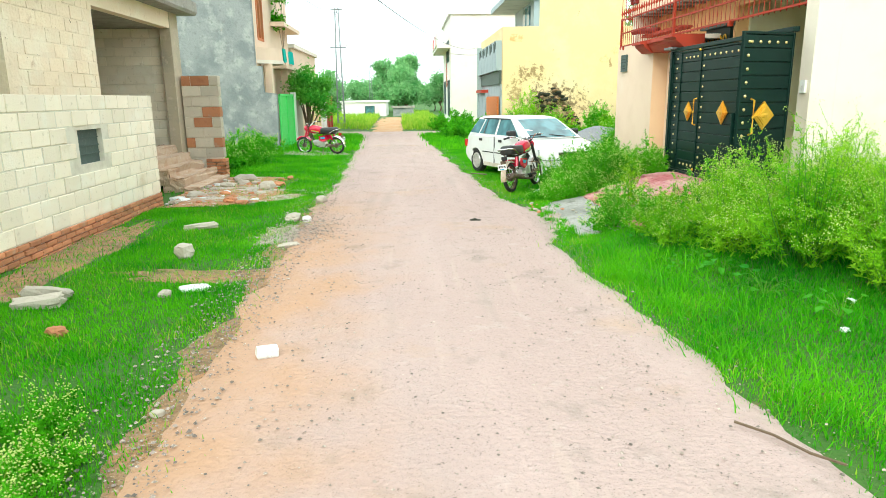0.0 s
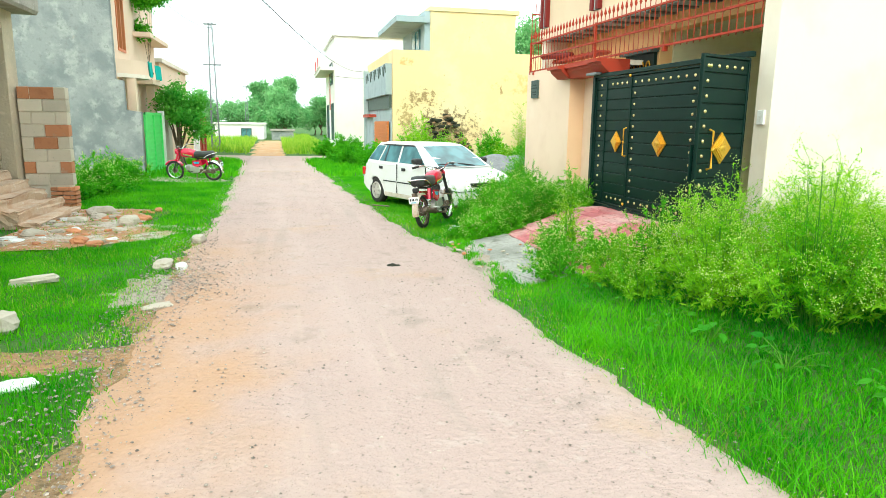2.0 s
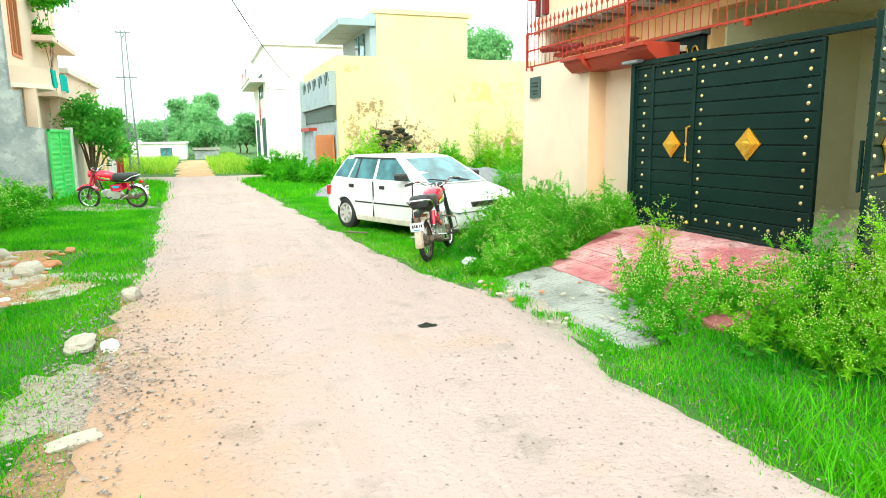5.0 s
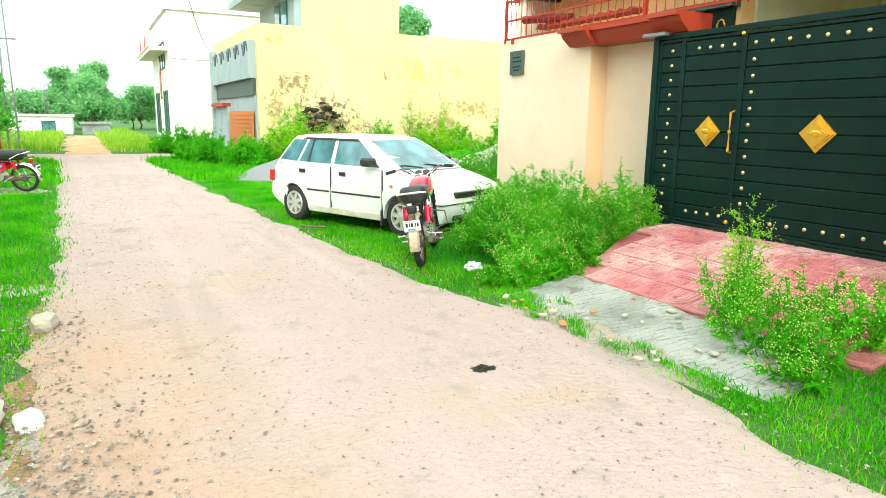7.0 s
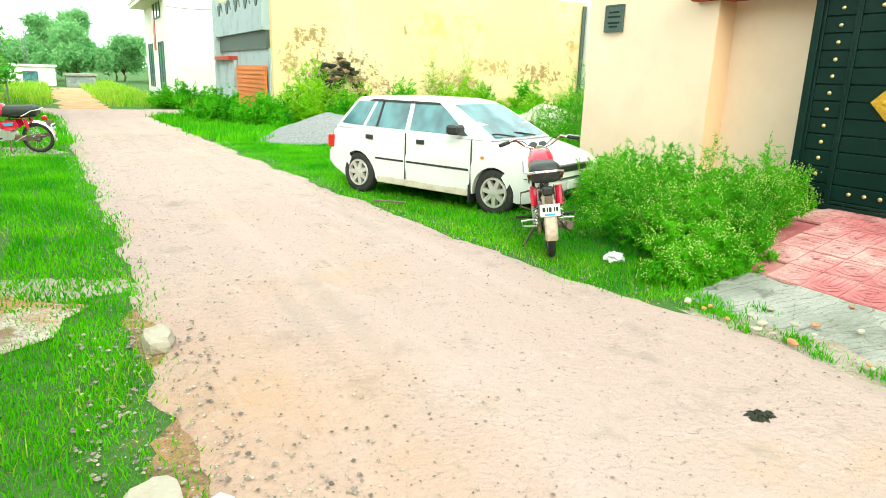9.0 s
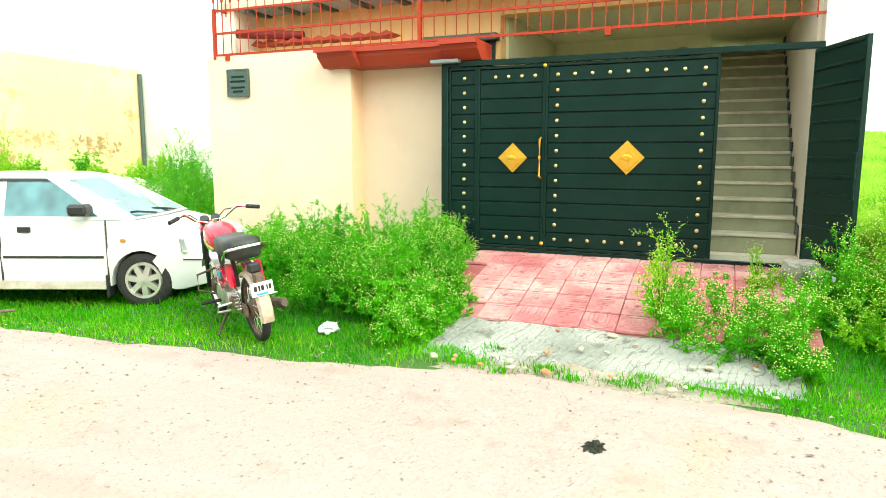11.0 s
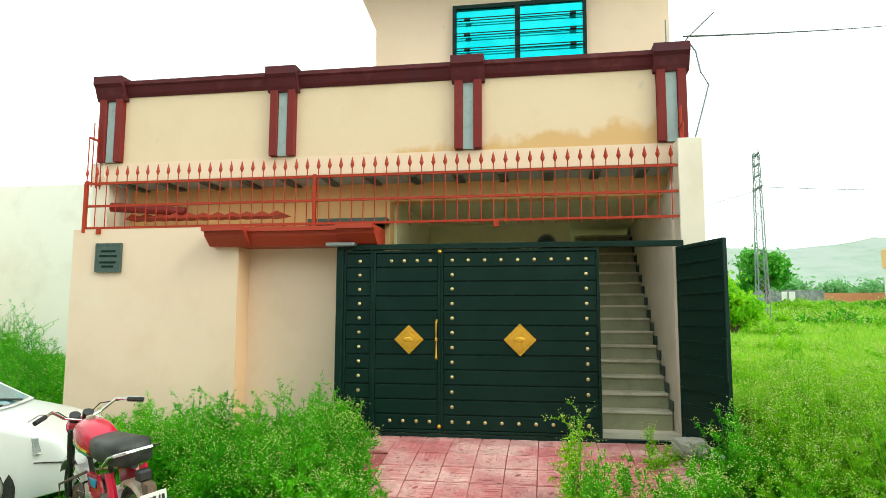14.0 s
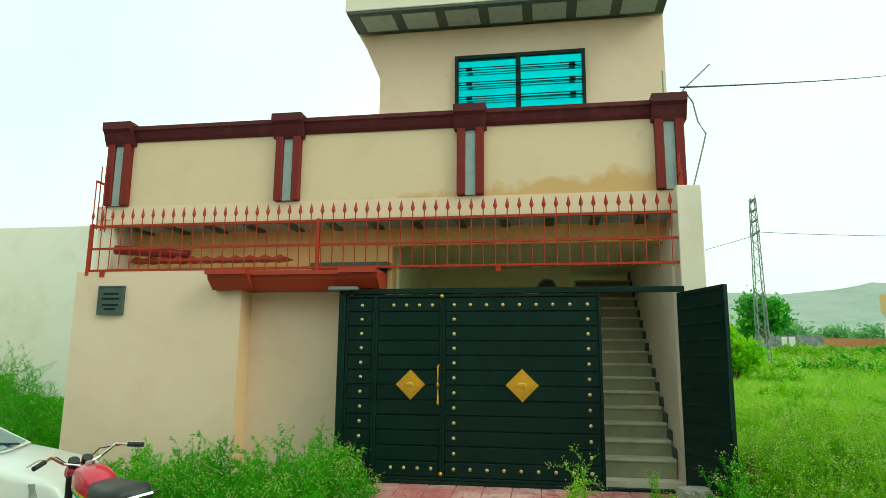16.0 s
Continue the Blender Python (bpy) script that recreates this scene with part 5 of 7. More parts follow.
        side_pane("window_post", [(-0.86, 0.975), (-0.82, 0.975), (-0.80, 1.325), (-0.84, 1.325)], BLACK_PLASTIC, 0.01, s=s)
    bm = bmesh.new()
    loft(bm, [[(1.04 + d, -0.62, 0.955), (1.09 + d, 0, 0.955), (1.04 + d, 0.62, 0.955), (0.33 + d, 0.53, 1.335), (0.38 + d, 0, 1.345), (0.33 + d, -0.53, 1.335)] for d in (0.0, 0.035)])
    part("windscreen", bm, CAR_GLASS, root)
    part("rear_window", loft(bmesh.new(), [[(-1.69 - d, -0.58, 1.0), (-1.69 - d, 0.58, 1.0), (-1.42 - d, 0.5, 1.33), (-1.42 - d, -0.5, 1.33)] for d in (0.0, 0.03)]), CAR_GLASS, root)
    for s in (-0.25, 0.25):
        part("wiper", pipe(bmesh.new(), [(1.13, s, 0.965), (1.05, s - 0.28, 1.0), (1.02, s - 0.36, 1.0)], 0.012, 6), BLACK_PLASTIC, root)
    # side details
    for s in (-1, 1):
        y = s * 0.797
        for x0, x1 in ((-0.82, -0.30), (-0.24, 0.80)):
            part("rub_strip", new_box(x0, x1, y - 0.012, y + 0.012, 0.535, 0.56, 0.004), BLACK_PLASTIC, root, "black rubbing strip")
        part("sill", new_box(-0.82, 0.82, s * 0.765 - 0.012, s * 0.765 + 0.012, 0.20, 0.30, 0.01), CAR_DIRT, root, "dusty lower sill")
        for x in (-0.27, 0.83):
            part("door_gap", new_box(x, x + 0.005, s * 0.79 - 0.014, s * 0.79 + 0.011, 0.3, 0.93), BLACK_PLASTIC, root)
        for x in (-1.02, -0.08):
            part("door_handle", new_box(x, x + 0.13, s * 0.785 - 0.016, s * 0.785 + 0.016, 0.80, 0.86, 0.008), BLACK_PLASTIC, root, "black door handle")
        bm = new_box(0.52, 0.72, s * 0.86 - 0.09, s * 0.86 + 0.09, 0.98, 1.10, 0.03)
        part("mirror", bm, BLACK_PLASTIC, root, "black door mirror")
        part("indicator", ball(bmesh.new(), (1.0, s * 0.788, 0.72), 0.022, 2, (1.4, 0.5, 1)), LENS_AMBER, root)
        part("mud_flap", new_box(0.80, 0.83, s * 0.72 - 0.08, s * 0.72 + 0.08, 0.13, 0.36, 0.005), BLACK_PLASTIC, root)
        bm = bmesh.new()
        loft(bm, [[(1.60 + d, s * (0.775 + d), 0.60), (1.885 + d, s * 0.50, 0.58), (1.83 + d, s * 0.48, 0.705), (1.57 + d, s * (0.77 + d), 0.735)] for d in (-0.02, 0.025)])
        part("headlamp", bm, LENS_CLEAR, root, "clear headlamp")
        part("tail_lamp", new_box(-1.825, -1.70, s * 0.72 - 0.05, s * 0.72 + 0.075, 0.62, 0.80, 0.01), LENS_RED, root, "red tail lamp")
    part("grille", new_box(1.82, 1.895, -0.42, 0.42, 0.59, 0.67, 0.01), BLACK_PLASTIC, root, "black front grille")
    part("air_intake", new_box(1.88, 1.935, -0.5, 0.5, 0.29, 0.36, 0.01), BLACK_PLASTIC, root)
    part("bumper_line", new_box(1.60, 1.92, -0.765, 0.765, 0.515, 0.523), BLACK_PLASTIC, root)
    part("number_plate", new_box(1.92, 1.945, -0.24, 0.24, 0.38, 0.49, 0.004), WHITE_PLATE, root)
    # wheels
    for x in (-WX, WX):
        for s in (-1, 1):
            wheel = new("wheel")
            wheel.parent = root
            wheel.matrix_basis = pose(x, s * 0.69, R * 1.09, 0, random.Random(int(x * 10) + s).uniform(0, 60), 0) @ Matrix.Diagonal((1.09, 1.0, 1.09, 1))
            bm = lathe(bmesh.new(), [(0.175, -0.075), (0.20, -0.085), (0.25, -0.085), (0.268, -0.06), (R, -0.03), (R, 0.03), (0.268, 0.06), (0.25, 0.085), (0.20, 0.085), (0.175, 0.075), (0.17, 0.0), (0.175, -0.075)], 36)
            smooth(part("tyre", bm, BLACK, wheel))
            f = s
            bm = lathe(bmesh.new(), [(0.178, f * 0.08), (0.165, f * 0.084), (0.155, f * 0.06), (0.15, f * 0.03), (0.0001, f * 0.03)], 36)
            part("dish", bm, BLACK_PLASTIC, wheel)
            bm = lathe(bmesh.new(), [(0.18, f * 0.075), (0.172, f * 0.092), (0.15, f * 0.09), (0.145, f * 0.05)], 36)
            part("rim_ring", bm, STEEL, wheel, "silver wheel cover ring")
            part("hub_cap", lathe(bmesh.new(), [(0.06, f * 0.03), (0.055, f * 0.085), (0.0001, f * 0.092)], 16), STEEL, wheel)
            for k in range(7):
                m = Matrix.Rotation(2 * math.pi * k / 7, 4, "Y")
                pts = [(0.04, -0.03), (0.155, -0.026), (0.155, 0.026), (0.04, 0.03)]
                part("spoke", loft(bmesh.new(), [[m @ Vector((u, f * o, v * w)) for u, v in pts] for o, w in ((0.035, 1.2), (0.084, 0.95))]), STEEL, wheel)
    return root


the_car = car()


def motorcycle(m, label, dirty=True):
    """A small commuter motorcycle on its stand: local x forward, y to its left."""
    root = empty("motorcycle", m, label, "motorcycle", "parked motorcycles")
    P = lambda n, bm, mat, lb="": part(n, bm, mat, root, lb)
    R = 0.285
    for x in (-0.60, 0.60):
        wheel = new("wheel")
        wheel.parent = root
        wheel.matrix_basis = pose(x, 0, R)
        bm = lathe(bmesh.new(), [(0.225, -0.028), (0.25, -0.036), (0.275, -0.026), (R, 0.0), (0.275, 0.026), (0.25, 0.036), (0.225, 0.028), (0.225, -0.028)], 40)
        smooth(part("tyre", bm, BLACK, wheel))
        part("rim", lathe(bmesh.new(), [(0.23, -0.026), (0.215, -0.02), (0.208, 0.0), (0.215, 0.02), (0.23, 0.026)], 40), MUDDY if x < 0 else CHROME, wheel)
        bm = lathe(bmesh.new(), [(0.0001, -0.06), (0.05, -0.058), (0.075, -0.03), (0.075, 0.03), (0.05, 0.058), (0.0001, 0.06)], 20)
        part("hub", bm, MUDDY, wheel)
        bm = bmesh.new()
        for k in range(18):
            a, b = 2 * math.pi * k / 18, 2 * math.pi * (k + (1.6 if k % 2 else -1.6)) / 18
            sy = 0.03 if k % 2 else -0.03
            rod(bm, (0.07 * math.cos(a), sy, 0.07 * math.sin(a)), (0.215 * math.cos(b), 0, 0.215 * math.sin(b)), 0.0025, seg=4, caps=False)
        part("spokes", bm, STEEL, wheel)
    # frame
    bm = bmesh.new()
    pipe(bm, [(0.37, 0, 0.86), (0.28, 0, 0.66), (0.2, 0, 0.34), (0.05, 0, 0.24), (-0.2, 0, 0.26)], 0.02)
    pipe(bm, [(0.36, 0, 0.80), (0.1, 0, 0.70), (-0.25, 0, 0.66), (-0.62, 0, 0.70)], 0.022)
    pipe(bm, [(-0.15, 0, 0.68), (-0.18, 0, 0.45), (-0.2, 0, 0.27)], 0.02)
    P("frame", bm, BLACK_PLASTIC)
    for s in (-1, 1):
        P("fork_leg", rod(bmesh.new(), (0.60, s * 0.075, R), (0.40, s * 0.075, 0.86), 0.019, 0.017), BLACK_PLASTIC)
        P("fork_cover", rod(bmesh.new(), (0.50, s * 0.075, 0.58), (0.405, s * 0.075, 0.85), 0.03), BIKE_RED if not dirty else BLACK_PLASTIC)
        bm = bmesh.new()
        pipe(bm, [(-0.60, s * 0.1, R), (-0.16, s * 0.085, 0.29)], 0.018)
        P("swing_arm", bm, MUDDY)
        P("shock_top", rod(bmesh.new(), (-0.50, s * 0.12, 0.48), (-0.46, s * 0.12, 0.66), 0.032), BIKE_RED, "red shock absorber cover")
        bm = bmesh.new()
        n = 40
        pipe(bm, [(-0.59 + 0.1 * k / n + 0.026 * math.cos(k * 1.1), s * 0.12 + 0.026 * math.sin(k * 1.1), 0.30 + 0.19 * k / n) for k in range(n)], 0.006, 5)
        P("spring", bm, CHROME, "chrome coil spring")
        P("foot_peg", rod(bmesh.new(), (-0.02, s * 0.1, 0.28), (-0.02, s * 0.30, 0.29), 0.016), BLACK)
        bm = bmesh.new()
        pipe(bm, [(-0.30, s * 0.12, 0.24), (-0.30, s * 0.24, 0.25), (-0.42, s * 0.25, 0.33), (-0.44, s * 0.14, 0.34)], 0.009, 6)
        P("pillion_step", bm, STEEL)
        bm = bmesh.new()
        pipe(bm, [(0.34, s * 0.02, 0.93), (0.34, s * 0.14, 0.97), (0.28, s * 0.24, 1.05), (0.17, s * 0.34, 1.03)], 0.011, 8)
        P("handlebar", bm, CHROME)
        P("grip", rod(bmesh.new(), (0.21, s * 0.305, 1.037), (0.13, s * 0.40, 1.02), 0.019), BLACK)
        P("lever", pipe(bmesh.new(), [(0.25, s * 0.27, 1.045), (0.28, s * 0.33, 1.05), (0.21, s * 0.42, 1.03)], 0.006, 6), STEEL)
        bm = loft(bmesh.new(), [[(-0.02, s * (0.10 + d), 0.60), (-0.30, s * (0.12 + d), 0.62), (-0.34, s * (0.12 + d), 0.50), (-0.2, s * (0.12 + d), 0.42), (-0.04, s * (0.10 + d), 0.46)] for d in (0.0, 0.025)])
        P("side_cover", bm, BIKE_RED)
        bm = loft(bmesh.new(), [[(-0.06, s * (0.128 + d), 0.57), (-0.27, s * (0.146 + d), 0.585), (-0.24, s * (0.146 + d), 0.52), (-0.1, s * (0.128 + d), 0.51)] for d in (-0.004, 0.003)])
        P("decal", bm, BLUE_DECAL, "blue and white side cover decal")
    # tank
    bm = bmesh.new()
    secs = []
    for x, w, z0, z1 in ((0.36, 0.05, 0.74, 0.86), (0.31, 0.10, 0.70, 0.93), (0.20, 0.13, 0.68, 0.965), (0.05, 0.135, 0.68, 0.95), (-0.08, 0.115, 0.69, 0.90), (-0.16, 0.075, 0.70, 0.81)):
        zc, h = (z0 + z1) / 2, (z1 - z0) / 2
        secs.append([(x, w * math.copysign(abs(math.cos(a)) ** 0.75, math.cos(a)), zc + h * math.copysign(abs(math.sin(a)) ** 0.75, math.sin(a))) for a in (2 * math.pi * k / 16 for k in range(16))])
    loft(bm, secs)
    smooth(P("tank", bm, BIKE_RED, "glossy red fuel tank"))
    P("fuel_cap", rod(bmesh.new(), (0.17, 0, 0.955), (0.17, 0, 0.98), 0.035), CHROME)
    for s in (-1, 1):
        for mat, z, w in ((YELLOW_DECAL, 0.80, 0.014), (GREEN_DECAL, 0.775, 0.012)):
            bm = loft(bmesh.new(), [[(0.24, s * (0.119 + d), z + 0.015), (0.10, s * (0.131 + d), z - 0.01), (-0.04, s * (0.122 + d), z - 0.045), (-0.04, s * (0.122 + d), z - 0.045 - w), (0.10, s * (0.131 + d), z - 0.02 - w), (0.24, s * (0.119 + d), z + 0.012 - w)] for d in (-0.01, 0.004)])
            P("stripe", bm, mat, "coloured tank stripe")
    # seat
    bm = bmesh.new()
    secs = []
    for x, w, z0, z1 in ((-0.06, 0.09, 0.70, 0.82), (-0.12, 0.125, 0.70, 0.875), (-0.28, 0.14, 0.70, 0.875), (-0.46, 0.145, 0.70, 0.885), (-0.60, 0.14, 0.71, 0.895), (-0.66, 0.115, 0.72, 0.86)):
        zc, h = (z0 + z1) / 2, (z1 - z0) / 2
        secs.append([(x, w * math.copysign(abs(math.cos(a)) ** 0.5, math.cos(a)), zc + h * math.copysign(abs(math.sin(a)) ** 0.5, math.sin(a))) for a in (2 * math.pi * k / 16 for k in range(16))])
    loft(bm, secs)
    smooth(P("seat", bm, SEAT_VINYL, "black vinyl seat"))
    bm = bmesh.new()
    pipe(bm, [(-0.42, 0.15, 0.70), (-0.60, 0.16, 0.80), (-0.68, 0.155, 0.82), (-0.72, 0.09, 0.83), (-0.72, -0.09, 0.83), (-0.68, -0.155, 0.82), (-0.60, -0.16, 0.80), (-0.42, -0.15, 0.70)], 0.012)
    P("grab_rail", bm, CHROME, "chrome grab rail behind the seat")
    # mudguards as bent plates
    def guard(x, r, a0, a1, w, mat, lb=""):
        bm = bmesh.new()
        n = 12
        secs = []
        for k in range(n + 1):
            a = radians(a0 + (a1 - a0) * k / n)
            c, s_ = math.cos(a), math.sin(a)
            ring = []
            for y, d in ((-w, -0.03), (-w * 0.7, 0.0), (w * 0.7, 0.0), (w, -0.03), (w * 0.66, -0.012), (-w * 0.66, -0.012)):
                ring.append((x + (r + d) * c, y, R + (r + d) * s_))
            secs.append(ring)
        loft(bm, secs)
        return P("mudguard", bm, mat, lb)
    guard(0.60, 0.325, 30, 150, 0.06, BIKE_RED if not dirty else STEEL)
    guard(-0.60, 0.32, 60, 190, 0.058, DUST if dirty else CHROME, "dusty rear mudguard")
    plate = P("number_plate", new_box(-0.895, -0.88, -0.09, 0.09, 0.45, 0.56, 0.003), WHITE_PLATE, "white number plate")
    bm = new_box(-0.899, -0.895, -0.04, 0.05, 0.46, 0.475)
    part("plate_band", bm, BLUE_DECAL, plate)
    for y0, w in ((-0.085, 0.022), (-0.052, 0.012), (-0.015, 0.026), (0.02, 0.016), (0.05, 0.028)):
        part("plate_mark", new_box(-0.899, -0.895, y0 * 0.85, (y0 + w) * 0.85, 0.495, 0.535), BLACK_PLASTIC, plate)
    P("plate_holder", new_box(-0.88, -0.78, -0.03, 0.03, 0.52, 0.62), MUDDY)
    P("tail_lamp", new_box(-0.80, -0.72, -0.05, 0.05, 0.62, 0.70, 0.015), BLACK_PLASTIC if dirty else LENS_RED)
    # engine, exhaust, chain case
    bm = bmesh.new()
    rod(bm, (-0.02, -0.11, 0.33), (-0.02, 0.13, 0.33), 0.10, seg=20)
    rod(bm, (-0.16, -0.10, 0.33), (-0.16, 0.12, 0.33), 0.085, seg=20)
    box(bm, -0.16, 0.06, -0.1, 0.12, 0.24, 0.43, 0.02)
    P("engine", bm, STEEL, "dull aluminium engine case")
    P("cylinder", rod(bmesh.new(), (0.04, 0, 0.38), (0.26, 0, 0.40), 0.05, seg=14), STEEL)
    for k in range(6):
        P("cooling_fin", new_box(0.06 + k * 0.028, 0.072 + k * 0.028, -0.08, 0.08, 0.30, 0.46, 0.006), STEEL)
    P("carburettor", new_box(-0.12, 0.02, -0.04, 0.05, 0.44, 0.55, 0.015), MUDDY)
    bm = bmesh.new()
    pipe(bm, [(0.24, -0.04, 0.34), (0.24, -0.12, 0.24), (0.10, -0.16, 0.19), (-0.2, -0.17, 0.22), (-0.35, -0.17, 0.25)], 0.018)
    pipe(bm, [(-0.35, -0.17, 0.25), (-0.42, -0.17, 0.26), (-0.80, -0.17, 0.33), (-0.86, -0.17, 0.34)], [0.025, 0.042, 0.045, 0.03], 12)
    P("exhaust", bm, MUDDY, "dusty exhaust pipe and silencer")
    bm = new_box(-0.68, -0.12, 0.075, 0.105, 0.24, 0.35, 0.02)
    P("chain_case", bm, MUDDY)
    P("side_stand", pipe(bmesh.new(), [(-0.14, 0.08, 0.26), (-0.18, 0.22, 0.06), (-0.22, 0.25, 0.03)], 0.012, 6), MUDDY)
    # headlamp, dials
    bm = lathe(bmesh.new(), [(0.0001, -0.05), (0.05, -0.045), (0.08, 0.0), (0.085, 0.05)], 20)
    bm.transform(pose(0.46, 0, 0.86, 0, 0, -90))
    P("headlamp_shell", bm, BIKE_RED)
    bm = lathe(bmesh.new(), [(0.082, 0.05), (0.05, 0.07), (0.0001, 0.075)], 20)
    bm.transform(pose(0.46, 0, 0.86, 0, 0, -90))
    P("headlamp_lens", bm, LENS_CLEAR)
    for s in (-0.05, 0.05):
        P("dial", rod(bmesh.new(), (0.40, s, 0.93), (0.37, s, 0.98), 0.042, seg=16), BLACK_PLASTIC)
    for s in (-1, 1):
        P("cable", pipe(bmesh.new(), [(0.24, s * 0.27, 1.04), (0.42, s * 0.16, 1.02), (0.46, s * 0.05, 0.92), (0.40, 0.0, 0.78)], 0.005, 5), CABLE)
    bm = bmesh.new()
    pipe(bm, [(0.30, -0.02, 0.52), (0.32, -0.22, 0.48), (0.30, -0.24, 0.34), (0.22, -0.04, 0.26)], 0.011, 6)
    pipe(bm, [(0.30, 0.02, 0.52), (0.32, 0.22, 0.48), (0.30, 0.24, 0.34), (0.22, 0.04, 0.26)], 0.011, 6)
    P("leg_guard", bm, MUDDY)
    return root


motorcycle(Matrix.Translation((2.82, 13.30, 0.03)) @ Matrix.Rotation(radians(56), 4, "Z") @ Matrix.Rotation(radians(-8), 4, "X"), "red motorcycle with black seat and muddy rear wheel parked on grass")
motorcycle(Matrix.Translation((-2.45, 23.0, gz(-2.45, 23.0) + 0.015)) @ Matrix.Rotation(radians(160), 4, "Z") @ Matrix.Rotation(radians(-5), 4, "X"), "red motorcycle with black seat parked beside the green gate", False)

# ---- vegetation ----
rng = np.random.default_rng(7)


def scatter_noise(x, y, scale, seed=0.0):
    """Smooth patchiness from a few crossed waves, between 0 and 1."""
    a = np.sin(x * scale + seed) + np.sin(y * scale * 1.13 + 2.1 * seed + 1.3 * np.sin(x * scale * 0.7))
    b = np.sin((x + y) * scale * 1.9 + seed * 3) + np.sin((x - y) * scale * 2.3 + 1.1 * np.sin(y * scale))
    return 0.5 + 0.18 * a + 0.1 * b


def blades(name, x, y, height, width, mat, label, z=None, lean=0.5):
    """One mesh of many two-segment grass blades rooted at x, y."""
    n = len(x)
    z = ground_z(x, y) if z is None else z
    ang = rng.uniform(0, 2 * np.pi, n)
    h = height * rng.uniform(0.55, 1.25, n)
    w = width * rng.uniform(0.7, 1.3, n)
    lx, ly = np.cos(ang), np.sin(ang)
    la = rng.uniform(0, 2 * np.pi, n)
    ld = rng.uniform(0.05, lean, n) * h
    base = np.stack([x, y, z - 0.01], 1)
    side = np.stack([lx * w, ly * w, np.zeros(n)], 1)
    bend = np.stack([np.cos(la) * ld, np.sin(la) * ld, np.zeros(n)], 1)
    mid = base + bend * 0.35 + np.stack([np.zeros(n), np.zeros(n), h * 0.6], 1)
    tip = base + bend + np.stack([np.zeros(n), np.zeros(n), h], 1)
    v = np.stack([base - side, base + side, mid + side * 0.7, mid - side * 0.7, tip], 1).reshape(-1, 3)
    i = np.arange(n) * 5
    f = np.concatenate([np.stack([i, i + 1, i + 2], 1), np.stack([i, i + 2, i + 3], 1), np.stack([i + 3, i + 2, i + 4], 1)])
    ob = raw_mesh(name, v, f, mat)
    return tagged(ob, label, "grass", "", "stuff")


def in_pad(x, y):
    return (x > 2.75) & (x < 5.4) & (y > 8.75) & (y < 11.45 + 0.55 * step01(3.4, 5.2, x))


def verge_points(n, x0, x1, y0, y1):
    x, y = rng.uniform(x0, x1, n), rng.uniform(y0, y1, n)
    l, r = road_edges(y)
    wob = 0.30 * (scatter_noise(x * 0 + 1, y, 2.3, 5.0) - 0.5) + 0.13 * rng.normal(0, 1, n)
    keep = (x < l - 0.05 + wob) | (x > r + 0.02 + wob)
    keep &= ~in_pad(x, y)
    return x[keep], y[keep]


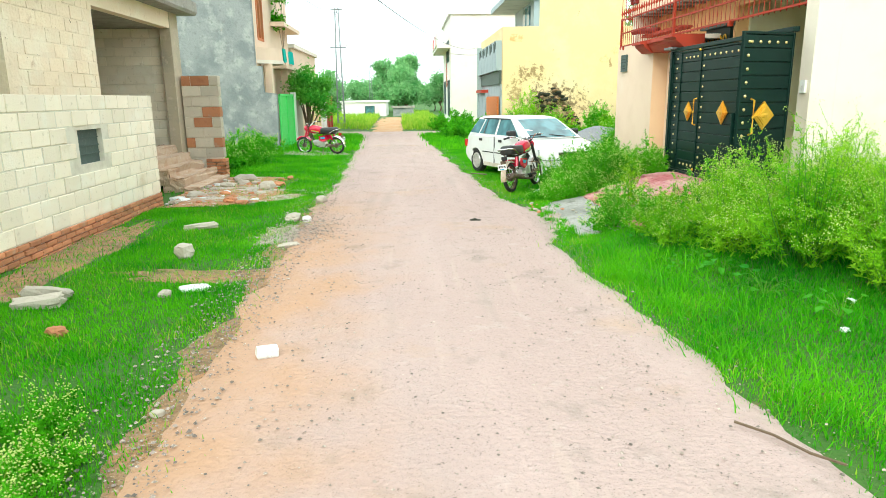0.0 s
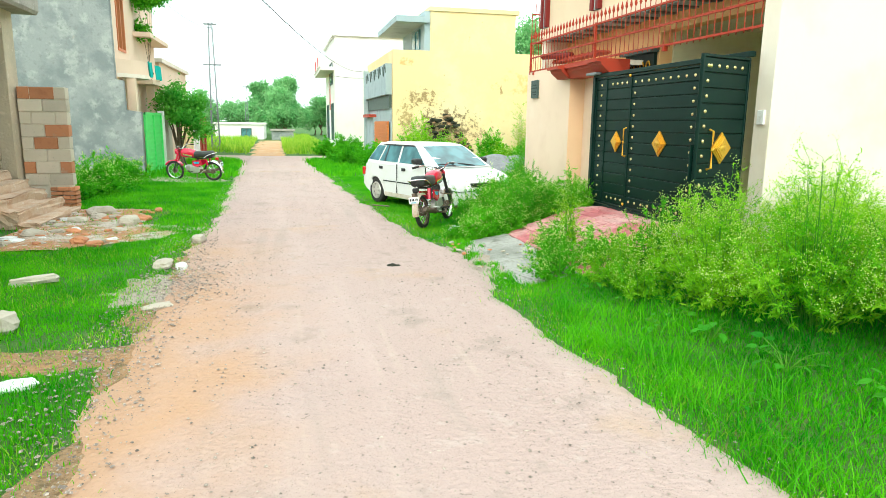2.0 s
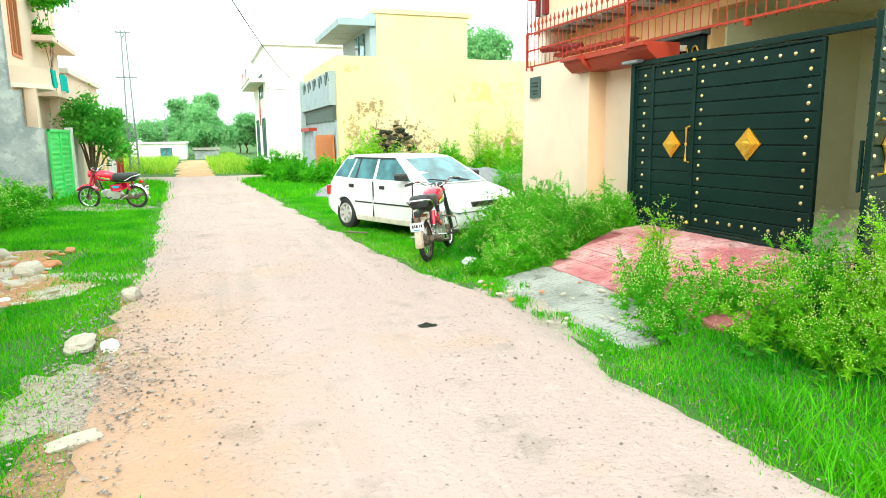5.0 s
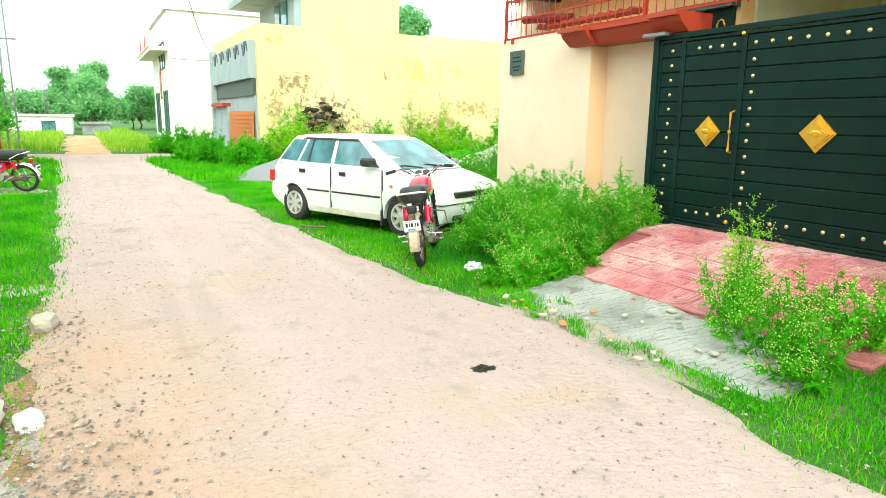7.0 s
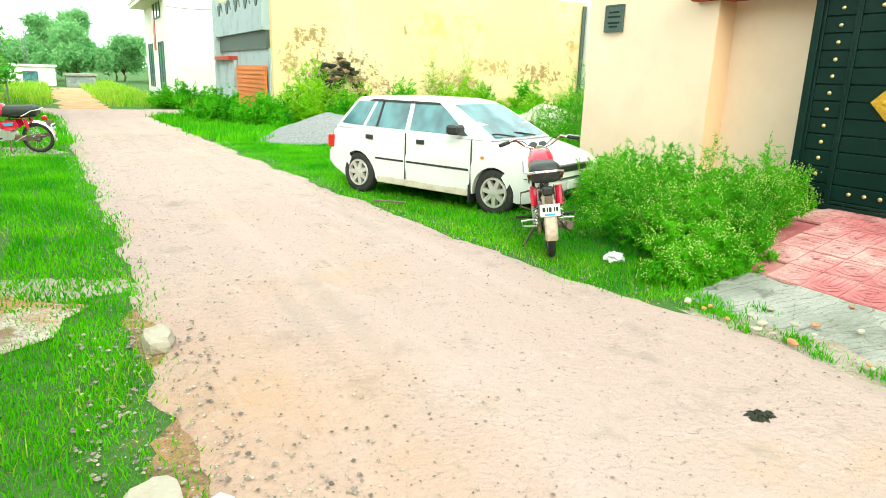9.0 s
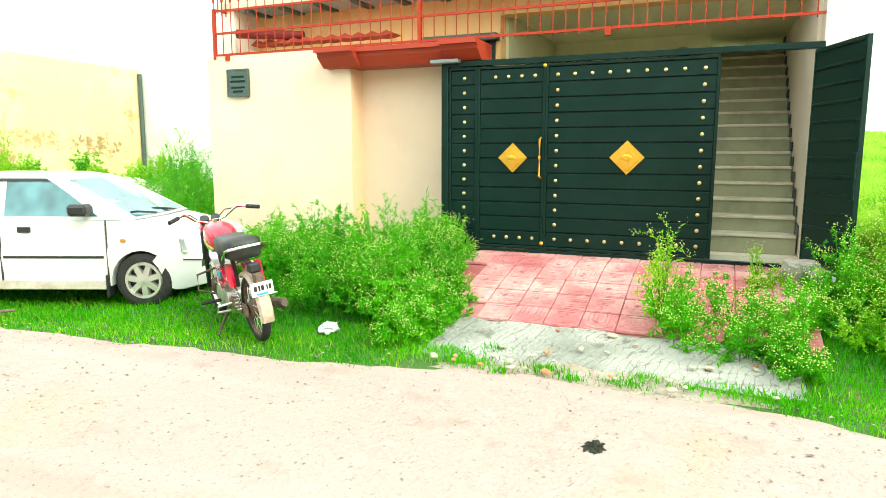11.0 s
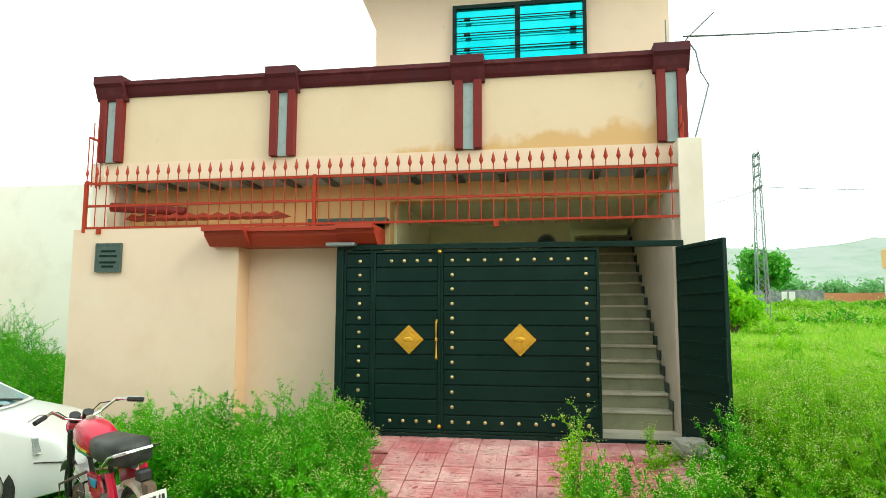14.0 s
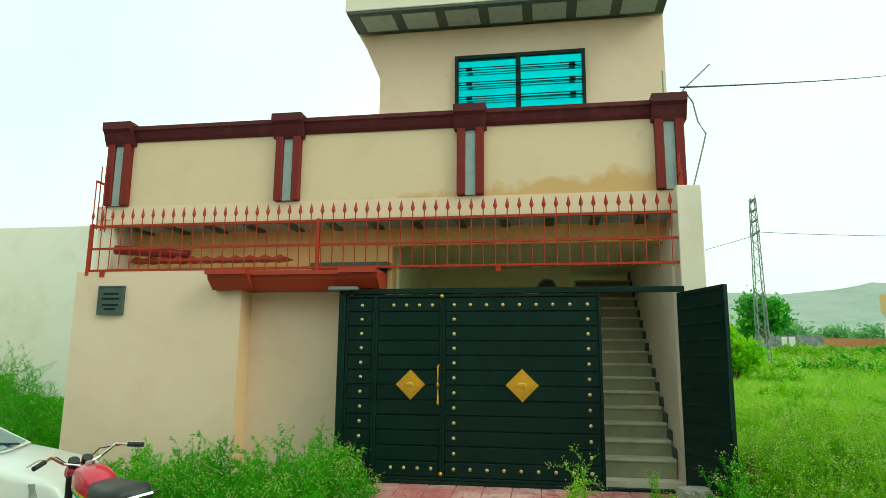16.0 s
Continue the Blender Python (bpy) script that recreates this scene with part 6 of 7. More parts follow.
def lawn():
    parts = []
    # strip beside the block wall
    x, y = verge_points(150000, -3.78, 0.0, 1.0, 13.0)
    d = scatter_noise(x, y, 1.9, 1.0)
    bare = (x < -3.0) & (y > 6.2) & (y < 10.5)
    dirt_tongue = (np.abs(y - 7.2) < 0.27) & (x > -2.4)
    pale = (np.abs(y - 9.4) < 0.7) & (x > -1.5)
    rubble = (x < -2.2) & (y > 11.7)
    fade = rng.random(len(x)) < 0.8 * (1 - step01(-0.15, 0.32, road_edges(y)[0] - x + 0.5 * (scatter_noise(x, y, 2.9, 6.0) - 0.5)))
    keep = ~fade & (rng.random(len(x)) < np.clip((d - 0.05) * 3.0, 0.4, 1)) & ~(bare & (rng.random(len(x)) < 0.75)) & ~(dirt_tongue & (rng.random(len(x)) < 0.68)) & ~(pale & (rng.random(len(x)) < 0.65)) & ~(rubble & (rng.random(len(x)) < 0.9))
    parts.append((x[keep], y[keep], 0.055, 0.0045))
    x, y = verge_points(60000, -4.6, 0.0, 13.0, 24.0)
    keep = ~((x < -2.0) & (y < 15.9) & (rng.random(len(x)) < 0.85)) & ~((y > 22) & (x > -3.6) & (rng.random(len(x)) < 0.6))
    parts.append((x[keep], y[keep], 0.07, 0.008))
    # verge before the houses
    x, y = verge_points(190000, 1.6, 5.35, 1.0, 13.5)
    d = scatter_noise(x, y, 1.6, 3.0)
    keep = rng.random(len(x)) < np.clip((d - 0.12) * 3.2, 0.12, 1)
    keep &= ~((x < 2.85) & (y > 8.9) & (y < 11.5) & (rng.random(len(x)) < 0.98))
    x, y = x[keep], y[keep]
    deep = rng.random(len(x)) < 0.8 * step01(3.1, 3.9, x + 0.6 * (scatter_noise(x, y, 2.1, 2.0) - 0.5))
    blades("grass", x[deep], y[deep], 0.07, 0.0045, LAWN_DEEP, "grass in front of the weeds, shade put in as deep green", lean=0.9)
    parts.append((x[~deep], y[~deep], 0.055, 0.004))
    x, y = verge_points(90000, 1.0, 6.0, 13.5, 24.0)
    parts.append((x, y, 0.06, 0.0075))
    # thinner cover behind the start of the walk
    x, y = verge_points(50000, -3.78, 7.0, -6.0, 1.0)
    parts.append((x, y, 0.07, 0.009))
    x, y = rng.uniform(5.35, 9.0, 24000), rng.uniform(-6, 4.5, 24000)
    parts.append((x, y, 0.09, 0.010))
    for a in parts:
        blades("grass", a[0], a[1], a[2], a[3], LAWN, "short bright green lawn grass along the road", lean=0.7)
    # longer pale tufts at the edges
    x, y = verge_points(60000, -3.7, 5.3, 1.0, 16.0)
    d = scatter_noise(x, y, 2.7, 8.0)
    l, r = road_edges(y)
    edge = np.minimum(np.abs(x - l), np.abs(x - r)) < 0.5
    keep = (((d > 0.60) & (rng.random(len(x)) < 0.6)) | (edge & (d > 0.42))) & ~((x > 2.2) & (x < 2.9) & (y > 8.9) & (y < 11.4))
    blades("grass", x[keep], y[keep], 0.075, 0.0038, DRY_BLADE, "longer yellowish grass tufts at the road edge", lean=1.2)
    # long bent tufts overhanging the road edge
    tx, ty = [], []
    for cx, cy, sp, n in ((2.66, 6.65, 0.12, 320), (2.95, 6.2, 0.14, 220), (2.7, 5.6, 0.12, 260), (2.75, 4.7, 0.14, 260), (3.1, 5.2, 0.2, 240), (2.8, 7.4, 0.1, 180), (3.3, 6.9, 0.2, 220), (2.85, 3.7, 0.15, 260)):
        tx.append(rng.normal(cx, sp, n))
        ty.append(rng.normal(cy, sp * 1.6, n))
    blades("grass", np.concatenate(tx), np.concatenate(ty), 0.19, 0.004, LAWN, "long bent grass tufts hanging over the road edge", lean=1.5)
    # straw lying on the bare shoulder
    x = rng.uniform(-1.75, -0.55, 700)
    y = rng.uniform(2.5, 11.5, 700)
    blades("straw", x, y, 0.012, 0.002, STRAW, "dry straw bits lying on the bare shoulder", lean=9.0)


def far_grass():
    x, y = verge_points(50000, -5.0, 16.0, 24.0, 33.2)
    keep = (x > -3.9) & ~((x > 4.7) & (y > 30.6))
    blades("grass", x[keep], y[keep], 0.22, 0.014, LAWN, "rough green grass beside the lane", lean=0.7)
    x, y = rng.uniform(-40, 12, 60000), 37.2 + 50 * rng.random(60000) ** 1.4
    keep = ~((x > -1.7 - (y - 37) * 0.02) & (x < 0.2 - (y - 37) * 0.01)) & ~((x > 3.0) & (y > 44)) & (x > -5 - (y - 41) * 4)
    blades("grass", x[keep], y[keep], 0.42, 0.03, DRY_BLADE, "tall light green field grass", lean=0.7)
    # empty plot beside the house
    x, y = rng.uniform(5.5, 18, 42000), rng.uniform(16, 30.6, 42000)
    blades("grass", x, y, 0.30, 0.014, LAWN, "weedy grass on the empty plot", lean=0.7)
    # field beyond the house
    x, y = 5.6 + 66 * rng.random(150000) ** 1.9, rng.uniform(-1, 1, 150000)
    y = 8.1 - (0.15 + 0.62 * (x - 3.0)) * rng.random(150000) * 1.1
    open_ground = (x > 41) & (x < 51) & (y < -10.6)
    x, y = x[~open_ground], y[~open_ground]
    tall = np.clip(0.24 + 0.34 * scatter_noise(x, y, 0.8, 4.0), 0.12, 0.7)
    blades("grass", x, y, tall, 0.007 + 0.0011 * (x - 5), FIELD_BLADE, "tall yellow-green field grass", lean=0.6)


lawn()
far_grass()


def edge_tufts():
    """Small separate tufts along the broken edge of the concrete pad and of the road."""
    tx, ty = [], []
    for cy, cx, s, n in ((11.1, 2.66, 0.16, 300), (10.35, 2.62, 0.10, 120), (9.75, 2.75, 0.08, 100), (10.9, 2.95, 0.06, 60), (11.0, 2.60, 0.11, 170), (10.72, 2.50, 0.06, 90), (10.48, 2.70, 0.07, 100), (10.2, 2.54, 0.05, 60), (9.85, 2.58, 0.09, 130), (9.45, 2.66, 0.06, 80), (9.1, 2.66, 0.14, 300), (8.85, 2.6, 0.14, 320), (11.3, 2.8, 0.14, 260)):
        tx.append(rng.normal(cx, s * 0.55, n))
        ty.append(rng.normal(cy, s, n))
    x, y = np.concatenate(tx), np.concatenate(ty)
    blades("grass", x, y, 0.045, 0.004, LAWN, "small green grass tufts in the broken pad edge", z=0.035 + 0.435 * step01(2.6, 5.2, x), lean=1.0)


edge_tufts()


def weed_bush(cx, cy, rx, ry, h, clumps, leaf, mat, label, flowers=0.5, seed=1, z=None, group="roadside weeds"):
    """A flowering weed: curved stems, side shoots set with slender leaves, and loose heads of tiny pale flowers."""
    r = np.random.default_rng(seed)
    z0 = gz(cx, cy) if z is None else z
    root = empty("weed_bush", pose(cx, cy, z0), label, "bush", group)
    ns, m = max(12, clumps // 8), 8
    a, u = r.uniform(0, 2 * np.pi, ns), r.random(ns) ** 0.55
    lob = 1 + 0.24 * np.sin(a * 3 + seed) + 0.16 * np.sin(a * 7 + 2 * seed)
    tip = np.stack([rx * u * np.cos(a) * lob, ry * u * np.sin(a) * lob, h * np.clip(1 - (u * 0.95) ** 2.0, 0.08, 1) ** 0.7 * r.uniform(0.62, 1.12, ns)], 1)
    lanky = r.random(ns) < 0.055
    tip[lanky, 2] *= r.uniform(1.15, 1.4, int(lanky.sum()))
    foot = tip * np.array([0.35, 0.35, 0]) + np.array([0, 0, -0.03])
    bow = (foot + tip) / 2 + np.stack([tip[:, 0] * 0.12, tip[:, 1] * 0.12, h * 0.10 * np.ones(ns)], 1) + r.normal(0, 0.02, (ns, 3))

    def along(k, t):
        t = t[:, None]
        return foot[k] * (1 - t) ** 2 + 2 * bow[k] * t * (1 - t) + tip[k] * t ** 2

    def strands(p, q, w0, w1):
        """Three-sided tapering sticks from p to q."""
        n = len(p)
        ringed = [e + w * np.array([math.cos(2.0944 * k), math.sin(2.0944 * k), 0]) for e, w in ((p, w0), (q, w1)) for k in range(3)]
        i = np.arange(n) * 6
        return np.stack(ringed, 1).reshape(-1, 3), np.concatenate([np.stack([i + k, i + (k + 1) % 3, i + 3 + (k + 1) % 3, i + 3 + k], 1) for k in range(3)])
    # side shoots
    k = np.repeat(np.arange(ns), m)
    t = np.clip(np.tile(np.linspace(0.22, 1.0, m), ns) + r.normal(0, 0.05, ns * m), 0.1, 1.0)
    start = along(k, t)
    out = start * np.array([1, 1, 0]) / np.array([rx, ry, 1])
    d = r.normal(0, 0.55, (ns * m, 3)) + out * 0.7 + np.array([0, 0, 0.5])
    d /= np.linalg.norm(d, axis=1, keepdims=True)
    span = np.maximum(h * r.uniform(0.10, 0.24, (ns * m, 1)), leaf * 1.6)
    end = start + d * span
    pieces = [strands(foot, bow * 0.5 + (foot + tip) * 0.25, 0.0055, 0.004), strands(bow * 0.5 + (foot + tip) * 0.25, tip, 0.004, 0.0015), strands(start, end, 0.002, 0.001)]
    verts, faces, count = [], [], 0
    for v, f in pieces:
        verts.append(v)
        faces.append(f + count)
        count += len(v)
    tagged(raw_mesh("stem", np.concatenate(verts), np.concatenate(faces), STALK, root), kind="stuff")
    # leaves: longer towards the foot, sparse on lanky stems
    per = max(6, int(clumps * 22 / (ns * m)))
    n = ns * m * per
    kk = np.repeat(np.arange(ns * m), per)
    along_shoot = r.random((n, 1)) ** 0.8
    p = start[kk] + d[kk] * span[kk] * along_shoot
    g = r.normal(0, 1, (n, 3)) + d[kk] * 0.7
    g /= np.linalg.norm(g, axis=1, keepdims=True)
    low = 1 - t[kk][:, None]
    L = leaf * r.uniform(0.45, 1.0, (n, 1)) * (0.75 + 0.9 * low)
    keep = ~(lanky[k[kk]] & (r.random(n) < 0.6))
    p, g, L = p[keep] + g[keep] * L[keep] * 0.9, g[keep], L[keep]
    p[:, 2] = np.maximum(p[:, 2], 0.012)
    n = len(p)
    side = np.cross(g, r.normal(0, 1, (n, 3)))
    side /= np.linalg.norm(side, axis=1, keepdims=True) + 1e-6
    v = np.stack([p - g * L, p + side * L * 0.26 - g * L * 0.15, p + g * L, p - side * L * 0.26 - g * L * 0.15], 1).reshape(-1, 3)
    i = np.arange(n) * 4
    tagged(raw_mesh("foliage", v, np.stack([i, i + 1, i + 2, i + 3], 1), mat, root), kind="stuff")
    # loose flower heads at the upper shoots
    if flowers > 0:
        heads = np.nonzero((t > 0.62) & (r.random(ns * m) < min(1.0, 0.35 + 0.6 * flowers)))[0]
        each = 8
        hk = np.repeat(heads, each)
        spread = 0.026 * max(1.0, leaf / 0.03)
        p = end[hk] + r.normal(0, 1, (len(hk), 3)) * spread + np.array([0, 0, spread * 0.8])
        q = 0.0058 * max(1.0, leaf / 0.03) * r.uniform(0.7, 1.3, (len(p), 1))
        v = np.stack([p + q * np.array(e) for e in ((1, 0, 0), (0, 1, 0), (-1, 0, 0), (0, -1, 0), (0, 0, 1), (0, 0, -1))], 1).reshape(-1, 3)
        i = np.arange(len(p)) * 6
        f = np.concatenate([np.stack([i + a0, i + (a0 + 1) % 4, i + e], 1) for a0 in range(4) for e in (4, 5)])
        tagged(raw_mesh("bloom", v, f, FLOWER, root, "tiny pale flower heads"), kind="stuff")
    return root


def broad_weed(x, y, size, seed):
    """A low plant with a few broad, slightly folded leaves on stalks."""
    r = random.Random(seed)
    root = empty("broadleaf_plant", pose(x, y, gz(x, y)), "low green plant with broad leaves in the grass", "plant", "broad-leaved plants")
    stalks, leaves = bmesh.new(), bmesh.new()
    for k in range(r.randint(11, 17)):
        a, reach, up = r.uniform(0, 6.28), r.uniform(0.3, 1.0) * size, r.uniform(0.25, 0.8) * size
        e = Vector((reach * math.cos(a), reach * math.sin(a), up))
        pipe(stalks, [(0, 0, 0), e * 0.55 + Vector((0, 0, up * 0.2)), e], 0.0025, 4)
        ln, wd = r.uniform(0.22, 0.38) * size, r.uniform(0.11, 0.18) * size
        m = Matrix.Translation(e) @ Matrix.Rotation(a, 4, "Z") @ Matrix.Rotation(r.uniform(-0.2, 0.7), 4, "Y") @ Matrix.Rotation(r.uniform(-0.4, 0.4), 4, "X")
        mid = [leaves.verts.new(m @ Vector((ln * q, 0, -0.03 * size * q * q))) for q in (0, 0.35, 0.75, 1.0)]
        for s in (-1, 1):
            rim = [leaves.verts.new(m @ Vector((ln * q, s * wd * w, 0.02 * size))) for q, w in ((0.05, 0.6), (0.35, 1.0), (0.72, 0.6))]
            leaves.faces.new((mid[0], rim[0], rim[1], mid[1]))
            leaves.faces.new((mid[1], rim[1], rim[2], mid[2]))
            leaves.faces.new((mid[2], rim[2], mid[3]))
    part("stem", stalks, STALK, root)
    tagged(part("foliage", leaves, BROADLEAF, root), kind="stuff")


for k, (x, y, size) in enumerate(((3.75, 8.05, 0.3), (3.3, 8.1, 0.2), (3.9, 7.55, 0.34), (3.55, 7.0, 0.3), (4.2, 8.25, 0.36), (3.5, 6.35, 0.34), (3.85, 8.5, 0.24), (3.55, 5.6, 0.36), (3.35, 7.5, 0.18), (3.7, 4.8, 0.34), (4.1, 4.2, 0.34), (3.3, 6.75, 0.2), (4.35, 7.0, 0.36), (3.05, 5.3, 0.16))):
    broad_weed(x, y, size * 0.75, 300 + k)


FULL = "dense flowering roadside weed with feathery green leaves"
PALEB = "pale flowering weed bush growing beside the gate"
SMALL = "low flowering weed growing through the drive"
# mass beside the open leaf
for k, (cx, cy, rx, ry, h) in enumerate(((4.45, 7.65, 0.62, 0.6, 0.92), (4.0, 7.0, 0.6, 0.6, 0.98), (4.75, 6.7, 0.6, 0.65, 1.08), (4.2, 6.1, 0.65, 0.65, 1.1), (4.85, 5.6, 0.6, 0.7, 1.1), (4.35, 5.0, 0.6, 0.6, 0.95), (5.2, 7.2, 0.4, 0.7, 0.95), (5.3, 5.9, 0.5, 0.9, 0.95), (4.9, 4.2, 0.7, 0.7, 0.9), (5.8, 7.5, 0.6, 0.6, 0.75), (6.4, 6.8, 0.8, 0.8, 0.8))):
    weed_bush(cx, cy, rx, ry, h, 620, 0.026, WEED_LIGHT, PALEB, 0.7, 20 + k)
for k, (cx, cy, rx, ry, h) in enumerate(((6.9, 5.5, 0.8, 0.8, 0.85), (7.5, 7.2, 0.8, 0.7, 0.8), (8.2, 5.6, 0.9, 0.9, 0.85), (7.3, 4.2, 0.9, 0.9, 0.85), (9.3, 6.6, 0.9, 0.9, 0.8), (9.4, 4.6, 1.0, 1.0, 0.8), (10.8, 5.6, 1.0, 1.0, 0.8), (5.6, 4.6, 0.7, 0.8, 0.95), (6.4, 3.3, 0.8, 0.8, 0.8))):
    weed_bush(cx, cy, rx, ry, h, 420, 0.032, WEED_LIGHT, "pale flowering weed in the field beside the house", 0.8, 220 + k, group="field weeds")
# mass between motorcycle and gate
for k, (cx, cy, rx, ry, h) in enumerate(((3.45, 12.1, 0.48, 0.47, 0.62), (4.0, 12.1, 0.54, 0.5, 0.74), (3.5, 12.7, 0.6, 0.6, 0.7), (4.3, 12.6, 0.55, 0.65, 0.7), (3.85, 13.3, 0.5, 0.5, 0.62), (4.45, 13.5, 0.6, 0.65, 0.68), (4.9, 12.35, 0.4, 0.5, 0.62), (4.3, 14.1, 0.45, 0.5, 0.45), (4.85, 14.4, 0.5, 0.6, 0.5), (3.3, 11.62, 0.32, 0.28, 0.40), (3.0, 11.72, 0.3, 0.25, 0.30), (3.75, 11.72, 0.32, 0.25, 0.5), (4.35, 11.95, 0.3, 0.22, 0.45))):
    weed_bush(cx, cy, rx, ry, h, 430, 0.029, WEED, FULL, 0.3, 40 + k)
# tall weeds on the empty plot past the house corner
for k, (cx, cy, rx, ry, h) in enumerate(((6.05, 16.75, 0.55, 0.6, 1.35), (5.95, 17.6, 0.5, 0.6, 1.3), (7.6, 16.6, 0.6, 0.6, 1.3), (6.5, 17.9, 0.7, 0.7, 1.2), (7.5, 18.4, 0.8, 0.7, 1.6), (8.4, 19.2, 0.8, 0.8, 1.7), (9.4, 20.2, 0.9, 0.9, 1.7))):
    weed_bush(cx, cy, rx, ry, h, 380, 0.03, WEED, "tall green weeds beside the house corner", 0.25, 140 + k)
# plants on the drive
for k, (cx, cy, rx, ry, h, n) in enumerate(((3.5, 9.55, 0.34, 0.34, 0.60, 170), (3.3, 9.1, 0.42, 0.38, 0.50, 200), (3.75, 8.75, 0.42, 0.38, 0.5, 180), (3.2, 8.7, 0.34, 0.3, 0.40, 150), (4.2, 8.4, 0.42, 0.36, 0.7, 200), (3.95, 9.2, 0.42, 0.36, 0.42, 80), (3.65, 8.1, 0.45, 0.42, 0.5, 220), (3.55, 7.5, 0.42, 0.42, 0.45, 200), (4.15, 7.85, 0.45, 0.42, 0.62, 240), (4.6, 9.0, 0.25, 0.25, 0.35, 50))):
    weed_bush(cx, cy, rx, ry, h, n, 0.026, WEED if k < 6 else WEED_LIGHT, SMALL, 0.7, 60 + k)
weed_bush(3.75, 9.72, 0.11, 0.11, 0.86, 60, 0.03, WEED_LIGHT, "tall thin flowering weed growing through the drive", 1.0, 70)
weed_bush(5.05, 12.05, 0.16, 0.2, 0.5, 60, 0.03, WEED, SMALL, 0.6, 71)
# beside the grey wall and on the near grass
for k, (cx, cy, rx, ry, h) in enumerate(((-4.3, 17.4, 0.7, 0.8, 0.85), (-4.1, 18.9, 0.7, 0.9, 0.8), (-4.4, 20.6, 0.8, 1.0, 0.9), (-4.2, 22.4, 0.7, 0.9, 0.75))):
    weed_bush(cx, cy, rx, ry, h, 300, 0.05, WEED, "bushy green weeds at the foot of the grey wall", 0.2, 80 + k, group="weeds by the wall")
for k, (cx, cy, rx, ry, h) in enumerate(((-1.3, 3.35, 0.26, 0.28, 0.24), (-1.22, 2.9, 0.26, 0.28, 0.24), (-1.6, 3.75, 0.3, 0.3, 0.22), (-1.5, 3.1, 0.28, 0.3, 0.24))):
    weed_bush(cx, cy, rx, ry, h, 120, 0.024, WEED, "small white-flowered weed in the grass", 1.3, 90 + k, group="weeds by the wall")
# shrubs round the empty plot
for k in range(22):
    cx = 4.2 + k * 0.66 + 0.3 * math.sin(k * 2.3)
    cy = 28.9 + 0.7 * math.sin(k * 1.7)
    weed_bush(cx, cy, 0.75, 0.7, 0.95 + 0.35 * math.sin(k * 1.3) + (0.35 if 2 <= k <= 5 else 0), 170, 0.08, WEED_LIGHT if k % 3 else WEED, "tall green weeds along the yellow wall", 0.15, 100 + k, group="weeds of the empty plot")
for k, (cx, cy, h) in enumerate(((3.0, 29.5, 1.1), (3.7, 28.0, 1.1), (2.6, 31.5, 0.9), (3.4, 33.0, 1.0), (2.5, 38.5, 0.9), (3.4, 40.5, 1.1))):
    weed_bush(cx, cy, 0.9, 0.9, h, 200, 0.085, WEED, "dark green shrub beside the lane", 0.0, 130 + k, group="shrubs by the lane")
for k in range(12):
    weed_bush(9.0 + k * 0.8, 17.2 + 1.3 * math.sin(k * 1.9), 0.8, 0.9, 0.9, 150, 0.07, WEED_LIGHT, "tall weeds on the empty plot", 0.2, 150 + k, group="weeds of the empty plot")
for k in range(34):
    cx = 30.0 + (k % 17) * 2.0 + 1.2 * math.sin(k * 4.7)
    cy = 6.0 - (cx - 2) * (0.16 + 0.5 * ((k * 0.618) % 1.0)) - 3.5
    if 40 < cx < 52 and cy < -10:
        cx += 11
    weed_bush(cx, cy, 1.6, 1.9, 0.75 + 0.25 * math.sin(k * 1.9), 130, 0.16, WEED_LIGHT if k % 3 else WEED, "rounded green weed clump far out in the field", 0.3, 260 + k, group="field weeds")
for k in range(14):
    cx = 8.0 + k * 2.4
    cy = 5.6 - 0.34 * (cx - 6) + 2.4 * math.sin(k * 2.1)
    weed_bush(cx, cy, 1.0 + 0.05 * k, 1.0 + 0.05 * k, 0.55 + 0.02 * k, 160, 0.06 + 0.006 * k, WEED_LIGHT, "yellow-green weed clump in the field", 0.4, 170 + k, group="field weeds")


weed_bush(5.9, 29.9, 0.9, 0.6, 2.0, 420, 0.075, WEED_LIGHT, "tall leafy shrub against the yellow wall", 0.1, 290, group="weeds of the empty plot")
weed_bush(5.2, 29.6, 0.6, 0.6, 1.2, 260, 0.07, WEED, "leafy shrub against the yellow wall", 0.1, 291, group="weeds of the empty plot")
for k, (cx, h) in enumerate(((10.3, 2.5), (11.6, 2.4), (10.8, 1.8))):
    weed_bush(cx, 29.6, 0.3, 0.25, h, 70, 0.05, DRY_BLADE, "tall thin seeding weed against the yellow wall", 0.6, 294 + k, group="weeds of the empty plot")


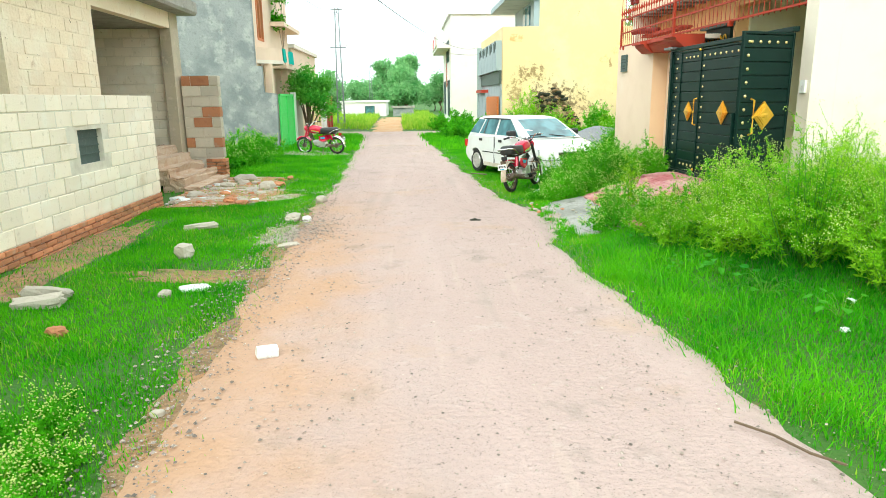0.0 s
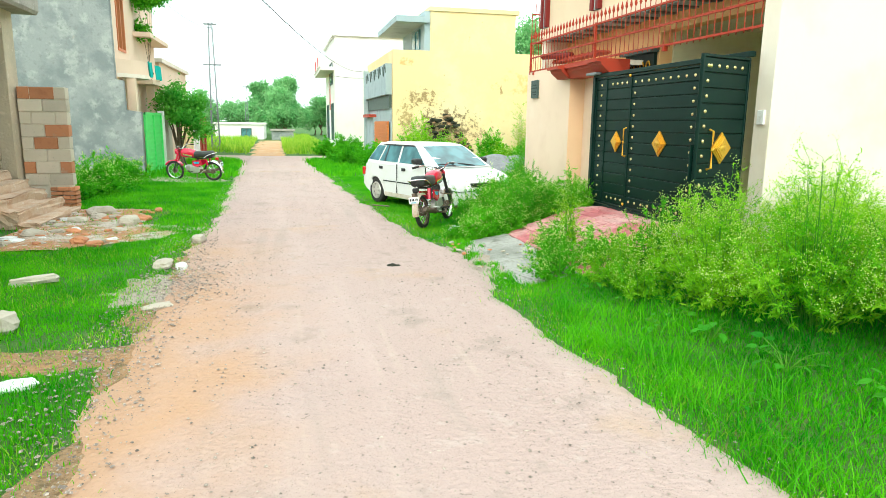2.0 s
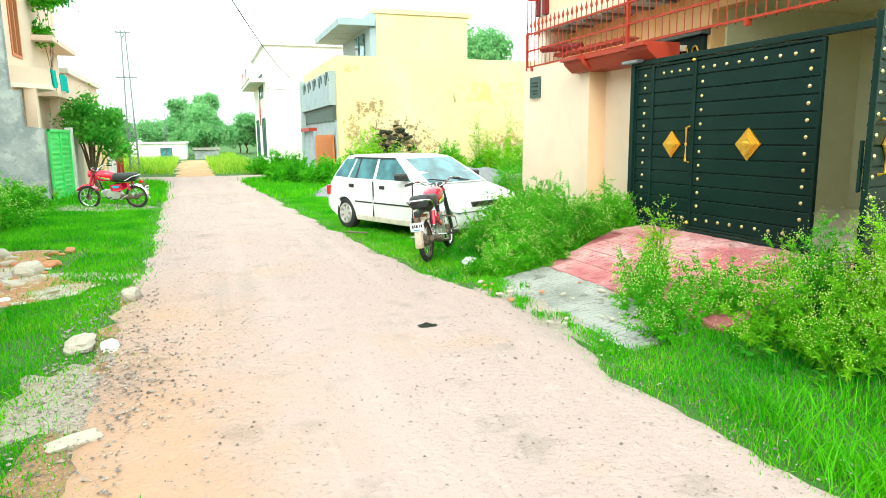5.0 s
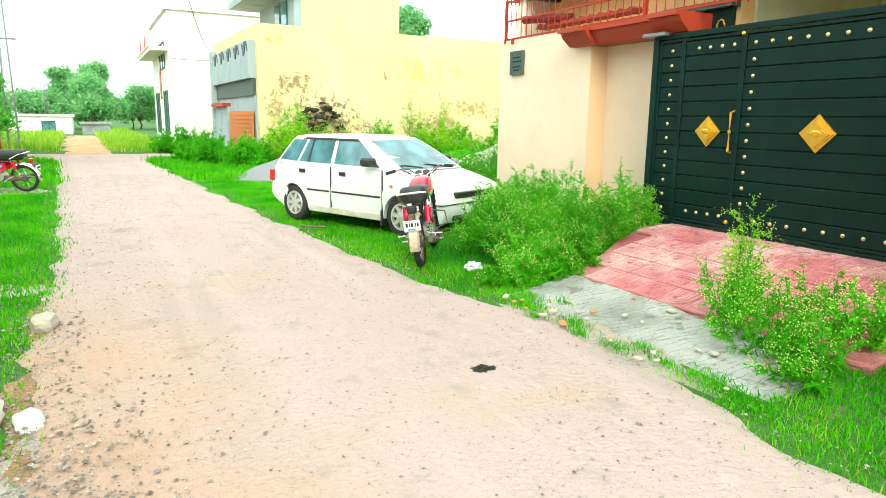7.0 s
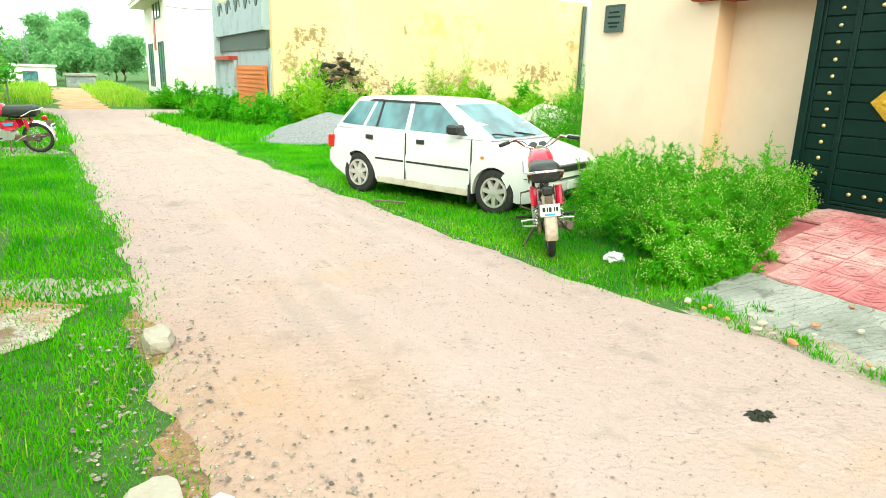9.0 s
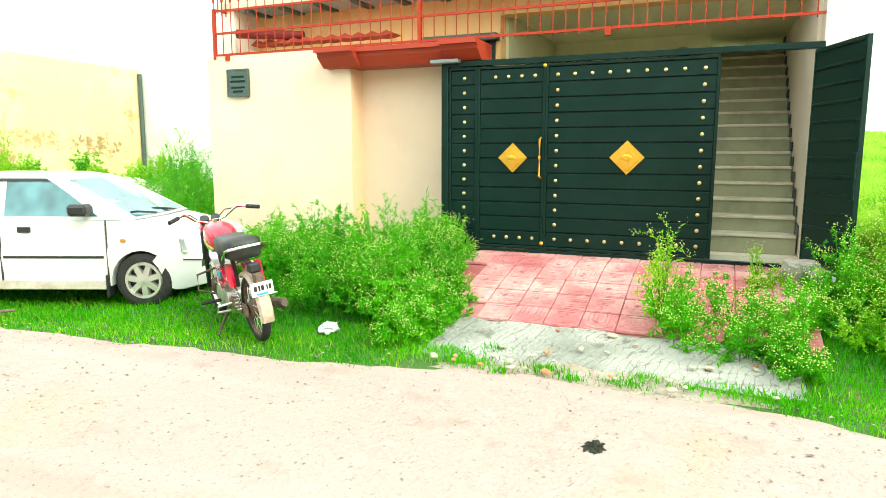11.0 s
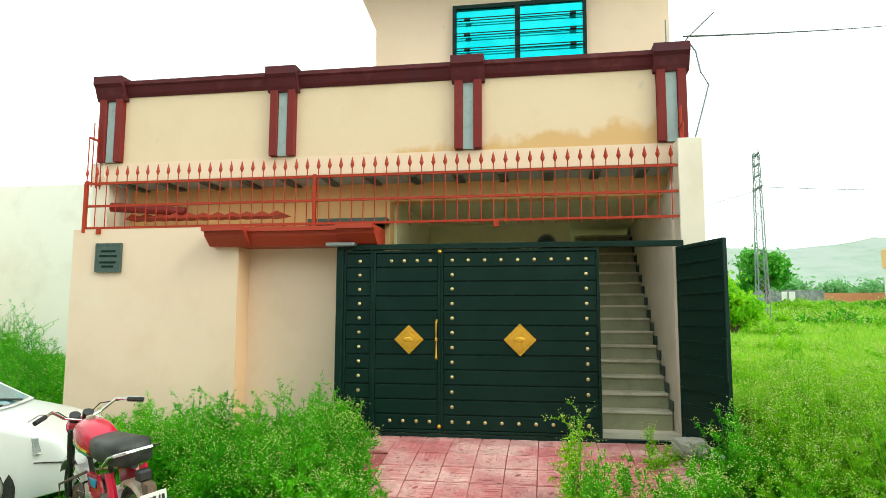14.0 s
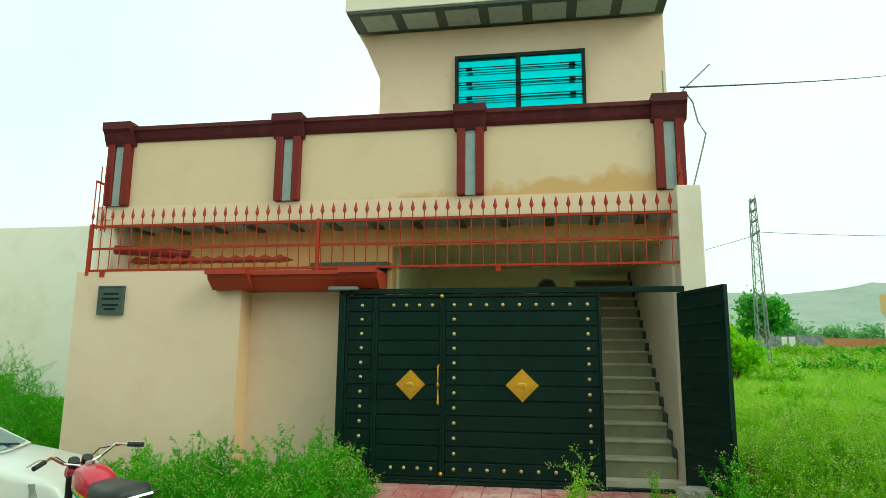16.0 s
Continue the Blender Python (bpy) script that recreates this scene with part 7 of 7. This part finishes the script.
def tree(cx, cy, z0, height, spread, trunk_h, clumps, leaf, mat, label, seed, name="tree"):
    """A tapered trunk with limbs and an uneven crown of leaf clumps."""
    r = np.random.default_rng(seed)
    root = empty(name, pose(cx, cy, z0), label, "tree", "trees")
    g = 0.08 if name == "creeper" else 1.0
    bm = bmesh.new()
    pipe(bm, [(0, 0, -0.1), (0.03 * height, 0.01 * height, trunk_h * 0.5), (0.0, 0.03 * height, trunk_h), (0.02 * height, 0, height * 0.7)], [g * height * 0.028, g * height * 0.022, g * height * 0.018, g * height * 0.006], 8)
    part("trunk", bm, BARK, root)
    heads = []
    for k in range(9):
        a, u = 2.4 * k + r.uniform(-0.4, 0.4), r.uniform(0.25, 0.8)
        p = Vector((spread * u * math.cos(a), spread * u * math.sin(a), trunk_h + (height - trunk_h) * r.uniform(0.25, 0.92) * (1.1 - 0.35 * u)))
        heads.append((p, r.uniform(0.3, 0.5) * spread))
        bm = bmesh.new()
        s = Vector((0, 0.02 * height, trunk_h * r.uniform(0.7, 1.1)))
        pipe(bm, [s, (s + p) / 2 + Vector((0, 0, 0.05 * height)), p], [g * height * 0.011, g * height * 0.007, height * 0.002], 6)
        part("limb", bm, BARK, root)
    k = r.integers(0, len(heads), clumps)
    c = np.array([tuple(hd[0]) for hd in heads])[k]
    rad = np.array([hd[1] for hd in heads])[k]
    d = r.normal(0, 1, (clumps, 3))
    d /= np.linalg.norm(d, axis=1, keepdims=True)
    c = c + d * (rad * r.random(clumps) ** 0.4)[:, None] * np.array([1, 1, 0.8])
    m = 12
    n = clumps * m
    p = np.repeat(c, m, 0) + r.normal(0, 1, (n, 3)) * leaf * 1.9
    d = r.normal(0, 1, (n, 3)) + np.array([0, 0, -0.3])
    d /= np.linalg.norm(d, axis=1, keepdims=True)
    s = np.cross(d, r.normal(0, 1, (n, 3)))
    s /= np.linalg.norm(s, axis=1, keepdims=True) + 1e-6
    L = leaf * r.uniform(0.6, 1.4, (n, 1))
    v = np.stack([p - d * L, p + s * L * 0.45, p + d * L, p - s * L * 0.45], 1).reshape(-1, 3)
    i = np.arange(n) * 4
    tagged(raw_mesh("crown", v, np.stack([i, i + 1, i + 2, i + 3], 1), mat, root), kind="stuff")
    return root


tree(-3.6, 28.2, 0.0, 3.9, 0.95, 0.5, 560, 0.065, TREE_LEAF, "young broad-leaved tree beside the lane wall", 1)
# creeper on the cream house
tree(-4.35, 27.6, 3.1, 4.6, 0.75, 0.6, 600, 0.06, WEED, "leafy creeper growing on the balcony", 2, "creeper")
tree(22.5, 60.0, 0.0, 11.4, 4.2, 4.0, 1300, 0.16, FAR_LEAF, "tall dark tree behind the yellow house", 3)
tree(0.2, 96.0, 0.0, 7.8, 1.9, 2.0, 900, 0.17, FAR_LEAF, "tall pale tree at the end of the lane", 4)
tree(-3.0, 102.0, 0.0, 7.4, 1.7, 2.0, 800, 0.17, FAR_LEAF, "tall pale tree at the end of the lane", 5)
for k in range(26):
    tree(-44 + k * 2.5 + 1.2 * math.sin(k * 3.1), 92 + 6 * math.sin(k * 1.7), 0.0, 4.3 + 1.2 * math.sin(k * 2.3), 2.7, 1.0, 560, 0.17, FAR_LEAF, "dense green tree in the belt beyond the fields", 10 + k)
tree(60.0, -9.2, 3.1, 5.0, 2.3, 1.0, 420, 0.22, TREE_LEAF, "round dark tree across the field", 50)
tree(26.0, 2.6, 1.0, 2.9, 1.0, 0.1, 260, 0.12, WEED_LIGHT, "light green bushy tree behind the house corner", 51)
for k in range(7):
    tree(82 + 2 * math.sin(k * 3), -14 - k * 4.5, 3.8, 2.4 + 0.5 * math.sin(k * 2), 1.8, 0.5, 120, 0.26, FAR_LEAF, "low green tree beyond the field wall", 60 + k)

# ---- poles, wires, far setting ----
def lattice_pole(cx, cy, z0, h, w, label, arms, mat=GALV):
    """A tapered four-legged lattice pole with cross braces and short arms."""
    root = empty("utility_pole", pose(cx, cy, z0), label, "utility pole", "lattice poles")
    n = max(8, int(h / 0.45))
    def corner(k, z):
        r = w * (1 - 0.55 * z / h)
        return Vector((r if k in (0, 1) else -r, r if k in (0, 3) else -r, z))
    for k in range(4):
        part("leg", rod(bmesh.new(), corner(k, -0.3), corner(k, h), 0.036, 0.028, 4), mat, root)
    for k in range(4):
        for i in range(n):
            a, b = (corner(k, h * i / n), corner((k + 1) % 4, h * (i + 1) / n)) if i % 2 else (corner((k + 1) % 4, h * i / n), corner(k, h * (i + 1) / n))
            part("brace", rod(bmesh.new(), a, b, 0.016, seg=4), mat, root)
    for z, l in arms:
        part("cross_arm", new_box(-l, l, -0.04, 0.04, h - z - 0.04, h - z + 0.04), mat, root)
        for s in (-l, l):
            part("insulator", rod(bmesh.new(), (s, 0, h - z + 0.04), (s, 0, h - z + 0.2), 0.035, 0.05, 8), WHITE_PLATE, root)
    return root


lattice_pole(-3.65, 42.5, 0.0, 7.2, 0.22, "galvanised steel lattice utility pole beside the lane", ((0.1, 0.35), (2.3, 0.5)))
pylon = lattice_pole(36.2, -1.6, 1.2, 9.9, 0.30, "galvanised steel lattice utility pole in the field", ((0.1, 0.45), (0.7, 0.45), (1.3, 0.45), (2.0, 0.8)))
lattice_pole(-4.2, 88.0, 0.0, 6.0, 0.2, "small far lattice utility pole", ((0.1, 0.4),))


def wire(a, b, sag, r=0.012, label="thin black overhead cable"):
    a, b = Vector(a), Vector(b)
    pts = [a.lerp(b, k / 24) - Vector((0, 0, sag * 4 * (k / 24) * (1 - k / 24))) for k in range(25)]
    tagged(mesh_object("overhead_cable", pipe(bmesh.new(), pts, r, 5), CABLE), label, "cable", "overhead cables")


wire((4.55, 38.7, 4.55), (-3.51, -6.8, 4.93), 1.2, 0.008)
wire((3.4, 44.6, 4.6), (8.5, 31.0, 4.9), 0.5)
wire((-3.65, 42.5, 6.9), (-4.6, 24.3, 6.8), 0.5)
wire((5.6, 8.35, 5.02), (30.0, -8.25, 15.63), 0.12, 0.011, "thin service cable from the house corner")
wire((36.2, -1.6, 9.0), (60, 14, 9.0), 0.6, 0.015)
wire((36.2, -1.6, 9.2), (46, -40, 12), 0.9, 0.015)
tagged(mesh_object("service_pipe", pipe(bmesh.new(), [(5.75, 8.4, 4.9), (5.7, 8.28, 5.05), (5.62, 8.0, 5.3)], 0.008, 5), GALV), "thin bent wire at the parapet corner", "wire")
tagged(mesh_object("hanging_cable", pipe(bmesh.new(), [(5.55, 8.32, 4.95), (5.52, 8.24, 4.8), (5.5, 8.2, 4.55), (5.5, 8.12, 4.4), (5.5, 8.2, 4.1), (5.5, 8.29, 3.78)], 0.009, 5), GALV), "loose cable hanging down the house corner", "cable")
tagged(mesh_object("antenna_rod", rod(bmesh.new(), (6.4, 8.4, 4.7), (6.4, 8.4, 5.6), 0.01, seg=5), GALV), "thin iron rod on the parapet", "rod")


def field_wall():
    root = empty("field_wall", pose(75, -15, 3.6), "long grey block wall across the field", "wall", kind="structure")
    part("wall_body", new_box(-0.1, 0.1, -4.5, 9.0, -1.0, 1.55, 0.01), GREY_RENDER, root)
    part("brick_stretch", new_box(-0.1, 0.1, -12.0, -4.5, -1.0, 1.25, 0.01), BRICK, root)
    part("white_gate", new_box(-0.16, -0.1, -1.6, -0.2, -0.2, 1.4, 0.01), WHITE_WALL, root)
    for k in range(12):
        part("pier", new_box(-0.18, -0.1, -4.4 + k * 1.15, -4.2 + k * 1.15, -1.0, 1.55), GREY_RENDER, root)


field_wall()


def hills():
    """A low ridge on the horizon; its haze is in the material's colour."""
    n, rows = 90, 8
    v, f = [], []
    for j in range(rows):
        for i in range(n):
            y = 500 - 2600 * i / (n - 1)
            ridge = 128 + 34 * math.exp(-((y + 760) / 260) ** 2) - 50 * step01(-150, 300, y) + 14 * noise.fractal(Vector((y * 0.006, 2, 0)), 0.8, 2.1, 5)
            u = j / (rows - 1)
            v.append((850 + 400 * u + 20 * noise.noise(Vector((y * 0.01, u * 4, 1))), y, -6 + (ridge + 6) * u ** 0.8 + 6 * noise.noise(Vector((y * 0.02, u * 6, 3))) * u * (1 - u) * 4))
    for j in range(rows - 1):
        for i in range(n - 1):
            a = j * n + i
            f.append((a, a + 1, a + n + 1, a + n))
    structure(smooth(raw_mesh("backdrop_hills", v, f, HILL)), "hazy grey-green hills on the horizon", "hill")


hills()


# ---- heaps, stones, litter ----
def heap(name, cx, cy, rx, ry, h, mat, label, seed, bits=0):
    bm = bmesh.new()
    n, m = 28, 10
    rings = []
    for j in range(m):
        u = 1 - j / m
        rings.append([(cx + rx * u * math.cos(a) * (1 + 0.14 * noise.noise(Vector((math.cos(a) * 1.5, math.sin(a) * 1.5, seed)))), cy + ry * u * math.sin(a), gz(cx + rx * u * math.cos(a), cy + ry * u * math.sin(a)) - 0.03 + h * (1 - u ** 1.5) * (1 + 0.25 * noise.noise(Vector((u * 3 * math.cos(a), u * 3 * math.sin(a), seed))))) for a in (2 * math.pi * k / n for k in range(n))])
    loft(bm, rings)
    jag(bm, 0.012, seed)
    tagged(smooth(mesh_object(name, bm, mat)), label, "heap", "", "stuff" if bits else "")


heap("gravel_heap", 4.6, 24.3, 2.0, 1.3, 0.72, GRAVEL, "grey crushed stone heap on the verge", 1, 1)
heap("gravel_heap", 7.2, 23.2, 2.4, 1.6, 0.75, GRAVEL, "grey crushed stone heap behind the car", 2, 1)
heap("sand_heap", 9.9, 22.6, 1.9, 1.5, 0.72, SAND, "pale sand heap on the empty plot", 3)
def debris_pile():
    """Dark dried dung cakes and brick ends stacked against the yellow wall."""
    root = empty("debris_pile", pose(6.95, 30.3, gz(6.95, 30.3)), "dark debris pile heaped against the yellow wall", "pile")
    r = random.Random(8)
    for k in range(190):
        u = r.uniform(-1.5, 1.5)
        top = 2.15 * (1 - (abs(u) / 1.55) ** 1.6)
        z, b = r.uniform(0, 1) * top, rubble_mesh(r.uniform(0.14, 0.3), k, (1.0, 0.8, 0.45))
        b.transform(Matrix.Translation((u, 0.22 - 0.42 * (1 - z / 2.3) * r.uniform(0.5, 1), z + 0.06)) @ Matrix.Rotation(r.uniform(0, 3), 4, "Z") @ Matrix.Rotation(r.uniform(-0.5, 0.5), 4, "X"))
        part("clod", b, DUNG if k % 5 else DARK_DIRT, root)


heap("dung_pat", 1.47, 9.86, 0.19, 0.15, 0.10, DUNG, "dark dung pat on the dirt road", 4)


def rubble_mesh(size, seed, squash=(1, 0.8, 0.6)):
    """A worn lump: a blunt box shape with uneven, slightly rounded faces."""
    bm = bmesh.new()
    bmesh.ops.create_cube(bm, size=1.0)
    bmesh.ops.subdivide_edges(bm, edges=list(bm.edges), cuts=3, use_grid_fill=True)
    o = Vector((seed * 3.7, seed * 1.3, 0))
    for v in bm.verts:
        q = v.co.normalized() * 0.62
        c = v.co.lerp(q, 0.75 if squash[2] > 0.4 else 0.35)
        c *= 1 + 0.22 * noise.noise(c * 2.2 + o) + 0.10 * noise.noise(c * 6 + o)
        v.co = Vector((c.x * squash[0], c.y * squash[1], c.z * squash[2])) * size
    return bm


def stone(x, y, size, seed, mat=STONE, squash=(1, 0.8, 0.6), label="pale broken block lying on the grass", name="rubble_stone", turn=None, up=0.0):
    ob = mesh_object(name, rubble_mesh(size, seed, squash), mat)
    ob.matrix_world = pose(x, y, gz(x, y) + size * squash[2] * 0.42 + up, random.Random(seed).uniform(-8, 8), random.Random(seed + 1).uniform(-8, 8), random.Random(seed + 2).uniform(0, 180) if turn is None else turn)
    return tagged(ob, label, "stone", "loose stones")


SLAB = "pale concrete slab piece lying flat on the grass"
stone(-2.9, 6.42, 0.33, 1, STONE, (1.2, 0.5, 0.36), SLAB, turn=8)
stone(-2.84, 6.14, 0.33, 2, STONE, (1.2, 0.45, 0.3), SLAB, turn=14)
stone(-2.46, 9.65, 0.33, 3, STONE, (1.3, 0.55, 0.26), SLAB, turn=20)
stone(-2.14, 7.98, 0.21, 4, STONE, (1, 0.8, 0.8))
stone(-1.62, 6.68, 0.21, 5, WHITE_PLATE, (1.3, 0.7, 0.2), "whitish flat stone on the grass", turn=30)
stone(-1.83, 6.44, 0.11, 6)
stone(-1.29, 10.42, 0.23, 7, STONE, (1.3, 0.85, 0.41), "round limestone boulder beside the road")
stone(-1.06, 10.30, 0.15, 8, WHITE_PLATE, (1.15, 0.8, 0.6), "white rock beside the road")
stone(-1.07, 12.12, 0.22, 9, STONE, (1.2, 0.7, 0.6))
stone(-2.40, 13.9, 0.34, 10, STONE, (1.2, 0.75, 0.5))
stone(-3.15, 15.2, 0.36, 11, STONE, (1.3, 0.6, 0.5))
stone(-1.03, 8.52, 0.18, 12, STONE, (1.4, 0.7, 0.3), SLAB)
stone(-2.3, 5.4, 0.13, 13, BRICK)
stone(-1.0, 3.97, 0.075, 14)
stone(-2.75, 5.0, 0.10, 15)
debris_pile()
stone(4.7, 8.62, 0.28, 16, CONCRETE, (1.2, 0.7, 0.7), "grey concrete lump at the drive edge", up=0.08)
rp = random.Random(12)
for k in range(34):
    x, y = rp.uniform(2.5, 3.4), rp.uniform(8.9, 11.3)
    stone(x, y, rp.uniform(0.02, 0.06), 400 + k, STONE if k % 4 else BRICK, (1.2, 0.8, 0.45), "small broken chip on the concrete pad", "rubble_piece", up=0.05)
rn = random.Random(5)
for k in range(120):
    x, y = rn.uniform(-3.8, -2.2), rn.uniform(11.9, 15.7)
    stone(x, y, 0.05 + 0.2 * rn.random() ** 2, 100 + k, BRICK if rn.random() < 0.4 else WHITE_PLATE if rn.random() < 0.25 else STONE, (1.2, 0.8, rn.uniform(0.3, 0.55)), "broken brick and stone rubble by the steps", "rubble_piece")


def pebbles():
    """Small loose stones and grit over the road."""
    n = 26000
    y = rng.uniform(1.5, 26, n)
    l, r = road_edges(y)
    x = l - 0.2 + (r - l + 0.5) * rng.random(n)
    z = ground_z(x, y) + 0.045
    s = 0.003 + 0.011 * rng.random(n) ** 6
    near_edge = (np.abs(x + 0.6) < 0.7) & (np.abs(y - 9.6) < 1.1)
    s = np.where(near_edge, s * 1.15, s)
    # coarser grit on the bare shoulder and in a patch at the road edge
    gy = np.concatenate([rng.uniform(1.5, 12.5, 5000), rng.normal(9.5, 0.5, 1300)])
    gx = np.concatenate([road_edges(gy[:5000])[0] + rng.uniform(-0.45, 0.3, 5000), rng.normal(-0.8, 0.22, 1300)])
    x, y = np.concatenate([x, gx]), np.concatenate([y, gy])
    z = np.concatenate([z, ground_z(gx, gy) + np.where(gx > road_edges(gy)[0], 0.042, 0.02)])
    s = np.concatenate([s, 0.003 + 0.016 * rng.random(6300) ** 4])
    n += 6300
    a = rng.uniform(0, 6.28, n)
    ring = [np.stack([x + s * np.cos(a + q) * rng.uniform(0.7, 1.3, n), y + s * np.sin(a + q) * rng.uniform(0.7, 1.3, n), z], 1) for q in (0, 1.57, 3.14, 4.71)]
    top = np.stack([x, y, z + s * 0.7], 1)
    bot = np.stack([x, y, z - s * 0.5], 1)
    v = np.stack(ring + [top, bot], 1).reshape(-1, 3)
    i = np.arange(n) * 6
    f = np.concatenate([np.stack([i + k, i + (k + 1) % 4, i + e], 1) for k in range(4) for e in (4, 5)])
    tagged(raw_mesh("pebbles", v, f, PEBBLE), "small brown pebbles and grit scattered on the road", "pebbles", "", "stuff")


pebbles()


def crumpled(x, y, size, seed, label, squash=(1, 0.7, 0.5), mat=PAPER):
    bm = bmesh.new()
    bmesh.ops.create_icosphere(bm, subdivisions=3, radius=size)
    for v in bm.verts:
        d = 1 + 0.6 * noise.noise(v.co * (2.2 / size) + Vector((seed, 0, 0))) + 0.3 * noise.noise(v.co * (5 / size))
        v.co = Vector((v.co.x * squash[0], v.co.y * squash[1], v.co.z * squash[2])) * d
    ob = mesh_object("litter", bm, mat)
    ob.location = (x, y, gz(x, y) + size * squash[2] * 0.6 + 0.02)
    tagged(ob, label, "litter", "litter")


tagged(mesh_object("packet", jag(new_box(-0.075, 0.075, -0.055, 0.055, 0, 0.07, 0.008, pose(-0.53, 4.8, 0.03, 0, 3, 18)), 0.004, 2), WHITE_PLATE), "crumpled white paper packet on the bare earth", "litter")
crumpled(2.93, 12.42, 0.085, 2, "clear crumpled plastic bag under the weeds", (1.1, 0.8, 0.55))
crumpled(3.0, 11.9, 0.035, 3, "small white plastic scrap on the grass")
crumpled(4.75, 8.35, 0.13, 4, "grey plastic bag at the drive edge")
crumpled(3.9, 5.0, 0.04, 5, "small white scrap in the grass")
crumpled(3.6, 4.6, 0.035, 6, "small white scrap in the grass")
crumpled(1.6, 3.2, 0.035, 8, "teal plastic scrap on the road", (1.4, 0.6, 0.3), TEAL_CLOTH)
for k in range(9):
    an = k * 2.1
    crumpled(1.6 + 0.07 * k * 0.6, 9.93 + 0.05 * math.sin(an), 0.018, 20 + k, "dark dung crumb on the road", mat=DUNG)
tagged(mesh_object("twig", pipe(bmesh.new(), [(2.28, 3.55, 0.06), (2.42, 3.4, 0.055), (2.5, 3.2, 0.06), (2.62, 3.1, 0.05)], 0.008, 5), BARK), "thin dry twig on the road edge", "twig")
tagged(mesh_object("plank", new_box(0, 0.42, -0.03, 0.03, 0, 0.02, 0.004, pose(2.0, 15.9, 0.05, 0, 0, -40)), MUDDY), "short brown wood scrap on the grass", "plank")
tagged(mesh_object("roof_tiles", prism(bmesh.new(), [(13.2 + 0.1 * k, 3.09 + 0.04 * (k % 2)) for k in range(22)] + [(15.4 - 0.1 * k, 3.06 + 0.01 * (k % 2)) for k in range(22)], "x", 5.75, 6.0), RED_TRIM), "red corrugated sheets stacked behind the railing", "sheets")
tagged(mesh_object("roll", rod(bmesh.new(), (5.6, 15.5, 3.2), (5.85, 14.6, 3.16), 0.06, seg=12), MAROON), "rolled red sheet behind the railing", "roll")


# ---- pavers of the drive: pieces last ----
def drive():
    root = empty("drive_paving", pose(4.3, 10.2, 0.2), "sloping drive of pink patterned concrete tiles", "paving", kind="structure")
    inv = root.matrix_world.inverted()
    y_lo, y_hi = 8.55, 12.1
    bm = bmesh.new()
    secs = []
    for x in np.linspace(3.46, 5.26, 8):
        z = float(ramp_z(x, 0))
        y1 = 11.45 + 0.6 * float(step01(3.4, 5.2, x))
        secs.append([(x, y_lo, z - 0.012), (x, y1, z - 0.012), (x, y1, z - 0.25), (x, y_lo, z - 0.25)])
    loft(bm, secs)
    bm.transform(inv)
    part("bed", bm, PAVER_GROOVE, root)
    w = 0.298
    h = w / 2

    def ring(b, r0, r1, ax, seg=20, c=(h, h), a0=0.0, a1=2 * math.pi):
        """A raised flat band between two ellipses, or a stretch of it."""
        arc = [a0 + (a1 - a0) * k / seg for k in range(seg + 1)]
        put = lambda r, a: (c[0] + r * math.cos(a), c[1] + r * ax * math.sin(a))
        for p, q in zip(arc, arc[1:]):
            vs = [b.verts.new((*put(r, a), 0.006)) for r, a in ((r0, p), (r1, p), (r1, q), (r0, q))]
            if r0 < 0.001:
                b.faces.new(vs[1:3] + vs[:1])
            else:
                b.faces.new(vs)
    meshes = []
    for style in range(3):
        b = new_box(0.0015, w - 0.0015, 0.0015, w - 0.0015, -0.02, 0.0, 0.003)
        base_count = len(b.faces)
        if style == 0:
            for r0, r1 in ((0.0005, 0.026), (0.034, 0.06), (0.068, 0.098)):
                ring(b, r0, r1, 1.35)
            for sx in (0, 1):
                for sy in (0, 1):
                    ring(b, 0.0005, 0.05, 1.0, 6, (0.008 + sx * (w - 0.016), 0.008 + sy * (w - 0.016)), math.pi / 2 * (0 if (sx, sy) == (0, 0) else 1 if (sx, sy) == (1, 0) else 2 if (sx, sy) == (1, 1) else 3), math.pi / 2 * (1 if (sx, sy) == (0, 0) else 2 if (sx, sy) == (1, 0) else 3 if (sx, sy) == (1, 1) else 4))
            for u in (0.01, w - 0.04):
                box(b, u, u + 0.03, 0.075, w - 0.075, 0.0, 0.006)
        else:
            for r0, r1 in ((0.02, 0.05), (0.058, 0.088), (0.096, 0.134)):
                ring(b, r0, r1, 1.0, 12, (h, h), 0.0, math.pi)
                for sgn in (-1, 1):
                    box(b, h + sgn * (r0 + r1) / 2 - (r1 - r0) / 2, h + sgn * (r0 + r1) / 2 + (r1 - r0) / 2, 0.01, h, 0.0, 0.006)
            if style == 2:
                for v in b.verts:
                    v.co = Vector((w - v.co.y, v.co.x, v.co.z))
        me = bpy.data.meshes.new("tile")
        b.to_mesh(me)
        b.free()
        me.materials.append(PAVER_GROOVE)
        me.materials.append(PAVER)
        me.polygons.foreach_set("material_index", [0 if k < base_count else 1 for k in range(len(me.polygons))])
        meshes.append(me)
    rnd = random.Random(3)
    for i in range(6):
        for j in range(12):
            x = 3.46 + i * 0.3
            y = y_lo + j * 0.3
            if y + 0.3 > 11.5 + 0.6 * float(step01(3.4, 5.2, x)):
                continue
            z0, z1 = float(ramp_z(x, 0)), float(ramp_z(x + 0.3, 0))
            ob = new("tile", meshes[0 if (i + j) % 2 == 0 else 1 + (i // 2 + j) % 2])
            ob.parent = root
            ob.matrix_basis = inv @ pose(x, y, z0 + 0.012 + rnd.uniform(0, 0.003), 0, -math.degrees(math.atan2(z1 - z0, 0.3)), 0)


drive()
